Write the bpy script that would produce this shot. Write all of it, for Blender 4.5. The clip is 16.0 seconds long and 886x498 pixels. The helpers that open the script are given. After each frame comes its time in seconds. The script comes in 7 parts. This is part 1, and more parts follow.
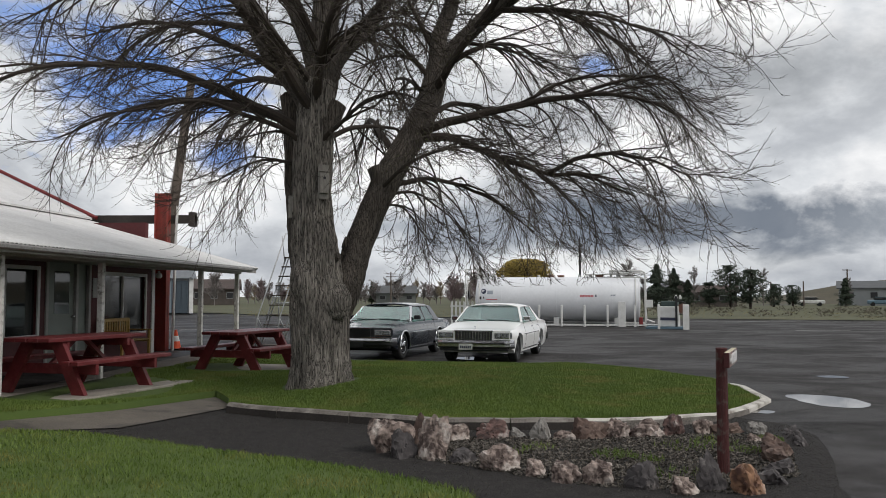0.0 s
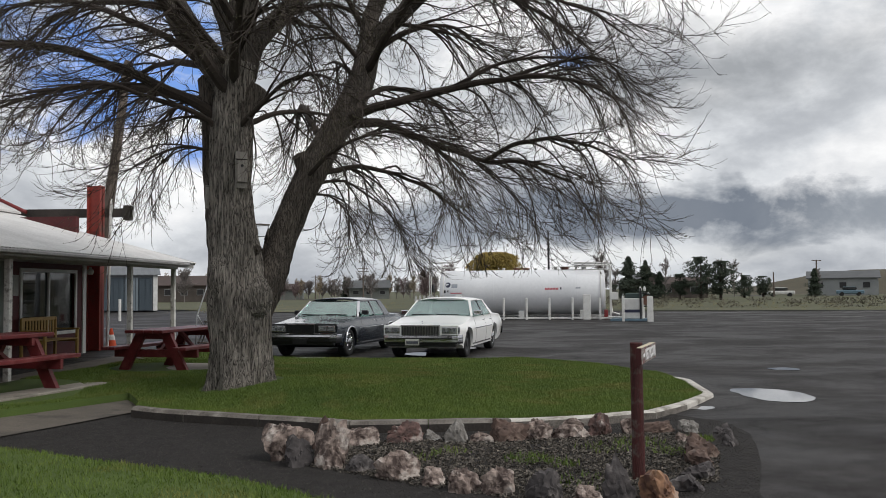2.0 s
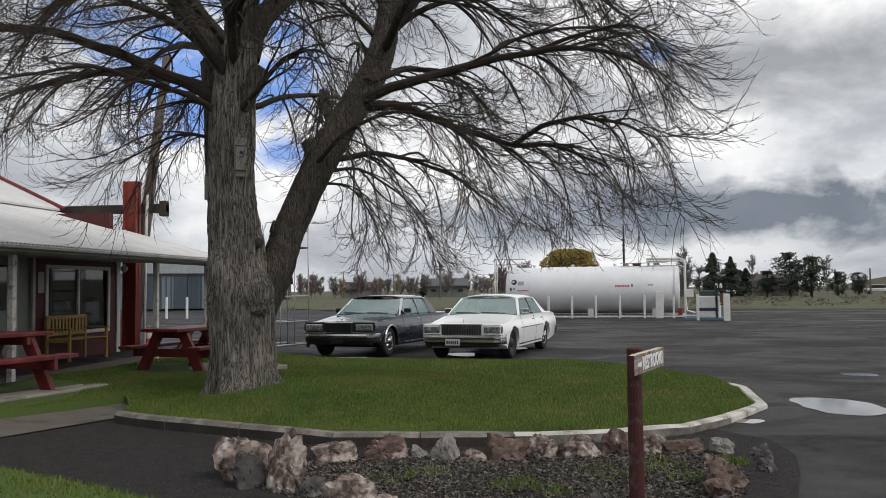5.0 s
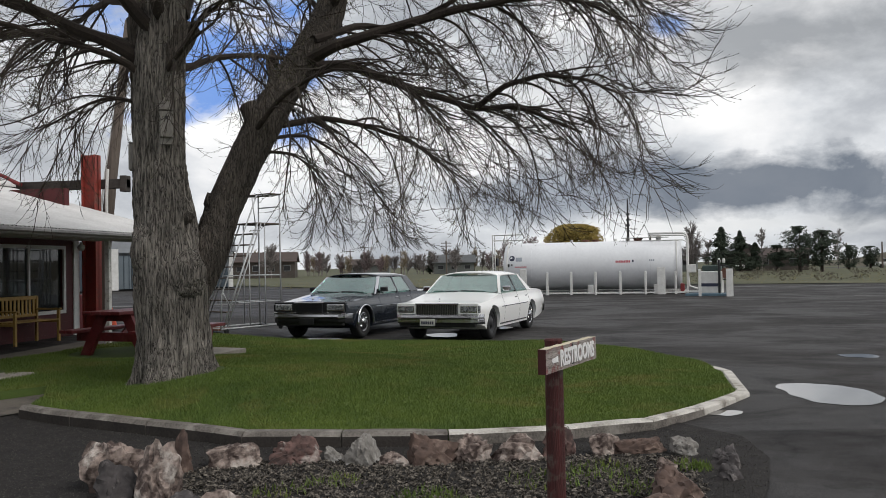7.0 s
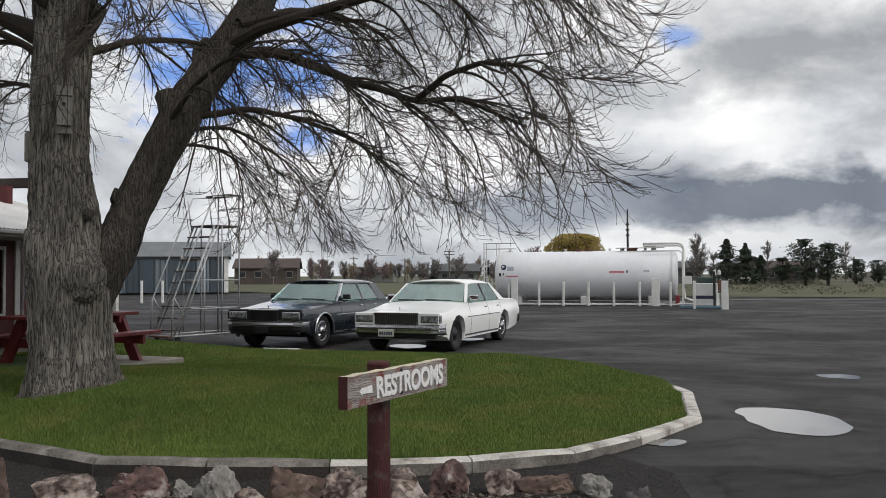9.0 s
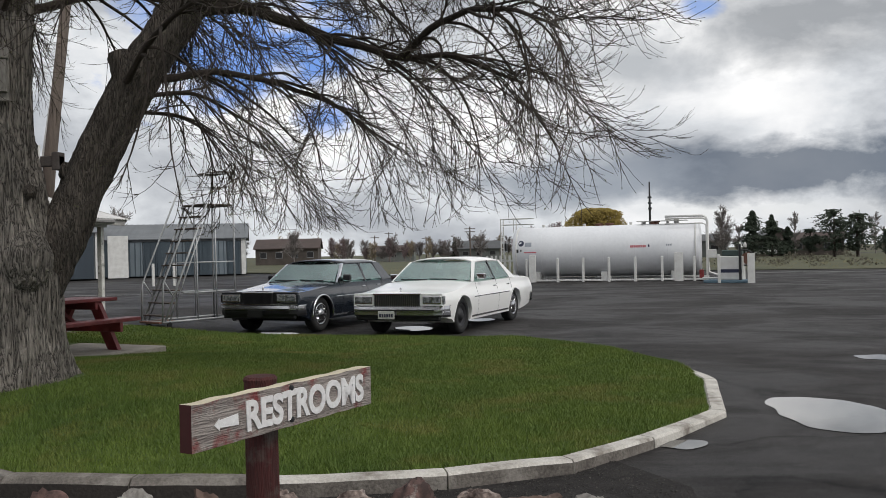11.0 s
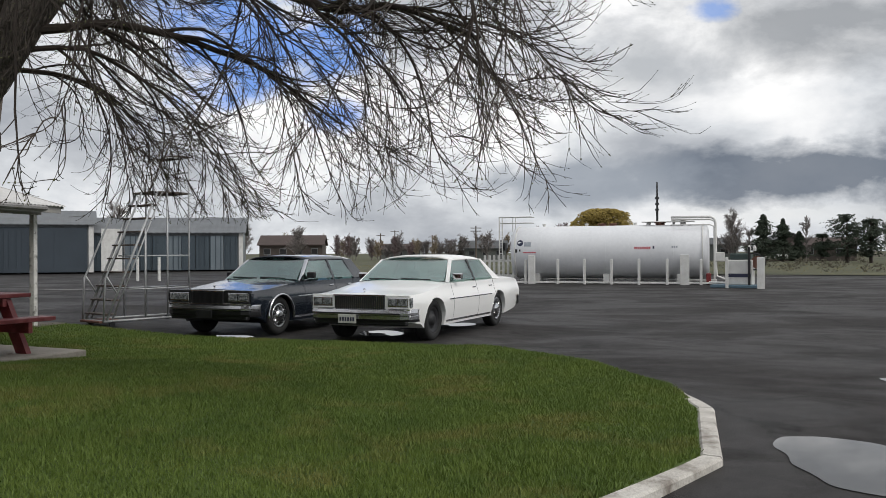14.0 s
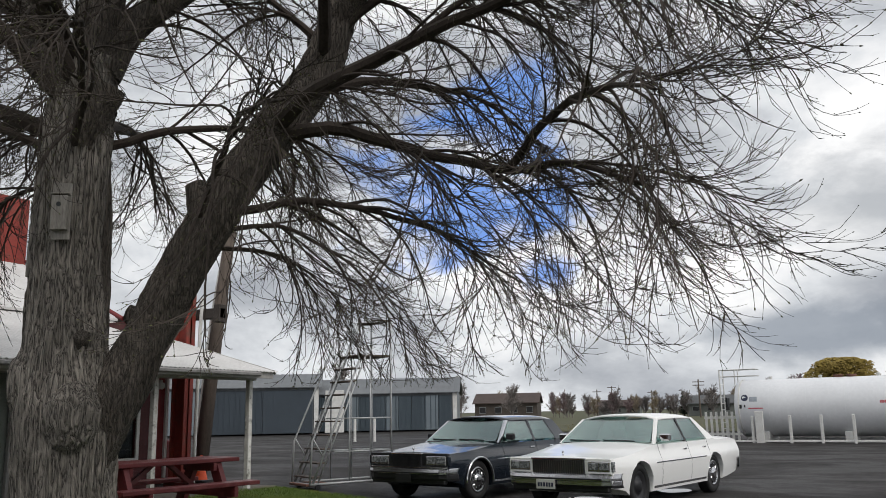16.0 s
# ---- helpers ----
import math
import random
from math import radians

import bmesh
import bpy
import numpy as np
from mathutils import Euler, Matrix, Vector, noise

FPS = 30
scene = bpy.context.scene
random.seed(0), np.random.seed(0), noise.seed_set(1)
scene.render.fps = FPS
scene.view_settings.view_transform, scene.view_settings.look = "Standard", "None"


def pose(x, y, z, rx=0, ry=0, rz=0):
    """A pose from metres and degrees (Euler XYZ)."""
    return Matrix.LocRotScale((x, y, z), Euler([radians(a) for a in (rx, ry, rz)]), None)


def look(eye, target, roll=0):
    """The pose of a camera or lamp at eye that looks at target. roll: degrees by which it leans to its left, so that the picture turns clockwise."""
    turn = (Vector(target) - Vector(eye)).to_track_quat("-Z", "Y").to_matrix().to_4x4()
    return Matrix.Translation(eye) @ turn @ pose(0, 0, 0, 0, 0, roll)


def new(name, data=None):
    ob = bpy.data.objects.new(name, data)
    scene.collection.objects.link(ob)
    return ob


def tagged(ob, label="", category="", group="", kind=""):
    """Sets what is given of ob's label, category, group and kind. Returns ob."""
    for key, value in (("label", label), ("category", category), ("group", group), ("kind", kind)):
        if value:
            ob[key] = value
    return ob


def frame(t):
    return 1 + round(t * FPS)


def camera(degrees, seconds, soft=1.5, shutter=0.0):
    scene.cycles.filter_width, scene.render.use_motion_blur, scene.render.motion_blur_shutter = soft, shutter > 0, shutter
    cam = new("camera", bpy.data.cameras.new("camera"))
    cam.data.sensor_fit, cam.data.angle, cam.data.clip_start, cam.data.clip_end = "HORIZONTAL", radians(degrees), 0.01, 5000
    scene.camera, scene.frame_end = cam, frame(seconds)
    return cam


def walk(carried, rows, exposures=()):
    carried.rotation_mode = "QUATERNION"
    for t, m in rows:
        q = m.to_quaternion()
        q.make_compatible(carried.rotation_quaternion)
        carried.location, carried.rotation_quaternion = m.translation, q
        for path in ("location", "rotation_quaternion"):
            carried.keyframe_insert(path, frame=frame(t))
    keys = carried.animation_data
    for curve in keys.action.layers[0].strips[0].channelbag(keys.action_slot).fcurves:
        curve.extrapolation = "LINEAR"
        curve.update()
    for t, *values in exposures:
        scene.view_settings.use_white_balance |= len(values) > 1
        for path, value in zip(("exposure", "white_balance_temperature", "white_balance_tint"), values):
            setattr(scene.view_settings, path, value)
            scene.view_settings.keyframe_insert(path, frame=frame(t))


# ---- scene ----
cam = camera(56.0, 16.0, 0.85)
PATH = [
    (0, (0.566, 0.739, 1.576), (0.484, 2.735, 1.69), -0.0),
    (0.5, (0.707, 0.992, 1.605), (0.692, 2.989, 1.722), -1.0),
    (1, (0.833, 1.12, 1.591), (0.819, 3.116, 1.714), -1.5),
    (1.5, (1.089, 1.265, 1.577), (1.017, 3.261, 1.688), -0.4),
    (2, (1.255, 1.417, 1.561), (1.229, 3.415, 1.661), -0.6),
    (2.5, (1.354, 1.629, 1.573), (1.347, 3.627, 1.681), -1.5),
    (3, (1.566, 1.756, 1.574), (1.505, 3.753, 1.681), -0.4),
    (3.5, (1.757, 1.877, 1.552), (1.606, 3.868, 1.671), 0.7),
    (6, (2.407, 3.148, 1.526), (2.146, 5.13, 1.595), -1.1),
    (6.5, (2.611, 3.417, 1.528), (2.303, 5.393, 1.58), -0.3),
    (7, (2.724, 3.711, 1.526), (2.475, 5.695, 1.568), -1.1),
    (7.5, (2.905, 4.0, 1.513), (2.77, 5.995, 1.566), -1.3),
    (8, (3.139, 4.25, 1.504), (2.99, 6.243, 1.558), -0.7),
    (8.5, (3.287, 4.533, 1.499), (3.114, 6.524, 1.568), -1.2),
    (9, (3.509, 4.784, 1.49), (3.24, 6.765, 1.553), -0.3),
    (11.5, (3.75, 6.21, 1.475), (3.412, 8.182, 1.474), -1.4),
    (12, (3.813, 6.51, 1.453), (3.45, 8.477, 1.447), -1.4),
    (12.5, (3.87, 6.775, 1.47), (3.488, 8.739, 1.465), -1.1),
    (13, (3.888, 7.083, 1.468), (3.546, 9.054, 1.473), -1.0),
    (13.5, (4.019, 7.416, 1.448), (3.685, 9.388, 1.458), -0.2),
    (14, (4.07, 7.644, 1.436), (3.724, 9.614, 1.445), -0.3),
    (14.5, (4.065, 7.846, 1.453), (3.718, 9.814, 1.528), -1.8),
    (15, (4.13, 7.95, 1.477), (3.613, 9.877, 1.618), -1.2),
    (15.5, (4.24, 8.014, 1.447), (3.553, 9.881, 1.654), -0.7),
    (16, (4.316, 7.963, 1.477), (3.503, 9.749, 1.863), -1.1),
]
walk(cam, [(t, look(eye, target, roll)) for t, eye, target, roll in PATH])

# ---- world and sun ----
SUN_EL, SUN_AZ = radians(46), radians(115)
w = bpy.data.worlds.new("world")
scene.world = w
w.use_nodes = True
SUN = new("sun", bpy.data.lights.new("sun", "SUN"))
SUN.data.energy, SUN.data.angle, SUN.data.color = 1.5, radians(25), (1.0, 0.96, 0.9)
SUN.matrix_world = look((0, 0, 40), Vector((0, 0, 40)) - Vector((math.sin(SUN_AZ) * math.cos(SUN_EL), math.cos(SUN_AZ) * math.cos(SUN_EL), math.sin(SUN_EL))))


def sky():
    """Broken grey and white cloud with a blue gap, over a sky texture."""
    t = w.node_tree
    t.nodes.clear()
    N, L = t.nodes.new, t.links.new
    tex = N("ShaderNodeTexSky")
    tex.sky_type, tex.sun_disc, tex.sun_elevation, tex.sun_rotation = "NISHITA", False, SUN_EL, SUN_AZ
    co, sep = N("ShaderNodeTexCoord"), N("ShaderNodeSeparateXYZ")
    way = co.outputs["Generated"]
    L(way, sep.inputs[0])

    def cloud(scale, detail, rough, off, dist=0.0, flat=2.4):
        m = N("ShaderNodeMapping")
        m.inputs["Location"].default_value, m.inputs["Scale"].default_value = off, (1, 1, flat)
        n = N("ShaderNodeTexNoise")
        n.inputs["Scale"].default_value, n.inputs["Detail"].default_value, n.inputs["Roughness"].default_value = scale, detail, rough
        n.inputs["Distortion"].default_value = dist
        L(way, m.inputs[0]); L(m.outputs[0], n.inputs["Vector"])
        return n.outputs["Fac"]

    def ramp(fac, stops):
        r = N("ShaderNodeValToRGB")
        while len(r.color_ramp.elements) < len(stops):
            r.color_ramp.elements.new(0.5)
        for e, (p, c) in zip(r.color_ramp.elements, stops):
            e.position, e.color = p, (*c, 1) if isinstance(c, tuple) else (c, c, c, 1)
        L(fac, r.inputs[0])
        return r.outputs[0]

    def maths(op, a, b):
        n = N("ShaderNodeMath"); n.operation = op
        for k, v in enumerate((a, b)):
            if isinstance(v, (int, float)):
                n.inputs[k].default_value = v
            else:
                L(v, n.inputs[k])
        return n.outputs[0]

    def mixed(fac, a, b, blend="MIX"):
        n = N("ShaderNodeMix"); n.data_type, n.blend_type = "RGBA", blend
        L(fac, n.inputs[0])
        for k, v in ((6, a), (7, b)):
            if isinstance(v, tuple):
                n.inputs[k].default_value = (*v, 1)
            else:
                L(v, n.inputs[k])
        return n.outputs[2]

    rag = cloud(9.0, 9, 0.6, (1.3, 4.2, 0.4), 0.2, 1.7)
    puff = cloud(4.2, 9, 0.56, (3.7, 1.1, 0.6), 0.15, 1.9)
    shade = ramp(puff, [(0.33, (0.33, 0.35, 0.385)), (0.42, (0.44, 0.46, 0.49)), (0.5, (0.6, 0.62, 0.645)), (0.57, (0.73, 0.737, 0.75)), (0.66, (0.86, 0.86, 0.86))])
    az = maths("ARCTAN2", sep.outputs[0], sep.outputs[1])
    ragged, billow = maths("SUBTRACT", rag, 0.5), maths("SUBTRACT", puff, 0.5)

    def bank(a, e, ra, re, colour, top, edge=0.5, k=2.2):
        """A cloud mass of its own grey at azimuth a, height e, with a torn edge."""
        u = maths("DIVIDE", maths("SUBTRACT", az, radians(a)), radians(ra))
        v = maths("DIVIDE", maths("SUBTRACT", sep.outputs[2], math.sin(radians(e))), radians(re))
        q = maths("SQRT", maths("ADD", maths("MULTIPLY", u, u), maths("MULTIPLY", v, v)), 0)
        q = maths("ADD", q, maths("ADD", maths("MULTIPLY", ragged, k), maths("MULTIPLY", billow, k * 0.6)))
        return mixed(maths("MULTIPLY", ramp(q, [(1.0 - edge, 1.0), (1.0, 0.0)]), top), shade, colour)

    shade = bank(16, 14.2, 17, 4.4, (0.28, 0.295, 0.315), 0.92, 0.8, 1.6)
    shade = bank(4.0, 12.0, 8.5, 4.0, (0.4, 0.42, 0.445), 0.9, 0.8, 1.4)
    shade = bank(11, 9.3, 5.0, 1.3, (0.86, 0.86, 0.855), 0.85, 0.7, 2.2)
    shade = bank(40, 9, 20, 6, (0.45, 0.47, 0.5), 0.8, 0.8, 1.6)
    shade = bank(11, 2.3, 12, 1.0, (0.66, 0.67, 0.67), 0.7, 0.8, 1.4)
    shade = bank(15, 4.9, 14, 2.5, (0.105, 0.13, 0.17), 0.88, 0.4, 1.6)
    shade = bank(0, 4.6, 9, 2.3, (0.27, 0.3, 0.345), 0.88, 0.6, 1.6)
    shade = bank(38, 4.4, 22, 2.0, (0.25, 0.275, 0.31), 0.85, 0.6, 1.6)
    # blue gaps
    blue = (0.12, 0.27, 0.66)
    shade = bank(-23, 13.4, 7.5, 4.6, blue, 0.9, 0.6, 3.2)
    shade = bank(-17.5, 9.2, 3.0, 1.6, blue, 0.85, 0.6, 2.0)
    shade = bank(-19.0, 19.5, 4.0, 4.0, blue, 0.85, 0.6, 2.2)
    shade = bank(8.0, 15.3, 2.2, 1.1, (0.2, 0.33, 0.66), 0.8, 0.7, 2.4)
    cover = ramp(cloud(1.6, 6, 0.55, (7.7, 2.2, 0)), [(0.3, 0.0), (0.36, 1.0)])
    bg1, bg2, mix, out = N("ShaderNodeBackground"), N("ShaderNodeBackground"), N("ShaderNodeMixShader"), N("ShaderNodeOutputWorld")
    bg1.inputs[1].default_value = 0.1
    bg2.inputs[1].default_value = 1.2
    L(tex.outputs[0], bg1.inputs[0]); L(shade, bg2.inputs[0]); L(cover, mix.inputs[0])
    L(bg1.outputs[0], mix.inputs[1]); L(bg2.outputs[0], mix.inputs[2]); L(mix.outputs[0], out.inputs[0])


sky()
scene.view_settings.exposure = 0.02


# ---- materials ----
def nodes_of(name):
    m = bpy.data.materials.new(name)
    m.use_nodes = True
    return m, m.node_tree, m.node_tree.nodes["Principled BSDF"]


def mat(name, a, b=None, scale=6.0, rough=0.7, metal=0.0, bump=0.0, fine=40.0, stretch=(1, 1, 1), spec=0.4, lo=0.35, hi=0.65, third=None, coat=0.0, rnd=0.0, tscale=1.3):
    """A surface of two colours mixed by noise at two scales, with fine relief; third: stains; rnd: brightness change from piece to piece."""
    m, t, p = nodes_of(name)
    N, L = t.nodes.new, t.links.new
    b = b or tuple(0.8 * v for v in a)
    co, mp = N("ShaderNodeTexCoord"), N("ShaderNodeMapping")
    mp.inputs["Scale"].default_value = stretch
    L(co.outputs["Object"], mp.inputs[0])
    n1, n2 = N("ShaderNodeTexNoise"), N("ShaderNodeTexNoise")
    for n, s in ((n1, scale), (n2, fine)):
        n.inputs["Scale"].default_value, n.inputs["Detail"].default_value = s, 6
        L(mp.outputs[0], n.inputs["Vector"])
    add = N("ShaderNodeMath"); add.operation = "ADD"
    half = N("ShaderNodeMath"); half.operation = "MULTIPLY"; half.inputs[1].default_value = 0.5
    L(n1.outputs["Fac"], add.inputs[0]); L(n2.outputs["Fac"], add.inputs[1]); L(add.outputs[0], half.inputs[0])
    r = N("ShaderNodeValToRGB")
    r.color_ramp.elements[0].position, r.color_ramp.elements[0].color = lo, (*b, 1)
    r.color_ramp.elements[1].position, r.color_ramp.elements[1].color = hi, (*a, 1)
    L(half.outputs[0], r.inputs[0])
    col = r.outputs[0]
    if third:
        n3 = N("ShaderNodeTexNoise"); n3.inputs["Scale"].default_value, n3.inputs["Detail"].default_value, n3.inputs["Roughness"].default_value = tscale, 8, 0.65
        L(co.outputs["Object"], n3.inputs["Vector"])
        r3 = N("ShaderNodeValToRGB")
        r3.color_ramp.elements[0].position, r3.color_ramp.elements[1].position = 0.52, 0.66
        L(n3.outputs["Fac"], r3.inputs[0])
        mix = N("ShaderNodeMix"); mix.data_type = "RGBA"
        L(r3.outputs[0], mix.inputs[0]); L(col, mix.inputs[6]); mix.inputs[7].default_value = (*third, 1)
        col = mix.outputs[2]
    if rnd:
        oi, hsv = N("ShaderNodeObjectInfo"), N("ShaderNodeHueSaturation")
        mr = N("ShaderNodeMapRange"); mr.inputs[3].default_value, mr.inputs[4].default_value = 1 - rnd, 1 + rnd
        L(oi.outputs["Random"], mr.inputs[0]); L(mr.outputs[0], hsv.inputs["Value"]); L(col, hsv.inputs["Color"])
        col = hsv.outputs[0]
    L(col, p.inputs["Base Color"])
    p.inputs["Roughness"].default_value, p.inputs["Metallic"].default_value = rough, metal
    p.inputs["Specular IOR Level"].default_value = spec
    p.inputs["Coat Weight"].default_value = coat
    if bump:
        bp = N("ShaderNodeBump"); bp.inputs["Strength"].default_value, bp.inputs["Distance"].default_value = bump, 0.02
        L(half.outputs[0], bp.inputs["Height"]); L(bp.outputs[0], p.inputs["Normal"])
    return m


def asphalt(name):
    """Old asphalt: stone speckle, damp dark stains, worn pale wheel paths and cracks."""
    m, t, p = nodes_of(name)
    N, L = t.nodes.new, t.links.new
    co = N("ShaderNodeTexCoord")

    def fac(scale, detail, stops, stretch=(1, 1, 1), rough=0.6, dist=0.0):
        mp, n, r = N("ShaderNodeMapping"), N("ShaderNodeTexNoise"), N("ShaderNodeValToRGB")
        mp.inputs["Scale"].default_value = stretch
        n.inputs["Scale"].default_value, n.inputs["Detail"].default_value, n.inputs["Roughness"].default_value, n.inputs["Distortion"].default_value = scale, detail, rough, dist
        L(co.outputs["Object"], mp.inputs[0]); L(mp.outputs[0], n.inputs["Vector"]); L(n.outputs["Fac"], r.inputs[0])
        for e, (pos, v) in zip(r.color_ramp.elements, stops):
            e.position, e.color = pos, (v, v, v, 1)
        return r.outputs[0], n.outputs["Fac"]

    def mul(a, b):
        x = N("ShaderNodeMix"); x.data_type, x.blend_type = "RGBA", "MULTIPLY"
        x.inputs[0].default_value = 1.0
        L(a, x.inputs[6]); L(b, x.inputs[7])
        return x.outputs[2]
    base = N("ShaderNodeRGB"); base.outputs[0].default_value = (0.04, 0.037, 0.0365, 1)
    speck, grain = fac(70, 4, [(0.38, 0.45), (0.68, 1.8)], rough=0.8)
    stain, damp = fac(0.33, 8, [(0.38, 0.74), (0.62, 1.14)], (1.25, 1, 1), 0.72, 0.6)
    small, _ = fac(2.6, 6, [(0.4, 0.7), (0.58, 1.1)], (1, 1.3, 1), 0.65)
    col = mul(mul(mul(base.outputs[0], speck), stain), small)
    vo, rc, wob, lin = N("ShaderNodeTexVoronoi"), N("ShaderNodeValToRGB"), N("ShaderNodeTexNoise"), N("ShaderNodeMixRGB")
    wob.inputs["Scale"].default_value, wob.inputs["Detail"].default_value = 1.1, 6
    lin.blend_type, lin.inputs[0].default_value = "LINEAR_LIGHT", 0.5
    L(co.outputs["Object"], wob.inputs["Vector"]); L(co.outputs["Object"], lin.inputs[1]); L(wob.outputs["Color"], lin.inputs[2])
    vo.feature, vo.inputs["Scale"].default_value = "DISTANCE_TO_EDGE", 0.22
    L(lin.outputs[0], vo.inputs["Vector"]); L(vo.outputs["Distance"], rc.inputs[0])
    rc.color_ramp.elements[0].position, rc.color_ramp.elements[0].color = 0.0, (0.35, 0.35, 0.35, 1)
    rc.color_ramp.elements[1].position, rc.color_ramp.elements[1].color = 0.006, (1, 1, 1, 1)
    L(mul(col, rc.outputs[0]), p.inputs["Base Color"])
    rr, _ = fac(0.33, 8, [(0.42, 0.55), (0.6, 0.85)], (1, 1.5, 1), 0.65, 0.6)
    L(rr, p.inputs["Roughness"])
    p.inputs["Specular IOR Level"].default_value = 0.13
    bp = N("ShaderNodeBump"); bp.inputs["Strength"].default_value, bp.inputs["Distance"].default_value = 0.6, 0.012
    L(grain, bp.inputs["Height"]); L(bp.outputs[0], p.inputs["Normal"])
    return m


def bark(name, ridge, furrow, wide=26.0):
    """Furrowed bark: long braided upright ridges parted by dark cracks."""
    m, t, p = nodes_of(name)
    N, L = t.nodes.new, t.links.new

    def maths(op, a, b=0.0):
        n = N("ShaderNodeMath"); n.operation = op
        for k, v in enumerate((a, b)):
            if isinstance(v, (int, float)):
                n.inputs[k].default_value = v
            else:
                L(v, n.inputs[k])
        return n.outputs[0]
    co = N("ShaderNodeTexCoord")

    def folded(scale, stretch, detail, dist):
        mp, n = N("ShaderNodeMapping"), N("ShaderNodeTexNoise")
        mp.inputs["Scale"].default_value = stretch
        n.inputs["Scale"].default_value, n.inputs["Detail"].default_value, n.inputs["Roughness"].default_value, n.inputs["Distortion"].default_value = scale, detail, 0.5, dist
        L(co.outputs["Object"], mp.inputs[0]); L(mp.outputs[0], n.inputs["Vector"])
        return maths("MULTIPLY", maths("ABSOLUTE", maths("SUBTRACT", n.outputs["Fac"], 0.5)), 4.0), n.outputs["Fac"]
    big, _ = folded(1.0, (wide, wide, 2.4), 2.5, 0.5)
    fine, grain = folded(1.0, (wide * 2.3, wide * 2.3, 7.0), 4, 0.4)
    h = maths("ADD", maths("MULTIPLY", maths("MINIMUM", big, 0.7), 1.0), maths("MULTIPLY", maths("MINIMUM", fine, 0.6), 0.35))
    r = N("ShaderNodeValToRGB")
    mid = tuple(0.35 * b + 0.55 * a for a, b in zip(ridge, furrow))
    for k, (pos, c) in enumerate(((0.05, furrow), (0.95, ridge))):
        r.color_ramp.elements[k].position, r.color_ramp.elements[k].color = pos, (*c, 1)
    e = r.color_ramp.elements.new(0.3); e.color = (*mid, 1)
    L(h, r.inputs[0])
    patch = N("ShaderNodeTexNoise"); patch.inputs["Scale"].default_value, patch.inputs["Detail"].default_value = 2.2, 6
    L(co.outputs["Object"], patch.inputs["Vector"])
    rp = N("ShaderNodeValToRGB")
    for k, (pos, v) in enumerate(((0.35, 0.72), (0.66, 1.12))):
        rp.color_ramp.elements[k].position, rp.color_ramp.elements[k].color = pos, (v, v * 0.985, v * 0.96, 1)
    L(patch.outputs["Fac"], rp.inputs[0])
    mx = N("ShaderNodeMix"); mx.data_type, mx.blend_type = "RGBA", "MULTIPLY"
    mx.inputs[0].default_value = 1.0
    L(r.outputs[0], mx.inputs[6]); L(rp.outputs[0], mx.inputs[7]); L(mx.outputs[2], p.inputs["Base Color"])
    bp = N("ShaderNodeBump"); bp.inputs["Strength"].default_value, bp.inputs["Distance"].default_value = 1.0, 0.045
    L(h, bp.inputs["Height"]); L(bp.outputs[0], p.inputs["Normal"])
    p.inputs["Roughness"].default_value = 0.95
    return m


M_ASPHALT = asphalt("asphalt")
M_LAWN = mat("lawn_soil", (0.07, 0.105, 0.021), (0.05, 0.08, 0.015), 1.2, 0.95, bump=0.6, fine=60)
M_GRASS = mat("grass_blades", (0.13, 0.182, 0.03), (0.076, 0.125, 0.02), 0.7, 0.65, fine=3, third=(0.175, 0.175, 0.044), tscale=0.9)
M_FIELD = mat("dry_field", (0.1, 0.096, 0.048), (0.042, 0.047, 0.024), 0.12, 0.95, fine=3, bump=0.5, third=(0.07, 0.075, 0.032), tscale=0.08)
M_GRAVEL = mat("gravel_ground", (0.036, 0.033, 0.0315), (0.013, 0.0118, 0.0115), 7, 0.92, bump=1.0, fine=70, spec=0.25)
M_KERB = mat("kerb_concrete", (0.64, 0.615, 0.57), (0.38, 0.355, 0.32), 4, 0.85, bump=0.6, fine=60, third=(0.2, 0.175, 0.15), tscale=2.5)
M_KERB_OLD = mat("kerb_old_concrete", (0.2, 0.18, 0.16), (0.075, 0.066, 0.058), 5, 0.88, bump=0.8, fine=50, third=(0.27, 0.25, 0.225), tscale=3)
M_KERB_DARK = mat("kerb_dark_side", (0.05, 0.042, 0.037), (0.022, 0.019, 0.017), 3, 0.85, bump=0.6, fine=40)
M_SLAB = mat("path_concrete", (0.15, 0.13, 0.108), (0.085, 0.074, 0.063), 2, 0.9, bump=0.5, fine=50, third=(0.06, 0.053, 0.046), tscale=1.5)
M_PAD = mat("pad_concrete", (0.34, 0.31, 0.27), (0.2, 0.18, 0.155), 2, 0.9, bump=0.5, fine=50, third=(0.15, 0.135, 0.115), tscale=1.5)
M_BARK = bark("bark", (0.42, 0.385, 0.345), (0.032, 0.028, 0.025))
# limb bark: its own darker brown, plus crown shade put into the colour
M_LIMB_SHADED = bark("limb_bark_shaded", (0.19, 0.163, 0.138), (0.025, 0.021, 0.018), 34.0)
M_TWIG = mat("twig_bark", (0.06, 0.046, 0.037), (0.028, 0.022, 0.018), 3, 0.9)
M_BUD = mat("bud", (0.12, 0.125, 0.05), (0.06, 0.062, 0.026), 3, 0.8)
M_RED = mat("red_paint", (0.2, 0.025, 0.026), (0.12, 0.016, 0.018), 3, 0.5, bump=0.25, fine=30, third=(0.14, 0.03, 0.03))
M_WHITE = mat("white_paint", (0.72, 0.72, 0.7), (0.52, 0.51, 0.49), 3, 0.5, bump=0.2, fine=40)
M_TANK = mat("tank_white", (0.74, 0.75, 0.77), (0.66, 0.67, 0.69), 0.8, 0.42, fine=8)
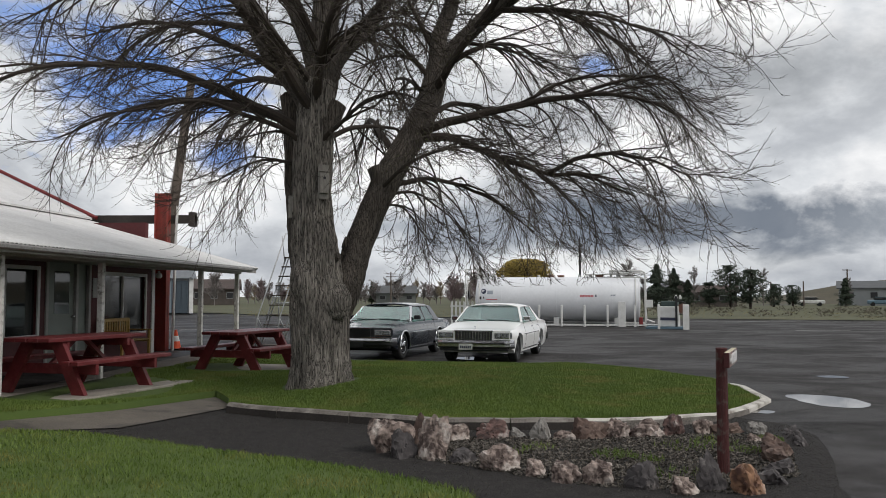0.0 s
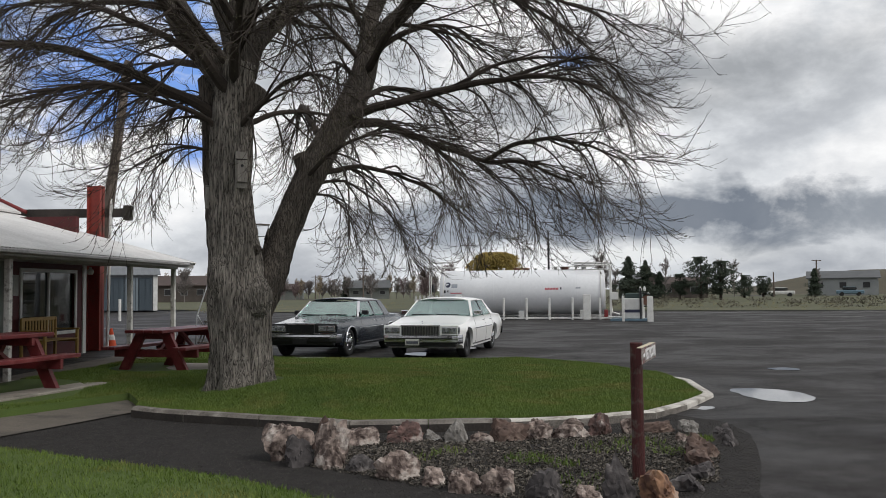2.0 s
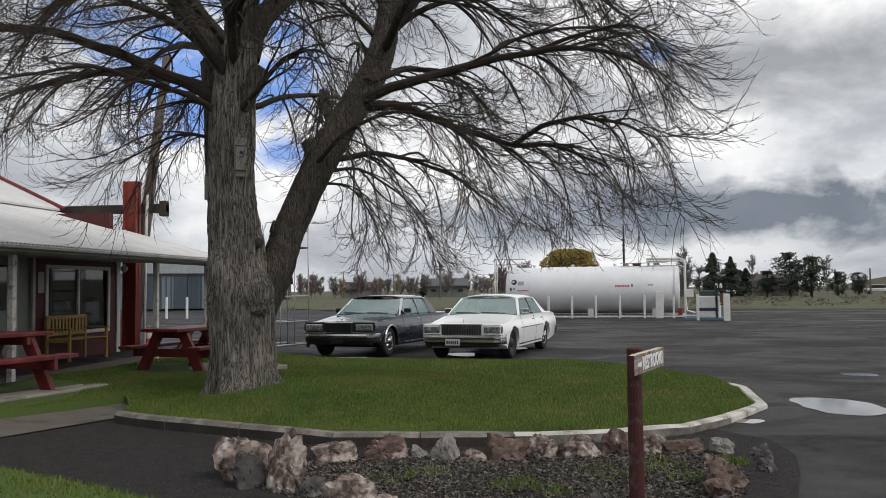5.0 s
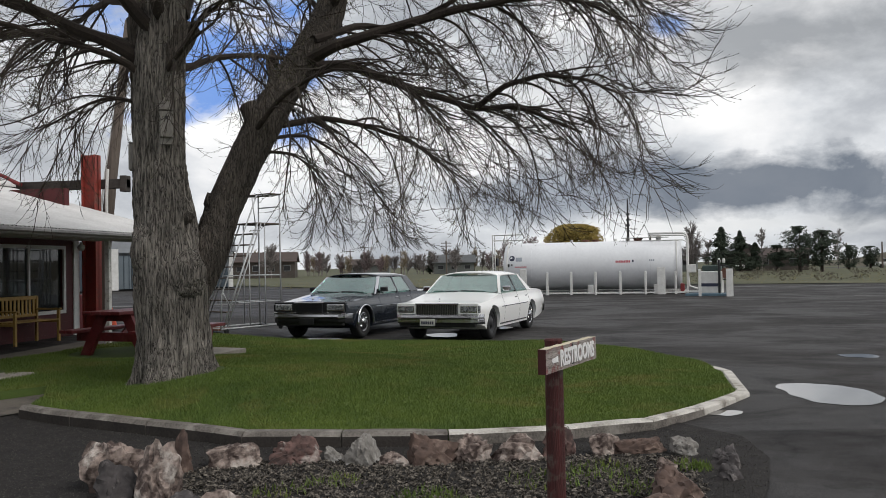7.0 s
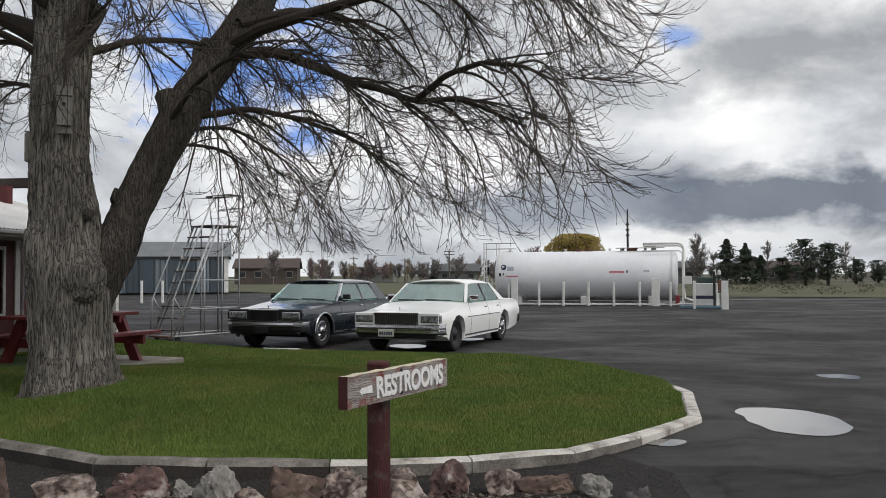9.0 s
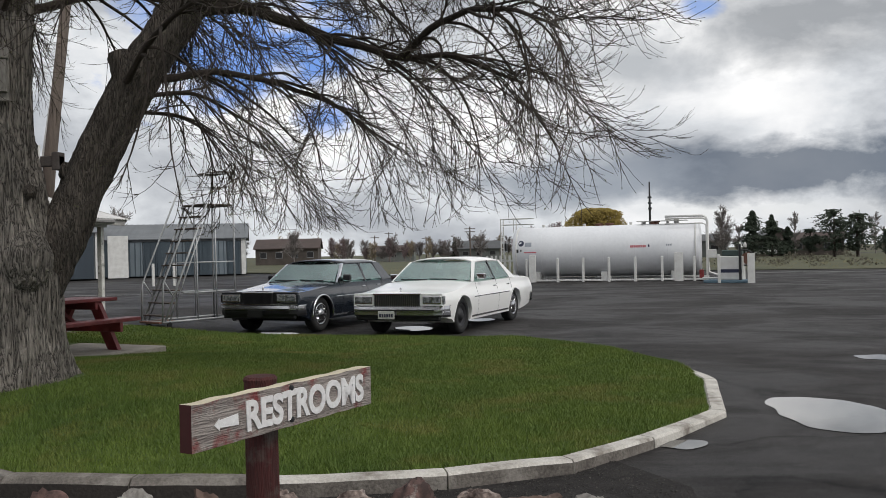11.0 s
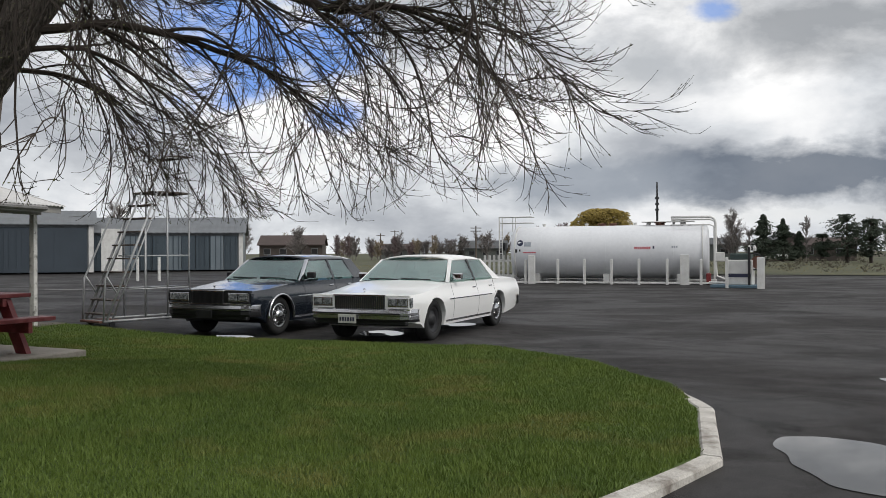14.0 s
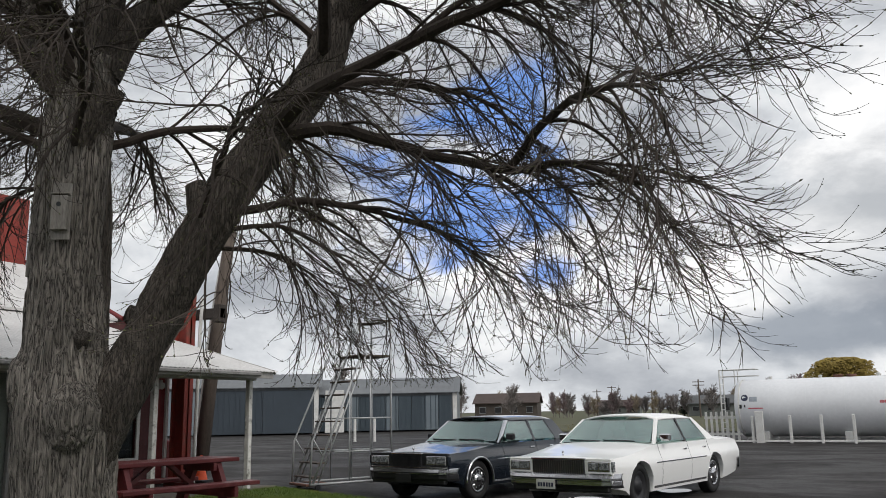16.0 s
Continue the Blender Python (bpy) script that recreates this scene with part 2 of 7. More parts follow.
M_ROOF = mat("porch_roof_sheet", (0.66, 0.65, 0.64), (0.5, 0.49, 0.48), 1.5, 0.5, metal=0.0, fine=20)
M_GALV = mat("galvanised", (0.5, 0.51, 0.52), (0.3, 0.31, 0.32), 6, 0.5, metal=0.35, fine=60)
M_BUMPER = mat("bumper_chrome", (0.62, 0.62, 0.63), (0.48, 0.48, 0.5), 4, 0.22, metal=1.0)
M_CHROME = mat("chrome", (0.75, 0.75, 0.76), (0.6, 0.6, 0.62), 4, 0.12, metal=1.0)
M_WCAR = mat("white_car_paint", (0.88, 0.88, 0.87), (0.84, 0.84, 0.83), 1.5, 0.28, coat=0.6)
M_BCAR = mat("slate_blue_car_paint", (0.014, 0.019, 0.028), (0.01, 0.014, 0.021), 1.5, 0.2, coat=0.7, spec=0.4)
M_TYRE = mat("tyre_rubber", (0.02, 0.02, 0.021), (0.012, 0.012, 0.012), 20, 0.8)
M_BLACK = mat("black_trim_and_shade", (0.022, 0.022, 0.024), (0.014, 0.014, 0.016), 8, 0.4)
M_HANGAR = mat("hangar_steel_blue", (0.07, 0.092, 0.11), (0.045, 0.062, 0.078), 0.6, 0.5, fine=12, stretch=(3, 3, 0.4))
M_GREYWOOD = mat("weathered_wood", (0.34, 0.32, 0.29), (0.17, 0.155, 0.14), 4, 0.9, bump=0.7, fine=30, stretch=(6, 6, 0.6))
M_LENS = mat("lamp_lens", (0.3, 0.31, 0.32), (0.06, 0.065, 0.07), 18, 0.06, lo=0.42, hi=0.58)
M_TAIL = mat("tail_lens", (0.3, 0.02, 0.02), (0.2, 0.015, 0.015), 10, 0.15)
M_PLATE = mat("plate_white", (0.6, 0.6, 0.56), (0.5, 0.5, 0.47), 12, 0.5)
M_INK = mat("dark_ink", (0.03, 0.035, 0.07), None, 12, 0.6)
M_SEAT_BLUE = mat("seat_cloth_pale", (0.2, 0.24, 0.25), (0.14, 0.17, 0.18), 8, 0.9)
M_SEAT_GREY = mat("seat_cloth_grey", (0.16, 0.19, 0.19), (0.1, 0.12, 0.12), 8, 0.9)
M_REDWORN = mat("worn_red_paint", (0.085, 0.019, 0.018), (0.035, 0.012, 0.011), 5, 0.8, bump=0.9, fine=40, stretch=(6, 6, 0.4), third=(0.1, 0.08, 0.07), tscale=9)
M_SIGNWOOD = mat("sign_wood", (0.4, 0.36, 0.33), (0.17, 0.145, 0.135), 5, 0.9, bump=1.0, fine=34, stretch=(0.7, 6, 9), third=(0.2, 0.035, 0.035), tscale=11)
M_PALEWOOD = mat("pale_wood", (0.62, 0.56, 0.42), (0.42, 0.37, 0.28), 6, 0.9, bump=0.5, fine=30, stretch=(0.7, 6, 6))
M_REDDARK = mat("dark_red_end", (0.06, 0.014, 0.014), None, 8, 0.8)
M_LETTER = mat("letter_white", (0.78, 0.78, 0.78), (0.62, 0.6, 0.6), 14, 0.6, bump=0.3, fine=60)
M_ROCK_PINK = mat("rock_pink", (0.34, 0.27, 0.235), (0.06, 0.042, 0.037), 8, 0.88, bump=1.0, fine=22, third=(0.5, 0.45, 0.41), tscale=6, lo=0.42, hi=0.6)
M_ROCK_BROWN = mat("rock_brown", (0.15, 0.1, 0.08), (0.05, 0.034, 0.03), 5, 0.9, bump=1.0, fine=16, third=(0.24, 0.18, 0.15), tscale=6)
M_ROCK_RED = mat("rock_red", (0.17, 0.1, 0.088), (0.05, 0.033, 0.03), 6, 0.9, bump=1.0, fine=20, third=(0.4, 0.36, 0.33), tscale=7, lo=0.4, hi=0.62)
M_ROCK_GREY = mat("rock_grey", (0.27, 0.255, 0.235), (0.13, 0.12, 0.11), 4, 0.9, bump=0.7, fine=30, third=(0.4, 0.39, 0.37), tscale=7)
M_ROCK_DARK = mat("rock_dark", (0.09, 0.08, 0.08), (0.03, 0.027, 0.028), 5, 0.9, bump=1.0, fine=16, third=(0.22, 0.2, 0.19), tscale=6)
M_ROCK_RUST = mat("rock_rust", (0.34, 0.19, 0.11), (0.08, 0.04, 0.03), 5, 0.9, bump=1.0, fine=14, third=(0.42, 0.34, 0.29), tscale=5, lo=0.4, hi=0.6)
M_TABLE = mat("table_red", (0.16, 0.024, 0.026), (0.1, 0.016, 0.018), 4, 0.42, bump=0.25, fine=30, stretch=(3, 0.6, 3), third=(0.2, 0.05, 0.05), tscale=4)
M_YELLOWWOOD = mat("yellow_wood", (0.42, 0.27, 0.075), (0.3, 0.18, 0.05), 5, 0.55, bump=0.2, fine=30)
M_ORANGE = mat("cone_orange", (0.75, 0.1, 0.03), (0.6, 0.075, 0.025), 6, 0.5)
M_SIDING = mat("red_siding", (0.1, 0.018, 0.02), (0.065, 0.013, 0.014), 3, 0.6, bump=0.3, fine=30, third=(0.085, 0.03, 0.03))
M_CURTAIN = mat("curtain", (0.3, 0.3, 0.28), (0.2, 0.2, 0.19), 3, 0.9, stretch=(1, 9, 0.3))
M_DOOR = mat("door_greygreen", (0.26, 0.29, 0.26), (0.2, 0.225, 0.2), 3, 0.5)
M_GREYTRIM = mat("grey_trim", (0.42, 0.41, 0.39), (0.3, 0.29, 0.28), 3, 0.6, fine=20)
M_GUTTER = mat("gutter_metal", (0.36, 0.35, 0.34), (0.22, 0.21, 0.2), 4, 0.45, metal=0.5)
M_POST = mat("post_flaking_white", (0.68, 0.67, 0.64), (0.5, 0.49, 0.46), 4, 0.6, bump=0.4, fine=30, third=(0.2, 0.19, 0.17), tscale=9)
M_REDMAST = mat("mast_red", (0.32, 0.05, 0.035), (0.2, 0.035, 0.028), 3, 0.55, bump=0.3, fine=25, third=(0.16, 0.06, 0.045), tscale=3)
M_BEAM = mat("beam_dark", (0.06, 0.05, 0.045), (0.03, 0.026, 0.023), 4, 0.8, bump=0.5)
M_POLE = mat("pole_wood", (0.15, 0.12, 0.1), (0.08, 0.065, 0.055), 3, 0.9, bump=0.6, fine=25, stretch=(5, 5, 0.3))
M_TREAD = mat("tread_rust", (0.14, 0.11, 0.09), (0.075, 0.06, 0.05), 8, 0.7, metal=0.4, fine=50)
M_RUSTY = mat("rust_brown", (0.22, 0.11, 0.08), (0.13, 0.065, 0.05), 6, 0.8)
M_MARKRED = mat("marking_red", (0.5, 0.1, 0.12), None, 9, 0.6)
M_MARKGREY = mat("marking_grey", (0.33, 0.36, 0.4), None, 9, 0.6)
M_BLUEGREY = mat("blue_grey", (0.13, 0.2, 0.25), (0.09, 0.15, 0.19), 4, 0.6)
M_DKGREEN = mat("pump_green", (0.05, 0.075, 0.07), None, 4, 0.5)
M_HANGARWALL = mat("hangar_side", (0.2, 0.22, 0.235), (0.15, 0.165, 0.178), 0.8, 0.6)
M_HANGAR2 = mat("hangar_grey_panel", (0.19, 0.225, 0.25), (0.14, 0.17, 0.195), 0.7, 0.5)
M_HANGARDARK = mat("hangar_dark_door", (0.05, 0.065, 0.082), (0.038, 0.05, 0.064), 0.6, 0.5)
M_HANGARROOF = mat("hangar_roof", (0.17, 0.18, 0.19), (0.11, 0.118, 0.125), 0.8, 0.6, metal=0.2)
M_LINE = mat("faded_paint_line", (0.36, 0.35, 0.34), (0.18, 0.175, 0.17), 3, 0.8, fine=25)
M_FARBROWN = mat("far_brown_wall", (0.1, 0.083, 0.072), (0.05, 0.042, 0.038), 0.9, 0.9)
M_FARROOF = mat("far_rust_roof", (0.085, 0.062, 0.055), (0.055, 0.043, 0.04), 0.6, 0.9)
M_FARGREEN = mat("far_pale_wall", (0.17, 0.18, 0.17), (0.12, 0.13, 0.12), 0.6, 0.9)
M_FARGREYROOF = mat("far_grey_roof", (0.11, 0.115, 0.12), (0.075, 0.078, 0.082), 0.6, 0.8)
M_FARBLUE = mat("far_grey_blue_wall", (0.29, 0.3, 0.3), (0.21, 0.22, 0.225), 0.6, 0.9)
# needle green is lightened to put distance haze into the colour
M_NEEDLE = mat("needles", (0.04, 0.055, 0.034), (0.02, 0.028, 0.018), 1.2, 0.9)
M_WILLOW = mat("willow_catkins", (0.27, 0.195, 0.04), (0.17, 0.125, 0.03), 1.2, 0.9)
# far bare crowns: twig colours lightened to imitate haze
M_TWIGFAR = mat("far_twigs", (0.25, 0.222, 0.21), (0.16, 0.145, 0.138), 1, 0.9)
M_TWIGTAN = mat("far_twigs_tan", (0.34, 0.28, 0.2), (0.23, 0.19, 0.14), 1, 0.9)
M_TWIGPINK = mat("far_twigs_reddish", (0.25, 0.185, 0.185), (0.17, 0.13, 0.13), 1, 0.9)
M_HILL = mat("hill_grass", (0.085, 0.07, 0.042), (0.045, 0.042, 0.027), 0.08, 0.95, fine=1.5)
M_SAGE = mat("sage", (0.16, 0.145, 0.11), (0.09, 0.085, 0.062), 0.6, 0.95)
M_DRYGRASS = mat("dry_grass", (0.3, 0.26, 0.13), (0.17, 0.16, 0.07), 0.5, 0.95)
M_CHIP = mat("bed_chips", (0.21, 0.185, 0.155), (0.03, 0.026, 0.023), 24, 0.9, fine=70, lo=0.44, hi=0.62)
M_CHIP_DARK = mat("path_chips", (0.12, 0.11, 0.1), (0.022, 0.02, 0.019), 40, 0.9, fine=90)



def glass(name, tint=(0.05, 0.07, 0.07), rough=0.03, alpha=0.5, spec=0.8):
    m, t, p = nodes_of(name)
    p.inputs["Base Color"].default_value = (*tint, 1)
    p.inputs["Roughness"].default_value = rough
    p.inputs["Specular IOR Level"].default_value = spec
    p.inputs["Alpha"].default_value = alpha
    return m


M_GLASS = glass("window_glass", (0.02, 0.025, 0.025), 0.03, 0.75)


def car_glass(name):
    """Tinted clear glass under a mirror gloss."""
    m, t, p = nodes_of(name)
    N, L = t.nodes.new, t.links.new
    clear, gloss, mix, lw, mr = N("ShaderNodeBsdfTransparent"), N("ShaderNodeBsdfGlossy"), N("ShaderNodeMixShader"), N("ShaderNodeLayerWeight"), N("ShaderNodeMapRange")
    clear.inputs[0].default_value = (0.5, 0.66, 0.62, 1)
    gloss.inputs[0].default_value, gloss.inputs[1].default_value = (0.9, 0.95, 0.94, 1), 0.015
    lw.inputs[0].default_value = 0.35
    mr.inputs[3].default_value, mr.inputs[4].default_value = 0.22, 0.75
    L(lw.outputs["Fresnel"], mr.inputs[0]); L(mr.outputs[0], mix.inputs[0])
    L(clear.outputs[0], mix.inputs[1]); L(gloss.outputs[0], mix.inputs[2])
    L(mix.outputs[0], t.nodes["Material Output"].inputs[0])
    return m


M_CARGLASS = car_glass("car_glass")
M_WATER = glass("puddle_water", (0.05, 0.05, 0.05), 0.02, 1.0, 1.0)
M_WATER.node_tree.nodes["Principled BSDF"].inputs["IOR"].default_value = 1.75


# ---- mesh helpers ----
def part(name, bm, material, parent=None, label="", smooth=False):
    """Links a bmesh as one mesh object, under parent if one is given."""
    me = bpy.data.meshes.new(name)
    bm.normal_update()
    bm.to_mesh(me)
    bm.free()
    for m in material if isinstance(material, (list, tuple)) else [material]:
        me.materials.append(m)
    if smooth:
        for f in me.polygons:
            f.use_smooth = True
    ob = new(name, me)
    ob.parent = parent
    if label:
        tagged(ob, label)
    return ob


def empty(name, m, label, category, group="", kind=""):
    e = new(name)
    e.matrix_world = m
    return tagged(e, label, category, group, kind)


def box(bm, x0, x1, y0, y1, z0, z1, bevel=0.0, m=None):
    r = bmesh.ops.create_cube(bm, size=1)
    vs = r["verts"]
    bmesh.ops.transform(bm, matrix=Matrix.Translation(((x0 + x1) / 2, (y0 + y1) / 2, (z0 + z1) / 2)) @ Matrix.Diagonal((x1 - x0, y1 - y0, z1 - z0, 1)), verts=vs)
    if bevel:
        es = list({e for v in vs for e in v.link_edges})
        g = bmesh.ops.bevel(bm, geom=es, offset=bevel, segments=1, affect="EDGES")
        vs = list({v for f in g["faces"] for v in f.verts} | {v for v in vs if v.is_valid})
    if m is not None:
        bmesh.ops.transform(bm, matrix=m, verts=[v for v in vs if v.is_valid])
    return bm


def bx(*a, **k):
    return box(bmesh.new(), *a, **k)


def tube(bm, pts, radii, sides=8, cap=True, squash=None):
    """A tube along pts with a radius at each."""
    pts = [Vector(p) for p in pts]
    if not isinstance(radii, (list, tuple)):
        radii = [radii] * len(pts)
    rings, side = [], None
    for k, p in enumerate(pts):
        d = (pts[min(k + 1, len(pts) - 1)] - pts[max(k - 1, 0)]).normalized()
        if side is None:
            side = d.orthogonal().normalized()
        side = (side - d * side.dot(d)).normalized()
        up = d.cross(side)
        rings.append([bm.verts.new(p + radii[k] * (math.cos(a) * side + math.sin(a) * up)) for a in [2 * math.pi * n / sides for n in range(sides)]])
    for a, b in zip(rings, rings[1:]):
        for n in range(sides):
            bm.faces.new((a[n], a[(n + 1) % sides], b[(n + 1) % sides], b[n]))
    if cap and sides > 2:
        bm.faces.new(rings[0][::-1])
        bm.faces.new(rings[-1])
    return bm


def lathe(bm, profile, sides=24, m=None, closed=False):
    """Turns a profile of (radius, height) round the z axis."""
    rings = []
    for r, z in profile:
        if r < 1e-5:
            rings.append([bm.verts.new((0, 0, z))])
        else:
            rings.append([bm.verts.new((r * math.cos(a), r * math.sin(a), z)) for a in [2 * math.pi * n / sides for n in range(sides)]])
    for a, b in zip(rings, rings[1:]):
        for n in range(sides):
            k = (n + 1) % sides
            q = [a[0] if len(a) == 1 else a[n], a[0] if len(a) == 1 else a[k], b[0] if len(b) == 1 else b[k], b[0] if len(b) == 1 else b[n]]
            u = list(dict.fromkeys(q))
            if len(u) > 2:
                bm.faces.new(u)
    if m is not None:
        bm.verts.ensure_lookup_table()
        bmesh.ops.transform(bm, matrix=m, verts=[v for r in rings for v in r])
    return bm


def inside(x, y, poly):
    hit = False
    for (x0, y0), (x1, y1) in zip(poly, poly[1:] + poly[:1]):
        if (y0 > y) != (y1 > y) and x < (x1 - x0) * (y - y0) / (y1 - y0) + x0:
            hit = not hit
    return hit


def edge_gap(x, y, line):
    best = 1e9
    for (x0, y0), (x1, y1) in zip(line, line[1:]):
        dx, dy = x1 - x0, y1 - y0
        s = max(0.0, min(1.0, ((x - x0) * dx + (y - y0) * dy) / (dx * dx + dy * dy)))
        best = min(best, math.hypot(x - x0 - s * dx, y - y0 - s * dy))
    return best


def rounded(line, times=2, closed=False):
    """Chaikin's corner cutting."""
    for _ in range(times):
        out = [] if closed else [line[0]]
        n = len(line)
        for k in range(n if closed else n - 1):
            a, b = line[k], line[(k + 1) % n]
            out += [tuple(0.75 * p + 0.25 * q for p, q in zip(a, b)), tuple(0.25 * p + 0.75 * q for p, q in zip(a, b))]
        line = out if closed else out + [line[-1]]
    return line


# ---- the ground ----
def smoothstep(a, b, v):
    s = max(0.0, min(1.0, (v - a) / (b - a)))
    return s * s * (3 - 2 * s)


def base_z(x, y):
    """The ground rises gently towards the house."""
    near = 1 - smoothstep(35, 60, y)
    return near * 0.26 * smoothstep(-2.0, -6.5, x)


KERB = [(-2.75, 11.85), (-2.0, 11.55), (-1.0, 11.15), (0.1, 10.68), (0.95, 10.7), (1.85, 10.78), (2.85, 11.08), (3.6, 11.5), (4.17, 12.28), (4.88, 13.48), (5.08, 15.3), (4.9, 16.6), (4.1, 18.2), (2.6, 19.5)]
LAWN = KERB + [(1.2, 20.0), (-0.8, 20.5), (-2.6, 20.8), (-4.2, 20.9), (-5.05, 20.9), (-5.6, 9.2), (-5.0, 9.45), (-4.05, 11.2), (-3.35, 13.2), (-2.95, 12.5)]
FRONT = [(-9, 10.0), (-5.2, 9.5), (-4.4, 9.5), (-3.7, 9.75), (-2.65, 9.5), (-1.8, 9.1), (-0.7, 8.5), (-0.1, 8.05), (0.5, 7.5), (0.7, 6.6), (0.2, 4.5), (-1, 1), (-9, 1)]
STRIP = [(-5.5, 9.25), (-4.35, 9.42), (-3.5, 10.15), (-2.9, 12.1), (-2.9, 12.55), (-3.35, 13.15), (-4.05, 11.2), (-5.0, 9.6)]
GRAVEL = [(-4.4, 9.4), (-3.5, 10.1), (-2.88, 12.05), (-2.7, 11.9)] + KERB[1:8] + [(3.9, 11.85), (4.36, 11.2), (4.38, 10.4), (4.2, 9.7), (3.95, 8.9), (3.55, 7.85), (3.3, 6.5), (2.9, 4.0), (2.0, 1.0), (-1, 1), (0.2, 4.5), (0.7, 6.6), (0.5, 7.5), (-0.1, 8.05), (-0.7, 8.5), (-1.8, 9.1), (-2.65, 9.45), (-3.7, 9.7)]
BED = [(-0.35, 9.1), (0.1, 9.9), (0.6, 10.15), (1.9, 10.05), (3.0, 10.4), (3.75, 10.4), (3.75, 9.4), (3.35, 8.2), (2.6, 7.55), (1.6, 7.7), (0.9, 8.15)]


def lawn_z(x, y):
    gap = min(edge_gap(x, y, KERB), edge_gap(x, y, STRIP[3:8]))
    return base_z(x, y) + 0.04 + 0.07 * math.exp(-gap) * (1 - 0.9 * smoothstep(3.0, 4.8, x)) + 0.27 * smoothstep(4.6, 0.6, math.hypot(x + 1.3, y - 13.9)) * smoothstep(0.0, 1.8, gap)


def front_z(x, y):
    return base_z(x, y) + 0.06 - 0.05 * smoothstep(0.3, 0.0, edge_gap(x, y, FRONT + FRONT[:1]))


def gravel_z(x, y):
    return base_z(x, y) + 0.012


def sheet(name, poly, zf, step, material, label, category, lift=0.0, skirt=0.0):
    """A ground sheet cut to an outline, following a height function."""
    bm = bmesh.new()
    vs = [bm.verts.new((x, y, 0)) for x, y in poly]
    es = [bm.edges.new((a, b)) for a, b in zip(vs, vs[1:] + vs[:1])]
    bmesh.ops.triangle_fill(bm, edges=es, use_beauty=True)
    xs, ys = [p[0] for p in poly], [p[1] for p in poly]
    for axis, lo, hi in ((0, min(xs), max(xs)), (1, min(ys), max(ys))):
        v = lo + step
        while v < hi:
            no = (1, 0, 0) if axis == 0 else (0, 1, 0)
            co = (v, 0, 0) if axis == 0 else (0, v, 0)
            bmesh.ops.bisect_plane(bm, geom=bm.verts[:] + bm.edges[:] + bm.faces[:], plane_co=co, plane_no=no)
            v += step
    for v in bm.verts:
        v.co.z = zf(v.co.x, v.co.y) + lift
    for f in bm.faces:
        f.normal_update()
        if f.normal.z < 0:
            f.normal_flip()
    if skirt:
        rim = bmesh.ops.extrude_edge_only(bm, edges=[e for e in bm.edges if len(e.link_faces) == 1])
        for v in rim["geom"]:
            if isinstance(v, bmesh.types.BMVert):
                v.co.z -= skirt
    ob = part(name, bm, material, smooth=True)
    return tagged(ob, label, category, kind="structure")


def field_z(x, y):
    return 0.04 + 0.1 * noise.noise((x * 0.08, y * 0.08, 0))


def ground():
    bm = bmesh.new()
    xs = [-3000, -900, -300, -120, -60, -30, -16] + [-12 + 0.5 * k for k in range(41)] + [10, 14, 20, 30, 60, 120, 300, 900, 3000]
    ys = [-3000, -600, -100, -30, -10] + [-4 + 1.0 * k for k in range(31)] + [32, 40, 50, 60, 75, 100, 160, 300, 900, 3000]
    g = [[bm.verts.new((x, y, base_z(x, y))) for x in xs] for y in ys]
    for a, b in zip(g, g[1:]):
        for k in range(len(xs) - 1):
            bm.faces.new((a[k], a[k + 1], b[k + 1], b[k]))
    ob = part("ground", bm, M_ASPHALT, smooth=True)
    tagged(ob, "dark worn asphalt apron, damp in patches", "asphalt ground", kind="structure")
    sheet("field", [(-900, 100), (-60, 100), (-23, 76), (-14, 66), (3, 62), (14, 60), (27, 56), (60, 52), (900, 48), (900, 2500), (-900, 2500)], field_z, 60, M_FIELD, "dry rough grass field with weeds beyond the asphalt", "field")
    sheet("lawn", LAWN, lawn_z, 0.4, M_LAWN, "raised mown green lawn inside a kerb", "lawn", skirt=0.25)
    sheet("front_lawn", FRONT, front_z, 0.5, M_LAWN, "mown green grass beside the gravel path", "lawn", skirt=0.15)
    sheet("gravel_path", GRAVEL, gravel_z, 0.7, M_GRAVEL, "dark grey fine gravel path round the rock bed", "gravel")
    sheet("concrete_path", STRIP, lambda x, y: base_z(x, y) + 0.02, 0.6, M_SLAB, "worn tan concrete strip between grass and gravel", "path")
    for k, poly in enumerate(([(5.37, 14.33), (5.42, 13.6), (5.5, 13.05), (5.75, 12.83), (6.15, 12.9), (6.4, 13.4), (6.3, 14.2), (5.75, 14.52)],
                              [(4.2, 12.35), (4.48, 12.15), (4.72, 12.5), (4.42, 12.55)],
                              [(7.2, 17.76), (7.3, 17.25), (7.8, 17.2), (7.85, 17.75)],
                              [(-0.14, 22.32), (0.31, 22.7), (0.78, 22.43), (0.84, 21.71), (0.32, 21.45)],
                              [(1.12, 24.15), (1.68, 24.62), (1.94, 23.98), (1.45, 23.55)],
                              [(-2.75, 21.1), (-2.15, 20.9), (-1.55, 21.0), (-1.65, 21.4), (-2.45, 21.45)])):
        p = rounded(poly, 3, True)
        p = [(x + 0.05 * noise.noise((4 * x, 4 * y, k)), y + 0.05 * noise.noise((4 * x, 4 * y, 9 + k))) for x, y in p]
        sheet("puddle", p, base_z, 5, M_WATER, "shallow rain puddle mirroring the bright sky", "puddle", 0.006)


ground()


def mesh_of(name, verts, faces, material, parent=None, label="", kind=""):
    me = bpy.data.meshes.new(name)
    me.from_pydata(verts, [], faces)
    me.materials.append(material)
    me.update()
    ob = new(name, me)
    ob.parent = parent
    return tagged(ob, label, kind=kind)


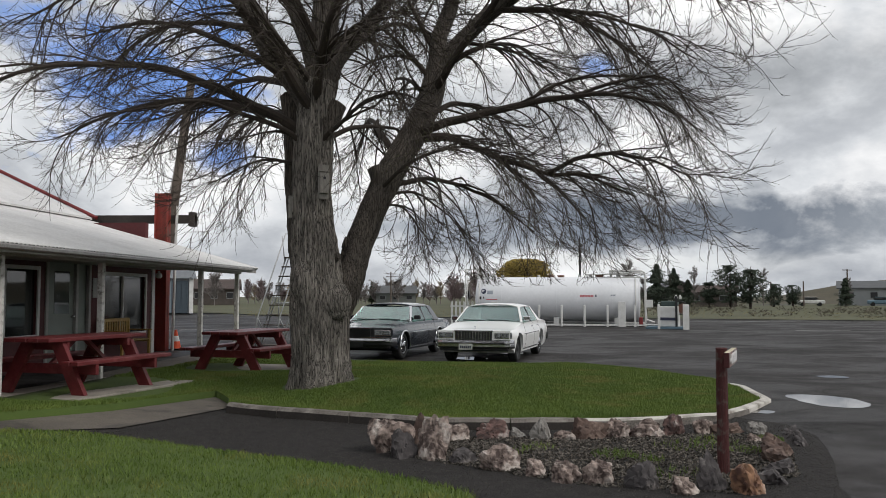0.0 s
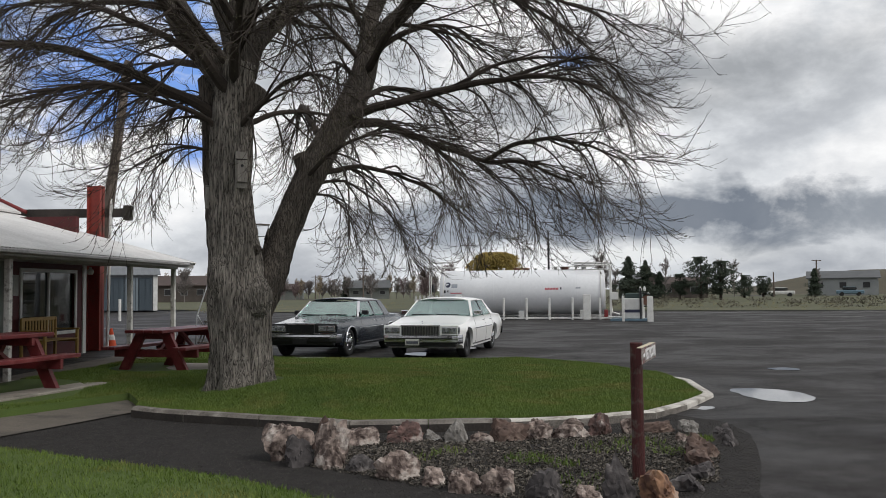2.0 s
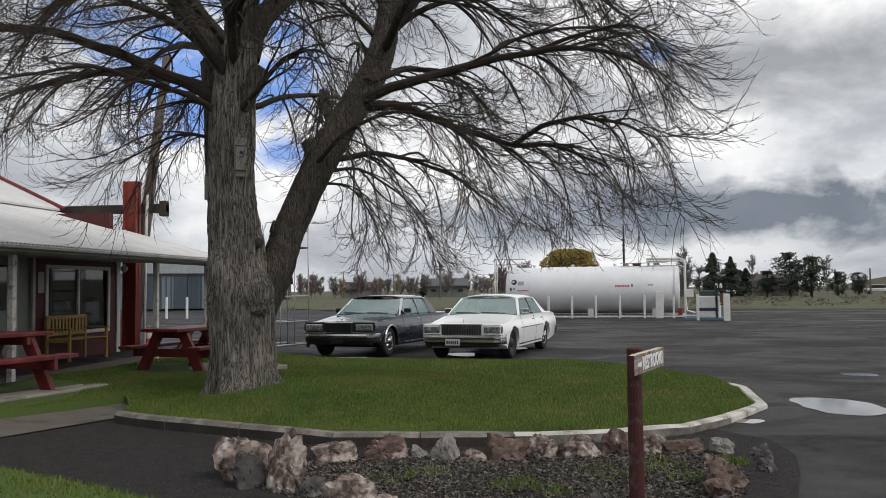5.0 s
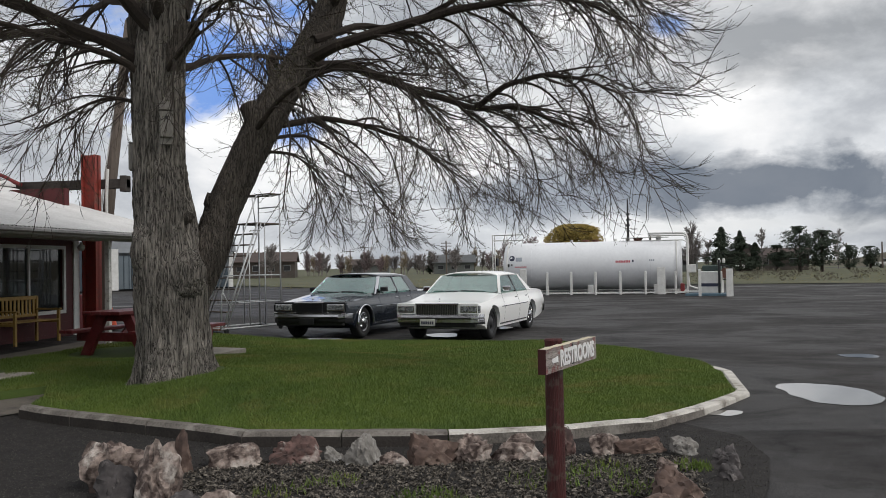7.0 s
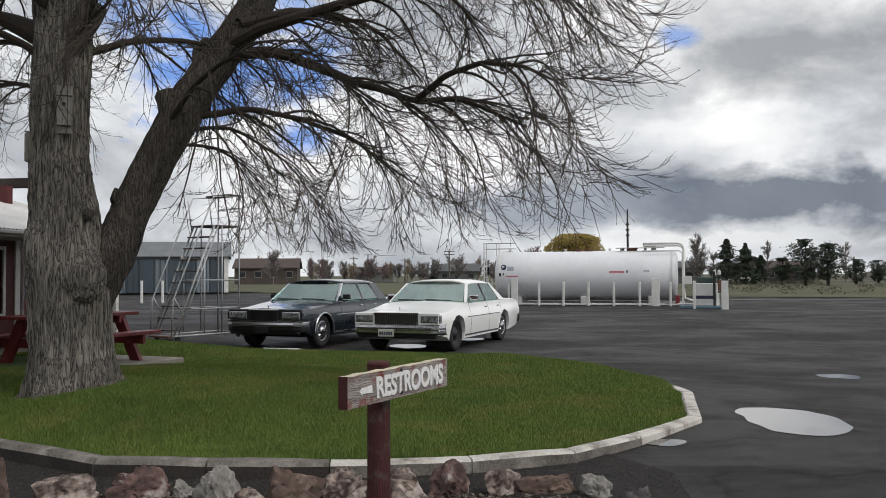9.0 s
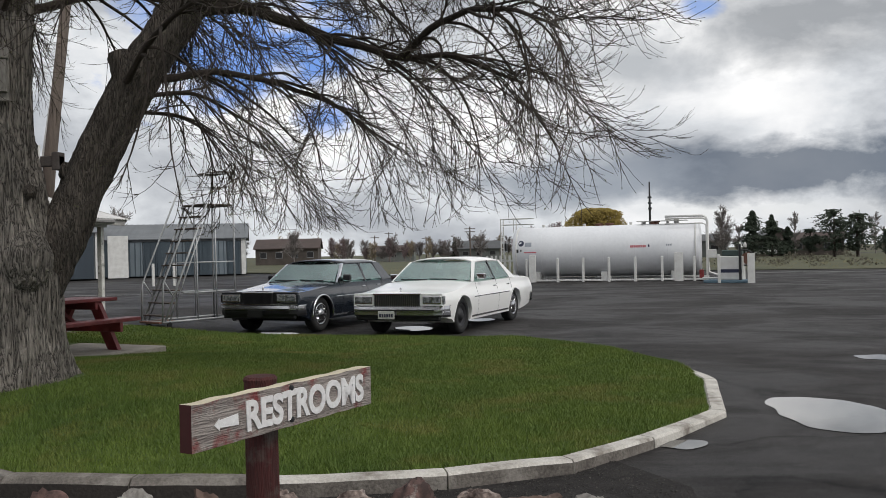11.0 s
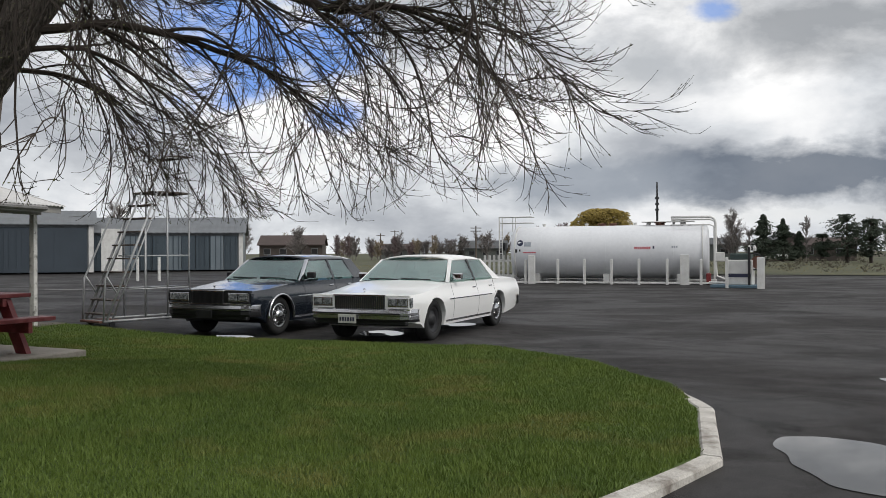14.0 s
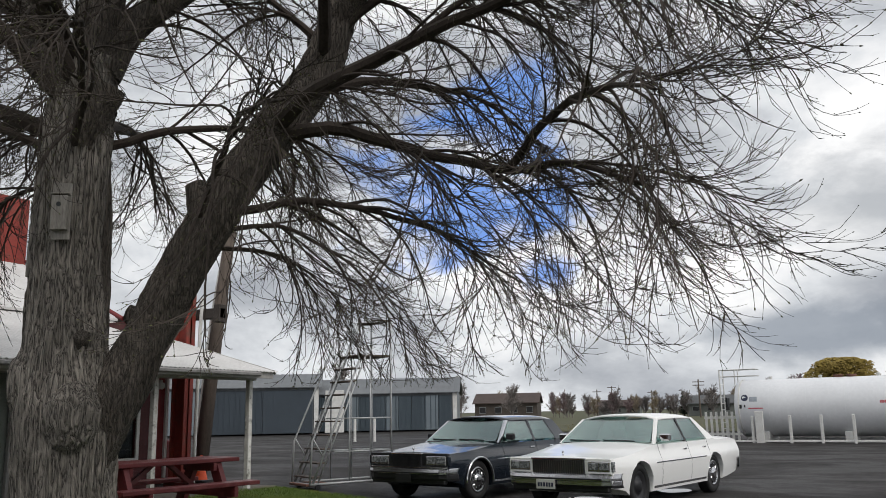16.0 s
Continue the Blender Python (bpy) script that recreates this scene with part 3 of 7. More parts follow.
def kerb():
    K = new("kerb")
    tagged(K, "low concrete kerb, whiter on its newer stretch", "kerb", kind="structure")
    pts = [Vector((x, y, 0)) for x, y in KERB]
    nor = []
    for k in range(len(pts)):
        d = (pts[min(k + 1, len(pts) - 1)] - pts[max(k - 1, 0)]).normalized()
        nor.append(Vector((d.y, -d.x, 0)))
    for k in range(len(pts) - 1):
        n = max(2, int((pts[k + 1] - pts[k]).length / 0.25))
        bm, rings = bmesh.new(), []
        for j in range(n + 1):
            s = j / n
            s = 0.006 + 0.988 * s
            p, q = pts[k].lerp(pts[k + 1], s), nor[k].lerp(nor[k + 1], s)
            h = 0.14 - 0.08 * smoothstep(3.0, 4.8, p.x) - 0.035 * smoothstep(15.2, 16.4, p.y) - 0.025 * smoothstep(1.6, 2.2, p.x) * smoothstep(4.5, 3.0, p.x) + 0.008 * noise.noise((p.x * 2, p.y * 2, 3))
            wv = 0.006 * noise.noise((p.x * 5, p.y * 5, 7))
            b = base_z(p.x, p.y)
            wide = 0.012 * smoothstep(3.6, 4.7, p.x)
            old = 0.02 * smoothstep(1.9, 1.7, p.x)
            prof = [(0.07 + wv, -0.05), (0.066 + wv, h - 0.018 - old), (0.052 + wv - old, h), (-0.05 - wide, h + 0.004), (-0.075 - wide, h - 0.02), (-0.075 - wide, -0.05)]
            rings.append([bm.verts.new(p + q * o + Vector((0, 0, b + z))) for o, z in prof])
        for a, b in zip(rings, rings[1:]):
            for m in range(5):
                f = bm.faces.new((a[m], b[m], b[m + 1], a[m + 1]))
                # outer face: darkest up to stone 4, grey to 7, then like the top
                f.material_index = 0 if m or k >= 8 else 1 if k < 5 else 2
        for r in (rings[0], rings[-1][::-1]):
            bm.faces.new(r)
        bmesh.ops.recalc_face_normals(bm, faces=bm.faces[:])
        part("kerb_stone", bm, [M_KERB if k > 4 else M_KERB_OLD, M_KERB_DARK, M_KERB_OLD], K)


kerb()


# ---- the tree ----
class Twigs:
    """Collects many thin tubes in one mesh."""

    def __init__(self):
        self.v, self.f = [], []

    def tube(self, pts, r0, r1, sides=3):
        n, base = len(pts), len(self.v)
        side = None
        for k, p in enumerate(pts):
            d = (pts[min(k + 1, n - 1)] - pts[max(k - 1, 0)])
            if d.length < 1e-6:
                d = Vector((0, 0, 1))
            d.normalize()
            if side is None:
                side = d.orthogonal().normalized()
            side = side - d * side.dot(d)
            side.normalize()
            up = d.cross(side)
            r = r0 + (r1 - r0) * k / (n - 1)
            for a in range(sides):
                an = 6.2832 * a / sides
                self.v.append(p + side * (r * math.cos(an)) + up * (r * math.sin(an)))
        for k in range(n - 1):
            for a in range(sides):
                b, c = base + k * sides, (a + 1) % sides
                self.f.append((b + a, b + c, b + sides + c, b + sides + a))

    def bud(self, p, d, s):
        b = len(self.v)
        o = d.orthogonal().normalized() * (s * 0.2)
        q = d.cross(o).normalized() * (s * 0.2)
        self.v += [p, p + d * (s * 0.5) + o, p + d * (s * 0.5) - o * 0.5 + q, p + d * (s * 0.5) - o * 0.5 - q, p + d * s]
        self.f += [(b, b + 1, b + 2), (b, b + 2, b + 3), (b, b + 3, b + 1), (b + 4, b + 2, b + 1), (b + 4, b + 3, b + 2), (b + 4, b + 1, b + 3)]


def smooth_line(pts, step=0.25):
    """Catmull-Rom through the points, about step apart."""
    pts = [Vector(p) for p in pts]
    ext = [2 * pts[0] - pts[1]] + pts + [2 * pts[-1] - pts[-2]]
    out = []
    for k in range(1, len(ext) - 2):
        a, b, c, d = ext[k - 1 : k + 3]
        n = max(1, int((c - b).length / step))
        for j in range(n):
            s = j / n
            out.append(0.5 * (2 * b + (c - a) * s + (2 * a - 5 * b + 4 * c - d) * s * s + (3 * b - a - 3 * c + d) * s ** 3))
    return out + [pts[-1]]


def ridged(p, k=1.0):
    return 1 - abs(noise.noise(p)) * 2


def bark_stem(pts, radii, sides, rings_step, parent, name, rough=1.0, flare=0.0, material=None):
    line = smooth_line(pts, rings_step)
    n = len(line)
    bm, rings, side = bmesh.new(), [], None
    z0 = line[0].z
    for k, p in enumerate(line):
        d = (line[min(k + 1, n - 1)] - line[max(k - 1, 0)]).normalized()
        side = side or d.orthogonal().normalized()
        side = (side - d * side.dot(d)).normalized()
        up = d.cross(side)
        s = k / (n - 1) * (len(radii) - 1)
        i = min(int(s), len(radii) - 2)
        r = radii[i] + (radii[i + 1] - radii[i]) * (s - i)
        ring = []
        for a in range(sides):
            an = 6.2832 * a / sides
            o = side * math.cos(an) + up * math.sin(an)
            q = p + o * r
            big = noise.noise((q.x * 1.6, q.y * 1.6, q.z * 0.9)) * 0.13 * r
            crack = ridged((o.x * r * 13 + 0.7 * noise.noise((q.x * 3, q.y * 3, q.z * 2)), o.y * r * 13, q.z * 1.15))
            fine = ridged((o.x * r * 34, o.y * r * 34, q.z * 5.0 + 7))
            e = big + rough * (0.042 * crack + 0.012 * fine - 0.026)
            if flare:
                e += flare * math.exp(-(p.z - z0) / 0.22) * (0.8 + 0.5 * math.sin(5 * an + 0.7) + 0.3 * math.sin(9 * an))
            ring.append(bm.verts.new(p + o * (r + e)))
        rings.append(ring)
    for a, b in zip(rings, rings[1:]):
        for m in range(sides):
            bm.faces.new((a[m], a[(m + 1) % sides], b[(m + 1) % sides], b[m]))
    bm.faces.new(rings[-1])
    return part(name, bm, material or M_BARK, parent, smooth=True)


def tree():
    rnd = random.Random(5)
    T = empty("tree", pose(0, 0, 0), "large bare budding willow with rough grey bark and two stems", "tree")
    left = [(-1.8, 13.42, 0.15), (-1.81, 13.4, 0.6), (-1.83, 13.39, 1.1), (-1.87, 13.38, 1.8), (-1.94, 13.37, 2.6), (-1.96, 13.37, 3.4), (-1.95, 13.4, 4.2), (-1.91, 13.45, 4.9)]
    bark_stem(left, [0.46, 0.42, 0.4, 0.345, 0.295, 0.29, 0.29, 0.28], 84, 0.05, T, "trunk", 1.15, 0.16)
    # the upper stems take limb bark, with canopy shade in its colour
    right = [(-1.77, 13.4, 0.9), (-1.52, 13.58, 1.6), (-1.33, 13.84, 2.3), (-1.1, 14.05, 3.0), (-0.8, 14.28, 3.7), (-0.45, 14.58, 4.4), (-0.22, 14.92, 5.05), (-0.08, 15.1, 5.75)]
    bark_stem(right, [0.23, 0.225, 0.22, 0.22, 0.225, 0.21, 0.195, 0.17], 56, 0.07, T, "stem", 0.9, 0.0, M_LIMB_SHADED)
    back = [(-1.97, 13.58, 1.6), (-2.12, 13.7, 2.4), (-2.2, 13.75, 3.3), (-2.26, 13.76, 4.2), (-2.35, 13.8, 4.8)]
    bark_stem(back, [0.24, 0.26, 0.26, 0.25, 0.2], 48, 0.07, T, "stem", 0.9, 0.0, M_LIMB_SHADED)
    # a burl where the stems part, cut stubs and knots
    for c, r, sq in (((-1.56, 13.2, 1.5), 0.24, 1.35), ((-2.0, 13.17, 1.8), 0.23, 1.6)):
        bm = bmesh.new()
        bmesh.ops.create_icosphere(bm, subdivisions=4, radius=r)
        for v in bm.verts:
            q = v.co.copy()
            v.co *= 1 + 0.12 * ridged((q.x * 11, q.y * 11, q.z * 4)) - 0.1
            v.co.z *= sq
            v.co += Vector(c)
        part("burl", bm, M_BARK, T, smooth=True)
    for a, b, r in (((-1.3, 13.82, 2.36), (-1.54, 13.76, 2.44), 0.085), ((-0.96, 14.1, 3.35), (-1.08, 14.1, 3.68), 0.14), ((-1.86, 13.32, 4.0), (-1.58, 13.42, 4.56), 0.15), ((-1.66, 13.3, 2.1), (-1.53, 13.22, 2.2), 0.06)):
        bark_stem([a, tuple(0.5 * (p + q) for p, q in zip(a, b)), b], [r * 1.15, r, r * 0.95], 18, 0.06, T, "stub", 0.8, 0.0, M_LIMB_SHADED)
    limbs = [
        ([(-1.9, 13.5, 4.3), (-2.08, 13.4, 4.75), (-2.36, 13.38, 5.1), (-2.68, 13.45, 5.55), (-3.2, 13.8, 6.35), (-3.9, 14.1, 7.4)], 0.25, 0.07),
        ([(-1.9, 13.5, 4.8), (-1.85, 13.5, 5.6), (-1.75, 13.6, 6.6), (-1.6, 13.8, 8.0)], 0.24, 0.08),
        ([(-1.8, 13.5, 4.75), (-1.68, 13.75, 5.3), (-1.42, 14.1, 5.8), (-1.15, 14.4, 6.25), (-0.6, 14.7, 7.2)], 0.17, 0.06),
        ([(-0.1, 15.05, 5.6), (-0.1, 15.15, 6.1), (0.15, 15.2, 6.8), (0.4, 15.1, 8.0)], 0.16, 0.05),
        ([(-0.12, 15.05, 5.55), (0.3, 15.0, 6.0), (0.85, 14.75, 6.45), (1.6, 14.2, 6.8), (2.4, 13.4, 6.9)], 0.15, 0.04),
        ([(-0.5, 14.52, 4.3), (-0.1, 14.3, 4.38), (0.3, 14.1, 4.45), (1.15, 14.05, 4.63), (2.05, 13.9, 4.75), (2.9, 13.5, 4.65), (3.6, 13.0, 4.2)], 0.085, 0.014),
        ([(-0.5, 14.5, 4.22), (0.06, 14.65, 4.27), (0.56, 14.95, 4.13), (1.1, 15.1, 3.92), (1.84, 15.0, 3.68), (2.5, 14.8, 3.6), (3.2, 14.5, 3.2)], 0.085, 0.014),
        ([(1.8, 15.0, 3.7), (2.2, 14.6, 3.85), (2.7, 14.0, 3.85), (3.2, 13.2, 3.6), (3.6, 12.4, 3.2)], 0.045, 0.01),
        ([(-0.85, 14.15, 3.4), (-0.1, 14.8, 3.55), (0.8, 15.4, 3.3), (1.6, 15.8, 2.75)], 0.05, 0.01),
        ([(-0.95, 14.0, 3.3), (-0.4, 13.6, 3.7), (0.5, 12.8, 3.75), (1.4, 12.0, 3.4)], 0.035, 0.008),
        ([(-0.3, 14.45, 4.6), (0.2, 15.4, 5.0), (0.9, 16.8, 5.1), (1.4, 18.0, 4.6)], 0.06, 0.012),
        ([(-2.05, 13.5, 4.15), (-2.7, 13.8, 4.5), (-3.6, 14.1, 4.75), (-4.9, 14.2, 4.75), (-6.3, 14.0, 4.2)], 0.1, 0.014),
        ([(-2.05, 13.4, 4.05), (-2.9, 12.9, 4.5), (-4.1, 12.3, 4.85), (-5.5, 11.8, 4.7), (-6.6, 11.6, 4.2)], 0.085, 0.014),
        ([(-2.0, 13.6, 4.3), (-2.7, 14.7, 4.7), (-3.6, 16.0, 4.9), (-4.6, 17.2, 4.5)], 0.07, 0.012),
        ([(-1.95, 13.3, 4.4), (-2.5, 12.5, 5.3), (-3.2, 11.6, 6.0), (-4.2, 10.8, 6.2)], 0.09, 0.015),
        ([(-1.9, 13.3, 4.6), (-1.6, 12.4, 5.3), (-1.1, 11.4, 5.8), (-0.5, 10.5, 5.8)], 0.08, 0.014),
        ([(-0.72, 14.22, 3.75), (-1.1, 15.0, 4.4), (-1.5, 16.3, 4.9), (-1.8, 17.5, 4.6)], 0.07, 0.012),
        ([(-3.15, 13.78, 6.3), (-4.4, 13.5, 6.6), (-5.6, 13.5, 6.5), (-6.8, 13.5, 5.9)], 0.07, 0.012),
        ([(-1.15, 14.4, 6.25), (-0.4, 13.3, 7.0), (0.6, 12.2, 7.2), (1.5, 11.3, 6.9)], 0.06, 0.012),
        ([(0.85, 14.75, 6.45), (1.9, 14.7, 6.4), (2.8, 14.8, 6.0), (3.5, 14.7, 5.4)], 0.06, 0.012),
        ([(1.6, 14.2, 6.8), (2.4, 12.9, 6.6), (3.1, 12.0, 6.1), (3.9, 11.1, 5.4)], 0.05, 0.012),
        ([(-2.3, 13.4, 4.85), (-3.0, 13.0, 5.3), (-4.2, 12.9, 5.7), (-5.6, 13.0, 5.5)], 0.06, 0.012),
        ([(-0.95, 14.08, 3.2), (-0.5, 14.6, 3.3), (0.1, 15.0, 2.95), (0.5, 15.2, 2.4)], 0.028, 0.007),
        ([(-1.0, 14.02, 3.05), (-0.7, 14.9, 3.1), (-0.4, 15.6, 2.7)], 0.024, 0.007),
        ([(-1.9, 13.5, 4.0), (-1.3, 14.4, 4.4), (-0.8, 15.4, 4.5), (-0.5, 16.2, 4.2)], 0.05, 0.01),
        ([(-1.9, 13.35, 3.85), (-1.25, 12.8, 4.3), (-0.6, 12.2, 4.4), (0.0, 11.6, 4.1)], 0.04, 0.009),
        ([(-2.0, 13.4, 3.55), (-2.8, 13.5, 3.7), (-3.6, 13.4, 3.3)], 0.03, 0.008),
        ([(0.7, 15.0, 4.08), (1.2, 14.6, 3.6), (1.7, 14.2, 3.0)], 0.025, 0.007),
        ([(1.5, 15.05, 3.8), (1.9, 14.8, 3.4), (2.3, 14.4, 2.9)], 0.022, 0.007),
        ([(-1.9, 13.5, 3.7), (-2.4, 13.0, 4.1), (-3.3, 12.2, 4.3), (-4.3, 11.5, 4.0)], 0.05, 0.01),
    ]
    limbs += [
        ([(0.85, 14.75, 6.45), (2.0, 14.2, 6.25), (3.1, 13.7, 5.8), (3.9, 13.4, 5.2)], 0.05, 0.01),
        ([(1.15, 14.05, 4.63), (2.2, 14.1, 5.1), (3.2, 14.3, 5.15), (3.8, 14.4, 4.8)], 0.035, 0.009),
        ([(0.3, 15.0, 6.0), (1.2, 15.3, 5.9), (2.1, 15.6, 5.5)], 0.04, 0.009),
        ([(-1.55, 13.95, 5.55), (-1.0, 13.2, 5.9), (-0.4, 12.5, 5.9)], 0.05, 0.01),
        ([(-0.18, 15.0, 5.3), (-0.8, 14.6, 5.9), (-1.4, 14.1, 6.3)], 0.05, 0.01),
        ([(-0.24, 14.9, 5.0), (-0.7, 15.6, 5.5), (-1.1, 16.4, 5.7)], 0.05, 0.01),
        ([(-1.9, 13.4, 4.7), (-1.6, 12.7, 5.2), (-1.0, 12.1, 5.4), (-0.4, 11.7, 5.3)], 0.05, 0.01),
        ([(-1.9, 13.4, 4.75), (-2.3, 12.7, 5.3), (-2.6, 12.0, 5.7)], 0.06, 0.01),
        ([(2.05, 13.9, 4.75), (3.0, 13.8, 5.0), (3.5, 13.5, 4.9), (3.9, 13.6, 4.4)], 0.035, 0.008),
        ([(1.84, 15.0, 3.68), (2.7, 15.3, 3.7), (3.5, 15.3, 3.4)], 0.025, 0.007),
        ([(-0.2, 14.9, 5.1), (0.5, 13.9, 5.8), (1.4, 12.5, 6.4), (2.6, 11.4, 6.3), (3.4, 10.7, 5.9)], 0.07, 0.012),
        ([(-1.9, 13.5, 4.9), (-2.3, 13.9, 6.0), (-2.9, 14.3, 7.2), (-3.4, 14.6, 8.4)], 0.13, 0.03),
        ([(-1.8, 13.55, 5.8), (-1.2, 13.4, 6.8), (-0.2, 14.2, 7.8)], 0.08, 0.02),
        ([(-2.8, 13.5, 5.75), (-3.9, 13.8, 6.0), (-5.0, 14.4, 6.0), (-6.0, 14.8, 5.4)], 0.06, 0.012),
        ([(-1.85, 13.5, 5.4), (-2.3, 12.6, 6.3), (-2.8, 11.9, 7.2)], 0.08, 0.015),
        ([(-2.4, 13.4, 4.9), (-3.3, 14.4, 5.2), (-4.4, 15.4, 5.1), (-5.4, 16.2, 4.5)], 0.06, 0.012),
        ([(-0.1, 15.1, 5.8), (-0.5, 15.1, 6.5), (-0.9, 15.2, 7.4)], 0.06, 0.012),
        ([(-1.85, 13.5, 5.2), (-1.3, 14.2, 5.9), (-0.6, 15.0, 6.3), (0.1, 15.8, 6.2)], 0.07, 0.012),
        ([(-0.15, 15.0, 5.4), (0.5, 15.2, 5.9), (1.3, 15.6, 6.1), (2.1, 16.1, 5.6)], 0.06, 0.012),
    ]
    fine, buds = Twigs(), Twigs()

    def droop_line(p, d, length, sag, n, lift=0.0):
        """A shoot with a steady bend of its own that sags first and turns up at the tip."""
        pts, d, st = [p.copy()], d.normalized(), length / n
        o = d.orthogonal().normalized()
        o.rotate(Matrix.Rotation(rnd.uniform(0, 6.2832), 3, d))
        bend = o * rnd.uniform(0.1, 0.95) * st
        for k in range(n):
            s = k / n
            d = d + bend + Vector((rnd.gauss(0, 0.06), rnd.gauss(0, 0.06), rnd.gauss(0, 0.06) - sag * st * (1.5 - 1.6 * s) + lift * st * max(0.0, s - 0.35) * 3))
            d.normalize()
            p = p + d * st
            if p.z < 1.75:
                break
            pts.append(p.copy())
        return pts

    def turned(d, spread):
        o = d.orthogonal().normalized()
        o.rotate(Matrix.Rotation(rnd.uniform(0, 6.2832), 3, d))
        return (d + o * spread).normalized()

    for pts, r0, r1 in limbs:
        tw = Twigs()
        line = smooth_line(pts, 0.18)
        line = [p + Vector([0.035 * noise.noise((p.x * 2 + 9 * a, p.y * 2, p.z * 2)) for a in (1, 2, 3)]) for p in line]
        if r0 > 0.1:
            bark_stem([tuple(p) for p in line[::2]] + [tuple(line[-1])], [r0, r0 * 0.8 + r1 * 0.2, (r0 + r1) / 2, r1], 20, 0.1, T, "limb", 0.5, 0.0, M_LIMB_SHADED)
        else:
            tw.tube(line, r0, r1, 8)
        n = len(line)
        total = (line[-1] - line[0]).length
        count = int(6 + total * 3.0)
        for c in range(count):
            s = 0.16 + 0.84 * (c + rnd.random()) / count
            k = min(int(s * (n - 1)), n - 2)
            p = line[k]
            d = (line[k + 1] - line[k]).normalized()
            out = Vector((p.x + 1.4, p.y - 13.8, 0)).normalized()
            d2 = turned(d, rnd.uniform(0.35, 0.85)) + out * 0.3 + Vector((0, 0, 0.1))
            r = min(r0 + (r1 - r0) * s, 0.03) * rnd.uniform(0.48, 0.72)
            sec = droop_line(p, d2, rnd.uniform(1.0, 2.6) * (1.15 - 0.45 * s), rnd.uniform(0.45, 1.25), 18, 1.15)
            if len(sec) < 3:
                continue
            tw.tube(sec, r, 0.0028, 5)
            m = len(sec)
            for q in range(rnd.randint(9, 12)):
                u = 0.14 + 0.86 * (q + rnd.random()) / 11
                j = max(0, min(int(u * (m - 1)), m - 2))
                dd = (sec[j + 1] - sec[j]).normalized()
                ter = droop_line(sec[j].lerp(sec[j + 1], rnd.random()), turned(dd, rnd.uniform(0.32, 0.85)), rnd.uniform(0.3, 0.9) * (1.15 - 0.4 * u), rnd.uniform(0.2, 1.2), 8, 1.7)
                if len(ter) < 3:
                    continue
                fine.tube(ter, 0.0052, 0.002, 3)
                for w2 in range(rnd.randint(3, 5)):
                    i = rnd.randrange(1, len(ter))
                    e = (ter[i] - ter[i - 1]).normalized()
                    twg = droop_line(ter[i], turned(e, rnd.uniform(0.3, 0.6)) + Vector((0, 0, 0.2)), rnd.uniform(0.07, 0.26), 0.0, 3, 2.5)
                    if len(twg) < 2:
                        continue
                    fine.tube(twg, 0.003, 0.0014, 3)
                    e = (twg[-1] - twg[-2]).normalized()
                    buds.bud(twg[-1], e, rnd.uniform(0.012, 0.026))
                    buds.bud(twg[0], turned(e, 0.9), rnd.uniform(0.012, 0.026))
                    if rnd.random() < 0.6:
                        buds.bud(twg[-2], turned(e, 0.8), rnd.uniform(0.012, 0.024))
        mesh_of("branch", tw.v, tw.f, M_TWIG, T)
    mesh_of("twig_growth", fine.v, fine.f, M_TWIG, T, kind="stuff")
    mesh_of("bud_growth", buds.v, buds.f, M_BUD, T, kind="stuff")


tree()


def bird_box(m):
    B = empty("bird_box", m, "weathered grey wooden bird box on the tree trunk", "bird box")
    part("back_board", bx(-0.08, 0.08, 0.0, 0.025, -0.26, 0.26, bevel=0.004), M_GREYWOOD, B)
    bm = bx(-0.07, 0.07, -0.06, 0.0, -0.18, 0.13, bevel=0.005)
    part("box_body", bm, M_GREYWOOD, B)
    bm = bx(-0.08, 0.08, -0.08, 0.02, 0.135, 0.15, bevel=0.004, m=pose(0, 0, 0, -8, 0, 0))
    part("box_roof", bm, M_GREYWOOD, B)
    # black disc on the solid front paints the dark of an entrance hole
    bm = lathe(bmesh.new(), [(0, 0), (0.022, 0), (0.022, 0.004), (0, 0.004)], 12, pose(0, -0.061, 0.05, 90, 0, 0))
    part("hole_shade_disc", bm, M_BLACK, B)


bird_box(pose(-1.74, 13.1, 3.3, 0, 0, 26))
bird_box(pose(-2.25, 13.3, 2.95, 0, 0, -70))


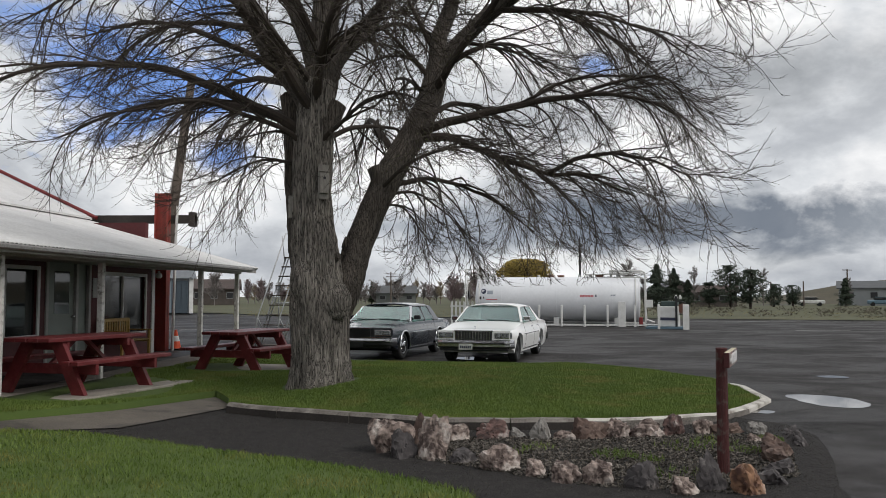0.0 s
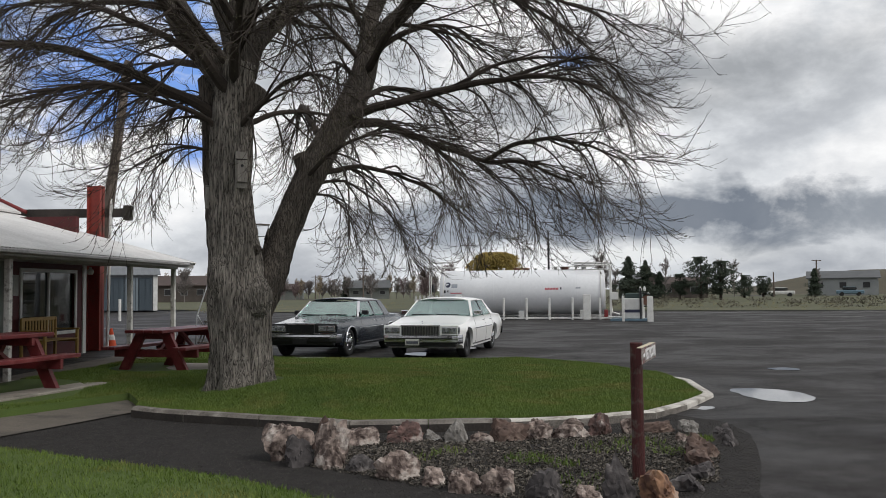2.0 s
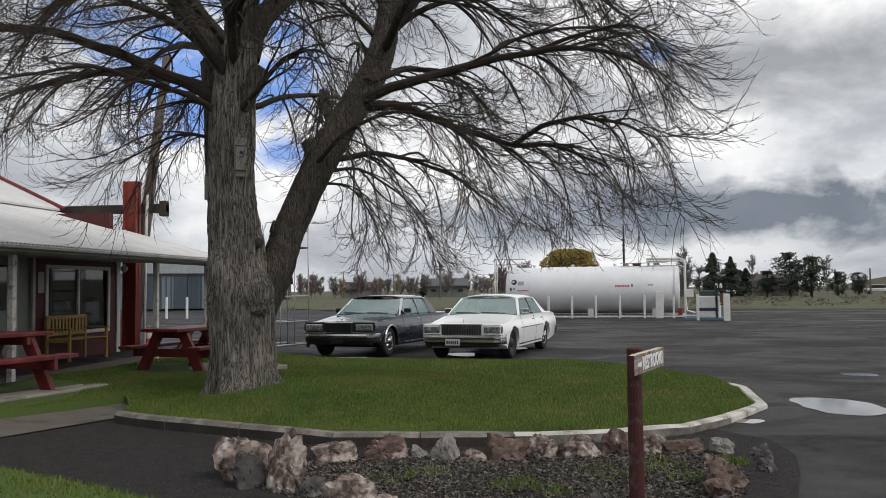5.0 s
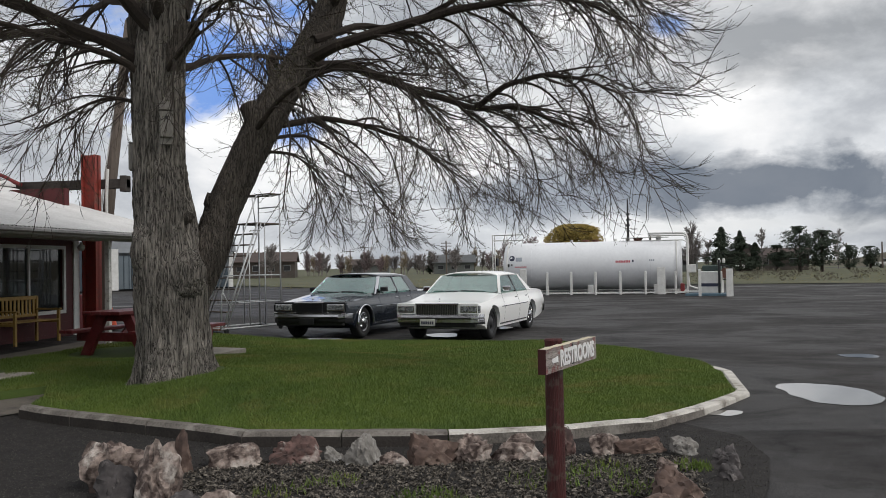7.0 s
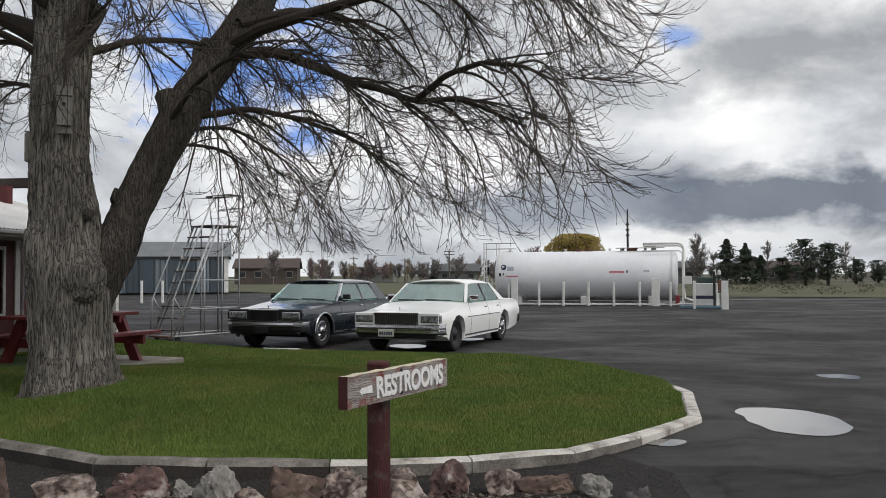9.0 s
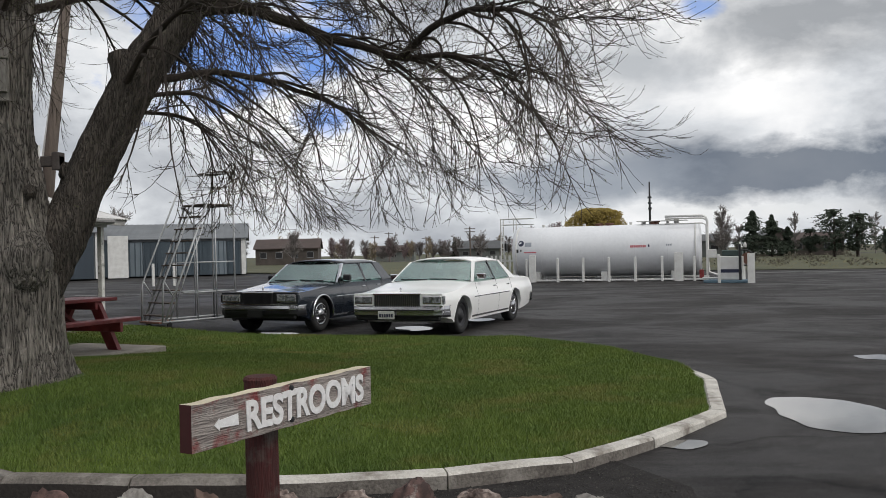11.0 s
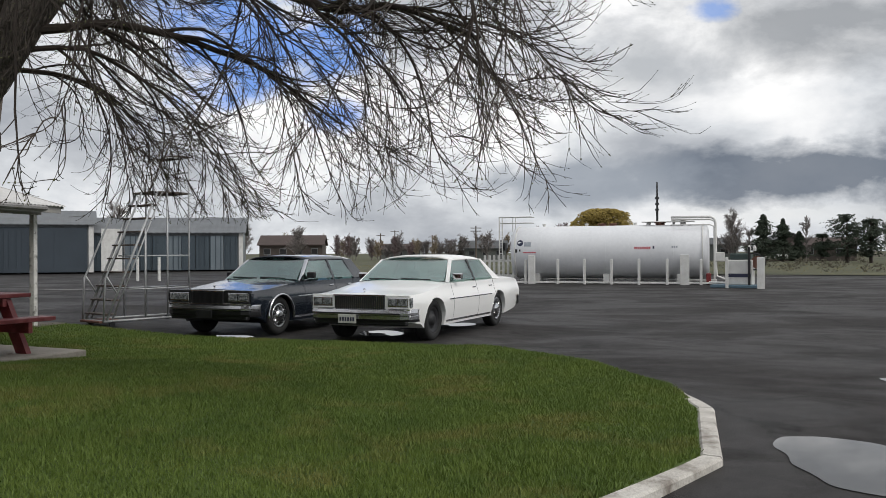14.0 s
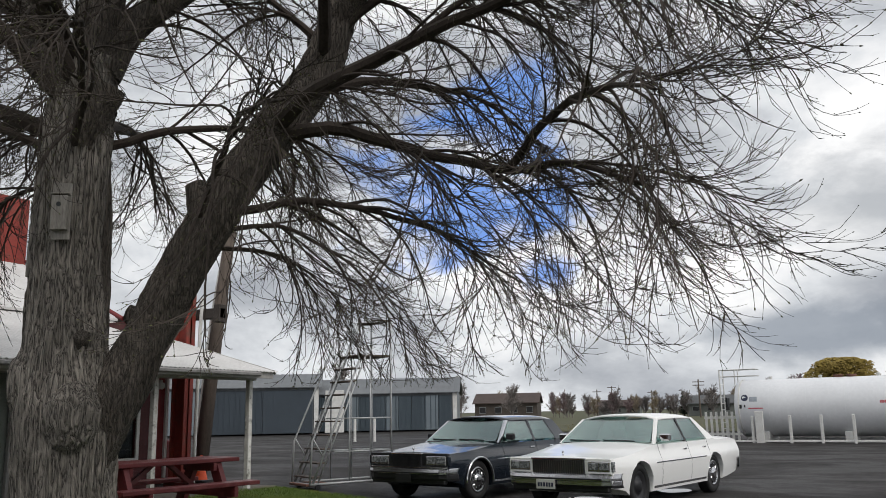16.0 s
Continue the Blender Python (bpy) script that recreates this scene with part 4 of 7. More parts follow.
# ---- cars ----
def wheel(parent, x, y, side, r, cover):
    W = new("wheel")
    W.parent = parent
    W.matrix_local = pose(x, y, r, 0, 90 * side, 0)
    bm = lathe(bmesh.new(), [(r * 0.62, -0.1), (r * 0.9, -0.105), (r * 0.985, -0.08), (r, -0.05), (r, 0.05), (r * 0.985, 0.08), (r * 0.9, 0.105), (r * 0.64, 0.1), (r * 0.62, 0.06), (r * 0.62, -0.1)], 40)
    part("tyre", bm, M_TYRE, W, smooth=True)
    bm = bmesh.new()
    if cover == "chrome":
        lathe(bm, [(r * 0.66, 0.085), (r * 0.64, 0.105), (r * 0.55, 0.1), (r * 0.5, 0.085), (r * 0.3, 0.1), (r * 0.26, 0.125), (r * 0.2, 0.135), (0, 0.14)], 40)
        part("hubcap", bm, M_CHROME, W, "chrome hubcap", smooth=True)
        for k in range(20):
            box(bm2 := bmesh.new(), r * 0.31, r * 0.5, -0.008, 0.008, 0.088, 0.106, m=Matrix.Rotation(6.2832 * k / 20, 4, "Z"))
            part("fin", bm2, M_CHROME if k % 2 else M_BLACK, W)
    else:
        lathe(bm, [(r * 0.65, 0.08), (r * 0.6, 0.09), (r * 0.5, 0.05), (r * 0.3, 0.06), (r * 0.26, 0.09), (r * 0.12, 0.1), (0, 0.1)], 36)
        part("rim", bm, M_BLACK, W, "black steel rim", smooth=True)


def sedan(name, label, m, paint, S):
    """A boxy four-door sedan; y runs from the nose to the tail, 0 at the front axle."""
    C = empty(name, m, label, "car", "parked cars")
    W, wb, r = S["half"], S["wb"], S["wheel"]
    f, t = -S["front"], wb + S["rear"]
    ra = r + 0.025

    def arch(y0):
        return [(y0 + ra * math.cos(a), r + ra * math.sin(a)) for a in [math.radians(d) for d in range(-18, 199, 12)]]
    hood, cowl, belt, deck = S["hood"], S["cowl"], S["belt"], S["deck"]
    line = [(f + 0.06, 0.36), (f + 0.06, hood - 0.06), (f + 0.1, hood), (f + 0.5, hood + 0.03), (S["ws0"] - 0.1, cowl), (S["ws0"] + 0.1, cowl + 0.005), (wb * 0.5, belt), (S["rw0"], belt + 0.005), (t - 0.25, deck), (t - 0.06, deck - 0.03), (t - 0.02, deck - 0.12), (t - 0.05, 0.42), (t - 0.3, 0.3)]
    line += [(y, z) for y, z in arch(wb)[0:]] + [(wb - ra - 0.12, 0.23), (ra + 0.12, 0.23)] + arch(0) + [(-ra - 0.1, 0.3)]
    # solid from the outline: the arches go through
    bm = bmesh.new()
    vs = [bm.verts.new((0, y, z)) for y, z in line]
    face = bm.faces.new(vs)
    ext = bmesh.ops.extrude_face_region(bm, geom=[face])
    for v in ext["geom"]:
        if isinstance(v, bmesh.types.BMVert):
            v.co.x = 1.0
    for v in vs:
        v.co.x = -1.0
    bmesh.ops.triangulate(bm, faces=[q for q in bm.faces if len(q.verts) > 4])
    for z in (0.3, 0.45, 0.58, 0.66, 0.72, 0.8, 0.86, 0.9):
        bmesh.ops.bisect_plane(bm, geom=bm.verts[:] + bm.edges[:] + bm.faces[:], plane_co=(0, 0, z), plane_no=(0, 0, 1))
    for k in range(1, 24):
        bmesh.ops.bisect_plane(bm, geom=bm.verts[:] + bm.edges[:] + bm.faces[:], plane_co=(0, f + (t - f) * k / 24, 0), plane_no=(0, 1, 0))
    for x in (-0.96, -0.88, -0.5, 0.0, 0.5, 0.88, 0.96):
        bmesh.ops.bisect_plane(bm, geom=bm.verts[:] + bm.edges[:] + bm.faces[:], plane_co=(x, 0, 0), plane_no=(1, 0, 0))
    for v in bm.verts:
        y, z, x = v.co.y, v.co.z, v.co.x
        plan = W - 0.07 * smoothstep(0.7, f, y) ** 2 - 0.07 * smoothstep(wb + 0.2, t, y) ** 2
        side = 1 - 0.05 * smoothstep(0.5, 0.2, z) - 0.075 * smoothstep(0.62, 0.96, z)
        side += 0.012 * math.exp(-((z - 0.64) / 0.03) ** 2)
        v.co.x = x * plan * side
        if z > 0.7:
            v.co.z -= 0.045 * max(0.0, abs(x) - 0.5) ** 2 * 4 * smoothstep(0.7, 0.9, z)
            v.co.z += 0.012 * math.exp(-(x / 0.25) ** 2) if y < S["ws0"] else 0
    body = part("body", bm, paint, C, smooth=True)
    me = body.data
    me.set_sharp_from_angle(angle=radians(28))
    # greenhouse: base and roof rings, pillars and panes
    bw, rw_, H = W * 0.9, W * 0.715, S["height"]
    ws0, ws1, rw1, rw0 = S["ws0"], S["ws1"], S["rw1"], S["rw0"]
    b0 = S["belt"] - 0.012
    rz = H - 0.075
    roof = bmesh.new()
    ny, nx = 8, 8
    g = []
    for j in range(ny + 1):
        y = ws1 + (rw1 - ws1) * j / ny
        row = []
        for i in range(nx + 1):
            u = -1 + 2 * i / nx
            z = H - 0.075 * abs(u) ** 3.5 - 0.02 * abs(2 * j / ny - 1) ** 3
            row.append(roof.verts.new((u * (rw_ + 0.01), y, z)))
        g.append(row)
    for a, b in zip(g, g[1:]):
        for i in range(nx):
            roof.faces.new((a[i], a[i + 1], b[i + 1], b[i]))
    gr = bmesh.ops.extrude_face_region(roof, geom=roof.faces[:])
    for v in gr["geom"]:
        if isinstance(v, bmesh.types.BMVert):
            v.co.z += 0.03
    bmesh.ops.recalc_face_normals(roof, faces=roof.faces[:])
    part("roof", roof, S["roofmat"], C, smooth=True)

    def corner(sx, s, z):
        """A point on the slanted glass plane: s from 0 (belt) to 1 (roof)."""
        return sx * (bw + (rw_ - bw) * s)

    def pane(name, quad, material, parent=C, thick=0.006, label=""):
        bm = bmesh.new()
        vs = [bm.verts.new(p) for p in quad]
        fc = bm.faces.new(vs)
        fc.normal_update()
        n = fc.normal * thick
        e = bmesh.ops.extrude_face_region(bm, geom=[fc])
        for v in e["geom"]:
            if isinstance(v, bmesh.types.BMVert):
                v.co += n
        bmesh.ops.recalc_face_normals(bm, faces=bm.faces[:])
        return part(name, bm, material, parent, label)
    zt = rz + 0.01
    pane("windscreen", [(-bw + 0.05, ws0 + 0.02, b0), (bw - 0.05, ws0 + 0.02, b0), (rw_ - 0.03, ws1, zt), (-rw_ + 0.03, ws1, zt)], M_CARGLASS)
    pane("rear_window", [(-bw + 0.05, rw0 - 0.02, b0), (bw - 0.05, rw0 - 0.02, b0), (rw_ - 0.03, rw1, zt), (-rw_ + 0.03, rw1, zt)], M_CARGLASS)
    for sx in (-1, 1):
        lo, hi = sx * bw, sx * rw_
        mid = S["bp"]
        q0, q1 = ws0 + 0.05, ws1 + 0.03
        pane("front_side_window", [(lo * 0.995, q0 + 0.12, b0), (lo * 0.995, mid - 0.04, b0), (hi * 0.995, mid - 0.02, zt), (hi * 0.995, q1 + 0.05, zt)], M_CARGLASS)
        pane("rear_side_window", [(lo * 0.995, mid + 0.04, b0), (lo * 0.995, S["cp0"], b0), (hi * 0.995, S["cp1"], zt), (hi * 0.995, mid + 0.04, zt)], M_CARGLASS)

        def pillar(name, y0, y1, wdt, material, wide0=None):
            bm = bmesh.new()
            a, b = Vector((lo, y0, b0 - 0.02)), Vector((hi, y1, zt + 0.01))
            w0 = wide0 or wdt
            vs = []
            for p, ww in ((a, w0), (b, wdt)):
                for dy, dx in ((-ww, 0.012), (ww, 0.012), (ww, -0.035), (-ww, -0.035)):
                    vs.append(bm.verts.new(p + Vector((sx * dx, dy, 0))))
            for k in range(4):
                bm.faces.new((vs[k], vs[(k + 1) % 4], vs[4 + (k + 1) % 4], vs[4 + k]))
            bm.faces.new(vs[:4]); bm.faces.new(vs[4:])
            bmesh.ops.recalc_face_normals(bm, faces=bm.faces[:])
            part(name, bm, material, C)
        pillar("front_pillar", q0 + 0.02, q1, 0.032, S["pillarmat"])
        pillar("centre_pillar", mid, mid + 0.01, 0.03, M_BLACK if S["dark_b"] else paint)
        pillar("rear_pillar", (S["cp0"] + rw0) / 2 + 0.02, (S["cp1"] + rw1) / 2, max(0.05, (rw1 - S["cp1"]) / 2), S["roofmat"], max(0.06, (rw0 - S["cp0"]) / 2))
        # sides: trim strip, door gaps, handles, mirror, lower trim
        xw = sx * (W + 0.004)
        for y in (ws0 + 0.12, mid, S["cp0"] - 0.05):
            zs = [0.3, 0.36, 0.42, 0.5, 0.58, 0.64, 0.7, 0.78, 0.86, 0.93]
            part("door_gap", tube(bmesh.new(), [(sx * W * (1 - 0.05 * smoothstep(0.5, 0.2, z) - 0.075 * smoothstep(0.62, 0.96, z) + 0.012 * math.exp(-((z - 0.64) / 0.03) ** 2)), y, z) for z in zs], 0.0022, 5), M_BLACK, C)
        part("side_trim", bx(min(sx * (W - 0.01), sx * (W + 0.012)), max(sx * (W - 0.01), sx * (W + 0.012)), ra + 0.12, wb - ra - 0.06, 0.645, 0.665, bevel=0.004), S["trim"], C)
        part("sill_trim", bx(min(sx * (W * 0.94), sx * (W * 0.965)), max(sx * (W * 0.94), sx * (W * 0.965)), ra + 0.06, wb - ra - 0.04, 0.27, 0.31, bevel=0.006), M_CHROME, C)
        for y in (mid - 0.14, S["cp0"] - 0.22):
            part("door_handle", bx(min(sx * W * 0.93, sx * W * 0.965), max(sx * W * 0.93, sx * W * 0.965), y - 0.07, y + 0.07, 0.8, 0.825, bevel=0.006), M_CHROME, C)
        mir = part("wing_mirror", bx(sx * W * 0.98 - 0.09, sx * W * 0.98 + 0.09, ws0 + 0.28, ws0 + 0.36, b0 + 0.02, b0 + 0.13, bevel=0.02), S["mirror"], C)
        part("mirror_glass", bx(sx * W * 0.98 - 0.075, sx * W * 0.98 + 0.075, ws0 + 0.361, ws0 + 0.365, b0 + 0.035, b0 + 0.115), M_CHROME, mir)
        # wheel-arch lips
        if S["lips"]:
            for yc in (0, wb):
                bm = bmesh.new()
                pts = [(sx * (W - 0.012), yc + (ra + 0.012) * math.cos(a), r + (ra + 0.012) * math.sin(a)) for a in [math.radians(d) for d in range(-10, 191, 10)]]
                tube(bm, pts, 0.022, 6)
                part("arch_trim", bm, M_CHROME, C, "chrome wheel-arch trim", smooth=True)
        # lamps
        hx0, hx1 = S["lamp"]
        a, b = sorted((sx * hx0, sx * hx1))
        L = part("headlight", bx(a, b, f + 0.035, f + 0.075, hood - 0.2, hood - 0.055, bevel=0.008), M_BUMPER, C)
        n = 2
        for k in range(n):
            p0, p1 = a + 0.015 + (b - a - 0.02) * k / n, a + (b - a - 0.02) * (k + 1) / n
            part("lens", bx(p0, p1, f + 0.022, f + 0.036, hood - 0.175, hood - 0.075, bevel=0.006), M_LENS, L)
        part("turn_signal", bx(*sorted((sx * (hx1 - 0.005), sx * (hx1 + 0.05))), f + 0.05, f + 0.12, hood - 0.2, hood - 0.055, bevel=0.008), S["signal"], C)
        part("tail_light", bx(*sorted((sx * 0.45, sx * (W - 0.1))), t - 0.035, t - 0.01, 0.6, 0.78, bevel=0.01), M_TAIL, C)
    # nose: surround, grille with bars, bumpers, plate
    gx = S["grille"]
    G = part("grille", bx(-gx, gx, f + 0.02, f + 0.07, hood - 0.235, hood - 0.03, bevel=0.008), M_BLACK, C)
    part("grille_surround", bx(-gx - 0.02, gx + 0.02, f + 0.012, f + 0.06, hood - 0.035, hood - 0.005, bevel=0.006), M_CHROME, G)
    nb = S["bars"]
    for k in range(nb):
        x = -gx + 2 * gx * (k + 0.5) / nb
        part("grille_bar", bx(x - 0.004, x + 0.004, f + 0.01, f + 0.03, hood - 0.23, hood - 0.035), S["barmat"], G)
    part("lower_surround", bx(-W + 0.07, W - 0.07, f + 0.03, f + 0.08, hood - 0.25, hood - 0.225, bevel=0.006), S["surround"], C)
    part("nose_panel", bx(-W + 0.075, W - 0.075, f + 0.045, f + 0.12, hood - 0.26, hood - 0.01, bevel=0.01), S["nose"], C)

    def bumper(name, y, sgn):
        bm = bmesh.new()
        prof = [(0.0, 0.56), (0.035, 0.545), (0.05, 0.5), (0.05, 0.47), (0.02, 0.46), (0.03, 0.45), (0.03, 0.4), (0.0, 0.36)]
        rows = []
        for k in range(17):
            u = -1 + k / 8
            back = 0.03 * abs(u) ** 2 + (0.05 if 0.95 > abs(u) > 0.8 else 0.0) + (0.24 if abs(u) == 1 else 0.0)
            rows.append([bm.verts.new((max(-0.945, min(0.945, u)) * (W + 0.04), y - sgn * (d - back), z)) for d, z in prof])
        for a, b in zip(rows, rows[1:]):
            for i in range(len(prof) - 1):
                fc = bm.faces.new((a[i], b[i], b[i + 1], a[i + 1]))
                fc.material_index = 1 if i >= S["dark_bumper"] else 0
        ge = bmesh.ops.extrude_face_region(bm, geom=bm.faces[:])
        for v in ge["geom"]:
            if isinstance(v, bmesh.types.BMVert):
                v.co.y += sgn * 0.03
        bmesh.ops.recalc_face_normals(bm, faces=bm.faces[:])
        return part(name, bm, [M_BUMPER, M_BLACK], C, smooth=False)
    # black strip added to paint the open shadow under the front bumper
    part("bumper_shadow_strip", bx(-W + 0.12, W - 0.12, f + 0.03, f + 0.12, 0.3, 0.375, bevel=0.02), M_BLACK, C)
    fb = bumper("front_bumper", f - 0.0, 1)
    part("rub_strip", bx(-W * 0.8, W * 0.8, f - 0.058, f - 0.045, 0.478, 0.5, bevel=0.003), M_BLACK, fb)
    bumper("rear_bumper", t + 0.02, -1)
    pl = part("number_plate", bx(-0.33 if S["plate"] < 0 else -0.17, 0.0 if S["plate"] < 0 else 0.17, f - 0.075, f - 0.066, 0.33, 0.47, bevel=0.004), M_PLATE if S["plate"] else M_BLACK, C, "pale number plate with plain bars")
    if S["plate"]:
        for k in range(6):
            part("plate_bar", bx(-0.3 + 0.047 * k, -0.268 + 0.047 * k, f - 0.078, f - 0.074, 0.365, 0.425), M_INK, pl)
    # wipers, ornament, interior
    for x in (-0.38, 0.25):
        part("wiper", tube(bmesh.new(), [(x - 0.28, ws0 + 0.045, b0 + 0.035), (x + 0.02, ws0 + 0.03, b0 + 0.03), (x + 0.3, ws0 + 0.02, b0 + 0.02)], 0.01, 5), M_BLACK, C)
    part("bonnet_ornament", lathe(bmesh.new(), [(0, 0), (0.02, 0), (0.012, 0.02), (0.02, 0.04), (0.018, 0.06), (0, 0.075)], 10, pose(0, f + 0.2, hood + 0.015)), M_CHROME, C)
    part("dashboard", bx(-bw + 0.08, bw - 0.08, ws0 + 0.1, ws0 + 0.45, 0.7, b0 - 0.01, bevel=0.03), M_BLACK, C)
    for y in (ws0 + 1.15, ws0 + 2.05):
        part("seat", bx(-bw + 0.1, bw - 0.1, y, y + 0.18, 0.4, b0 + 0.02, bevel=0.05), S["seat"], C)
        for x in (-0.35, 0.35):
            part("headrest", bx(x - 0.13, x + 0.13, y + 0.05, y + 0.14, b0 + 0.03, b0 + 0.17, bevel=0.03), S["seat"], C)
    sw = lathe(bmesh.new(), [(0.18, -0.012), (0.2, 0), (0.18, 0.012), (0.165, 0), (0.18, -0.012)], 24, pose(0.36, ws0 + 0.62, b0 - 0.03, 65, 0, 0))
    part("steering_wheel", sw, M_BLACK, C, smooth=True)
    part("underbody", bx(-W * 0.8, W * 0.8, -0.2 + ra, wb - ra + 0.1, 0.2, 0.3, bevel=0.03), M_BLACK, C)
    for sx in (-1, 1):
        wheel(C, sx * (W - 0.165), 0, sx, r, S["caps"][0])
        wheel(C, sx * (W - 0.165), wb, sx, r, S["caps"][1])
    return C


WHITE_CAR = dict(half=0.955, wb=2.945, front=0.93, rear=1.42, wheel=0.34, hood=0.79, cowl=0.955, belt=0.965, deck=0.95, height=1.375, ws0=0.58, ws1=1.14, rw1=2.58, rw0=3.12, bp=1.86, cp0=2.78, cp1=2.5, roofmat=M_WCAR, pillarmat=M_WCAR, mirror=M_CHROME, trim=M_CHROME, lips=False, dark_b=True, lamp=(0.5, 0.86), grille=0.45, bars=24, barmat=M_BUMPER, surround=M_CHROME, nose=M_WCAR, dark_bumper=6, plate=-1, seat=M_SEAT_BLUE, signal=M_LENS, caps=("steel", "chrome"))
BLUE_CAR = dict(half=0.94, wb=2.865, front=0.86, rear=1.3, wheel=0.335, hood=0.81, cowl=0.945, belt=0.955, deck=0.94, height=1.36, ws0=0.62, ws1=1.14, rw1=2.72, rw0=3.0, bp=1.82, cp0=2.56, cp1=2.42, roofmat=M_BCAR, pillarmat=M_CHROME, mirror=M_BLACK, trim=M_CHROME, lips=True, dark_b=False, lamp=(0.42, 0.84), grille=0.33, bars=26, barmat=M_BLACK, surround=M_CHROME, nose=M_BLACK, dark_bumper=4, plate=0, seat=M_SEAT_GREY, signal=M_BCAR, caps=("chrome", "chrome"))
sedan("white_sedan", "white boxy four-door sedan with chrome bumper parked on asphalt", pose(0.69, 21.3, 0.0, 0, 0, -14.0), M_WCAR, WHITE_CAR)
sedan("slate_blue_sedan", "dark slate blue four-door sedan with tall black grille", pose(-2.12, 21.72, 0.02, 0, 0, -14.5), M_BCAR, BLUE_CAR)


# ---- sign ----
def sign():
    G = empty("restrooms_sign", pose(2.815, 8.295, 0.0, 0, 0, 68.8), "weathered wooden restrooms sign with white letters on red post", "sign")
    bm = bmesh.new()
    tube(bm, [(0.0, 0.075, -0.05), (0.0, 0.075, 0.4), (0.004, 0.077, 0.8), (0.0, 0.075, 1.108)], [0.053, 0.051, 0.05, 0.049], 20)
    part("post", bm, M_REDWORN, G, "round post with flaking red paint", smooth=False)
    part("post_top", lathe(bmesh.new(), [(0.051, 1.104), (0.052, 1.112), (0.045, 1.12), (0, 1.122)], 20, pose(0, 0.075, 0)), M_REDWORN, G)
    L0, L1, z0, z1 = -0.365, 0.44, 0.97, 1.097
    bm = bmesh.new()
    n = 30
    rows = []
    for k in range(n + 1):
        x = L0 + (L1 - L0) * k / n
        j = [0.004 * noise.noise((x * 14, 1, q)) for q in (1, 2, 3, 4)]
        rows.append([bm.verts.new(p) for p in ((x, -0.022, z0 + j[0]), (x, 0.022, z0 + j[1]), (x, 0.022, z1 + j[2]), (x, -0.022, z1 + j[3]))])
    for a, b in zip(rows, rows[1:]):
        for k in range(4):
            f = bm.faces.new((a[k], b[k], b[(k + 1) % 4], a[(k + 1) % 4]))
            f.material_index = 1 if k == 2 else 0
    f0 = bm.faces.new(rows[0]); f0.material_index = 2
    f1 = bm.faces.new(rows[-1][::-1])
    bmesh.ops.recalc_face_normals(bm, faces=bm.faces[:])
    board = part("board", bm, [M_SIGNWOOD, M_PALEWOOD, M_REDDARK], G, "grey cracked board with remnants of red paint")
    text = bpy.data.curves.new("letters", "FONT")
    text.body, text.size, text.extrude, text.align_x, text.space_character, text.offset = "RESTROOMS", 0.118, 0.002, "LEFT", 0.98, 0.0042
    tmp = bpy.data.objects.new("letters", text)
    scene.collection.objects.link(tmp)
    me = bpy.data.meshes.new_from_object(tmp.evaluated_get(bpy.context.evaluated_depsgraph_get()))
    bpy.data.objects.remove(tmp)
    me.materials.clear()
    me.materials.append(M_LETTER)
    w_ = max(v.co.x for v in me.vertices)
    for v in me.vertices:
        v.co.x *= 0.56 / w_
        v.co.x += 0.004 * noise.noise((v.co.x * 9, v.co.y * 9, 2))
        v.co.y += 0.003 * noise.noise((v.co.x * 11, v.co.y * 5, 6))
    ob = new("letters", me)
    ob.parent = board
    ob.matrix_local = pose(-0.168, -0.0245, 0.994, 90, 0, 0)
    bm = bmesh.new()
    vs = [bm.verts.new((x, -0.0255, z)) for x, z in ((-0.287, 1.03), (-0.268, 1.046), (-0.268, 1.041), (-0.198, 1.048), (-0.196, 1.016), (-0.268, 1.021), (-0.268, 1.012))]
    fc = bm.faces.new(vs)
    e = bmesh.ops.extrude_face_region(bm, geom=[fc])
    for v in e["geom"]:
        if isinstance(v, bmesh.types.BMVert):
            v.co.y += 0.003
    bmesh.ops.recalc_face_normals(bm, faces=bm.faces[:])
    part("arrow", bm, M_LETTER, board, "white painted arrow")
    for z in (0.99, 1.085):
        part("bolt", lathe(bmesh.new(), [(0, 0), (0.009, 0), (0.008, 0.005), (0, 0.007)], 10, pose(0.028, -0.022, z, 90, 0, 0)), M_BLACK, board)


sign()


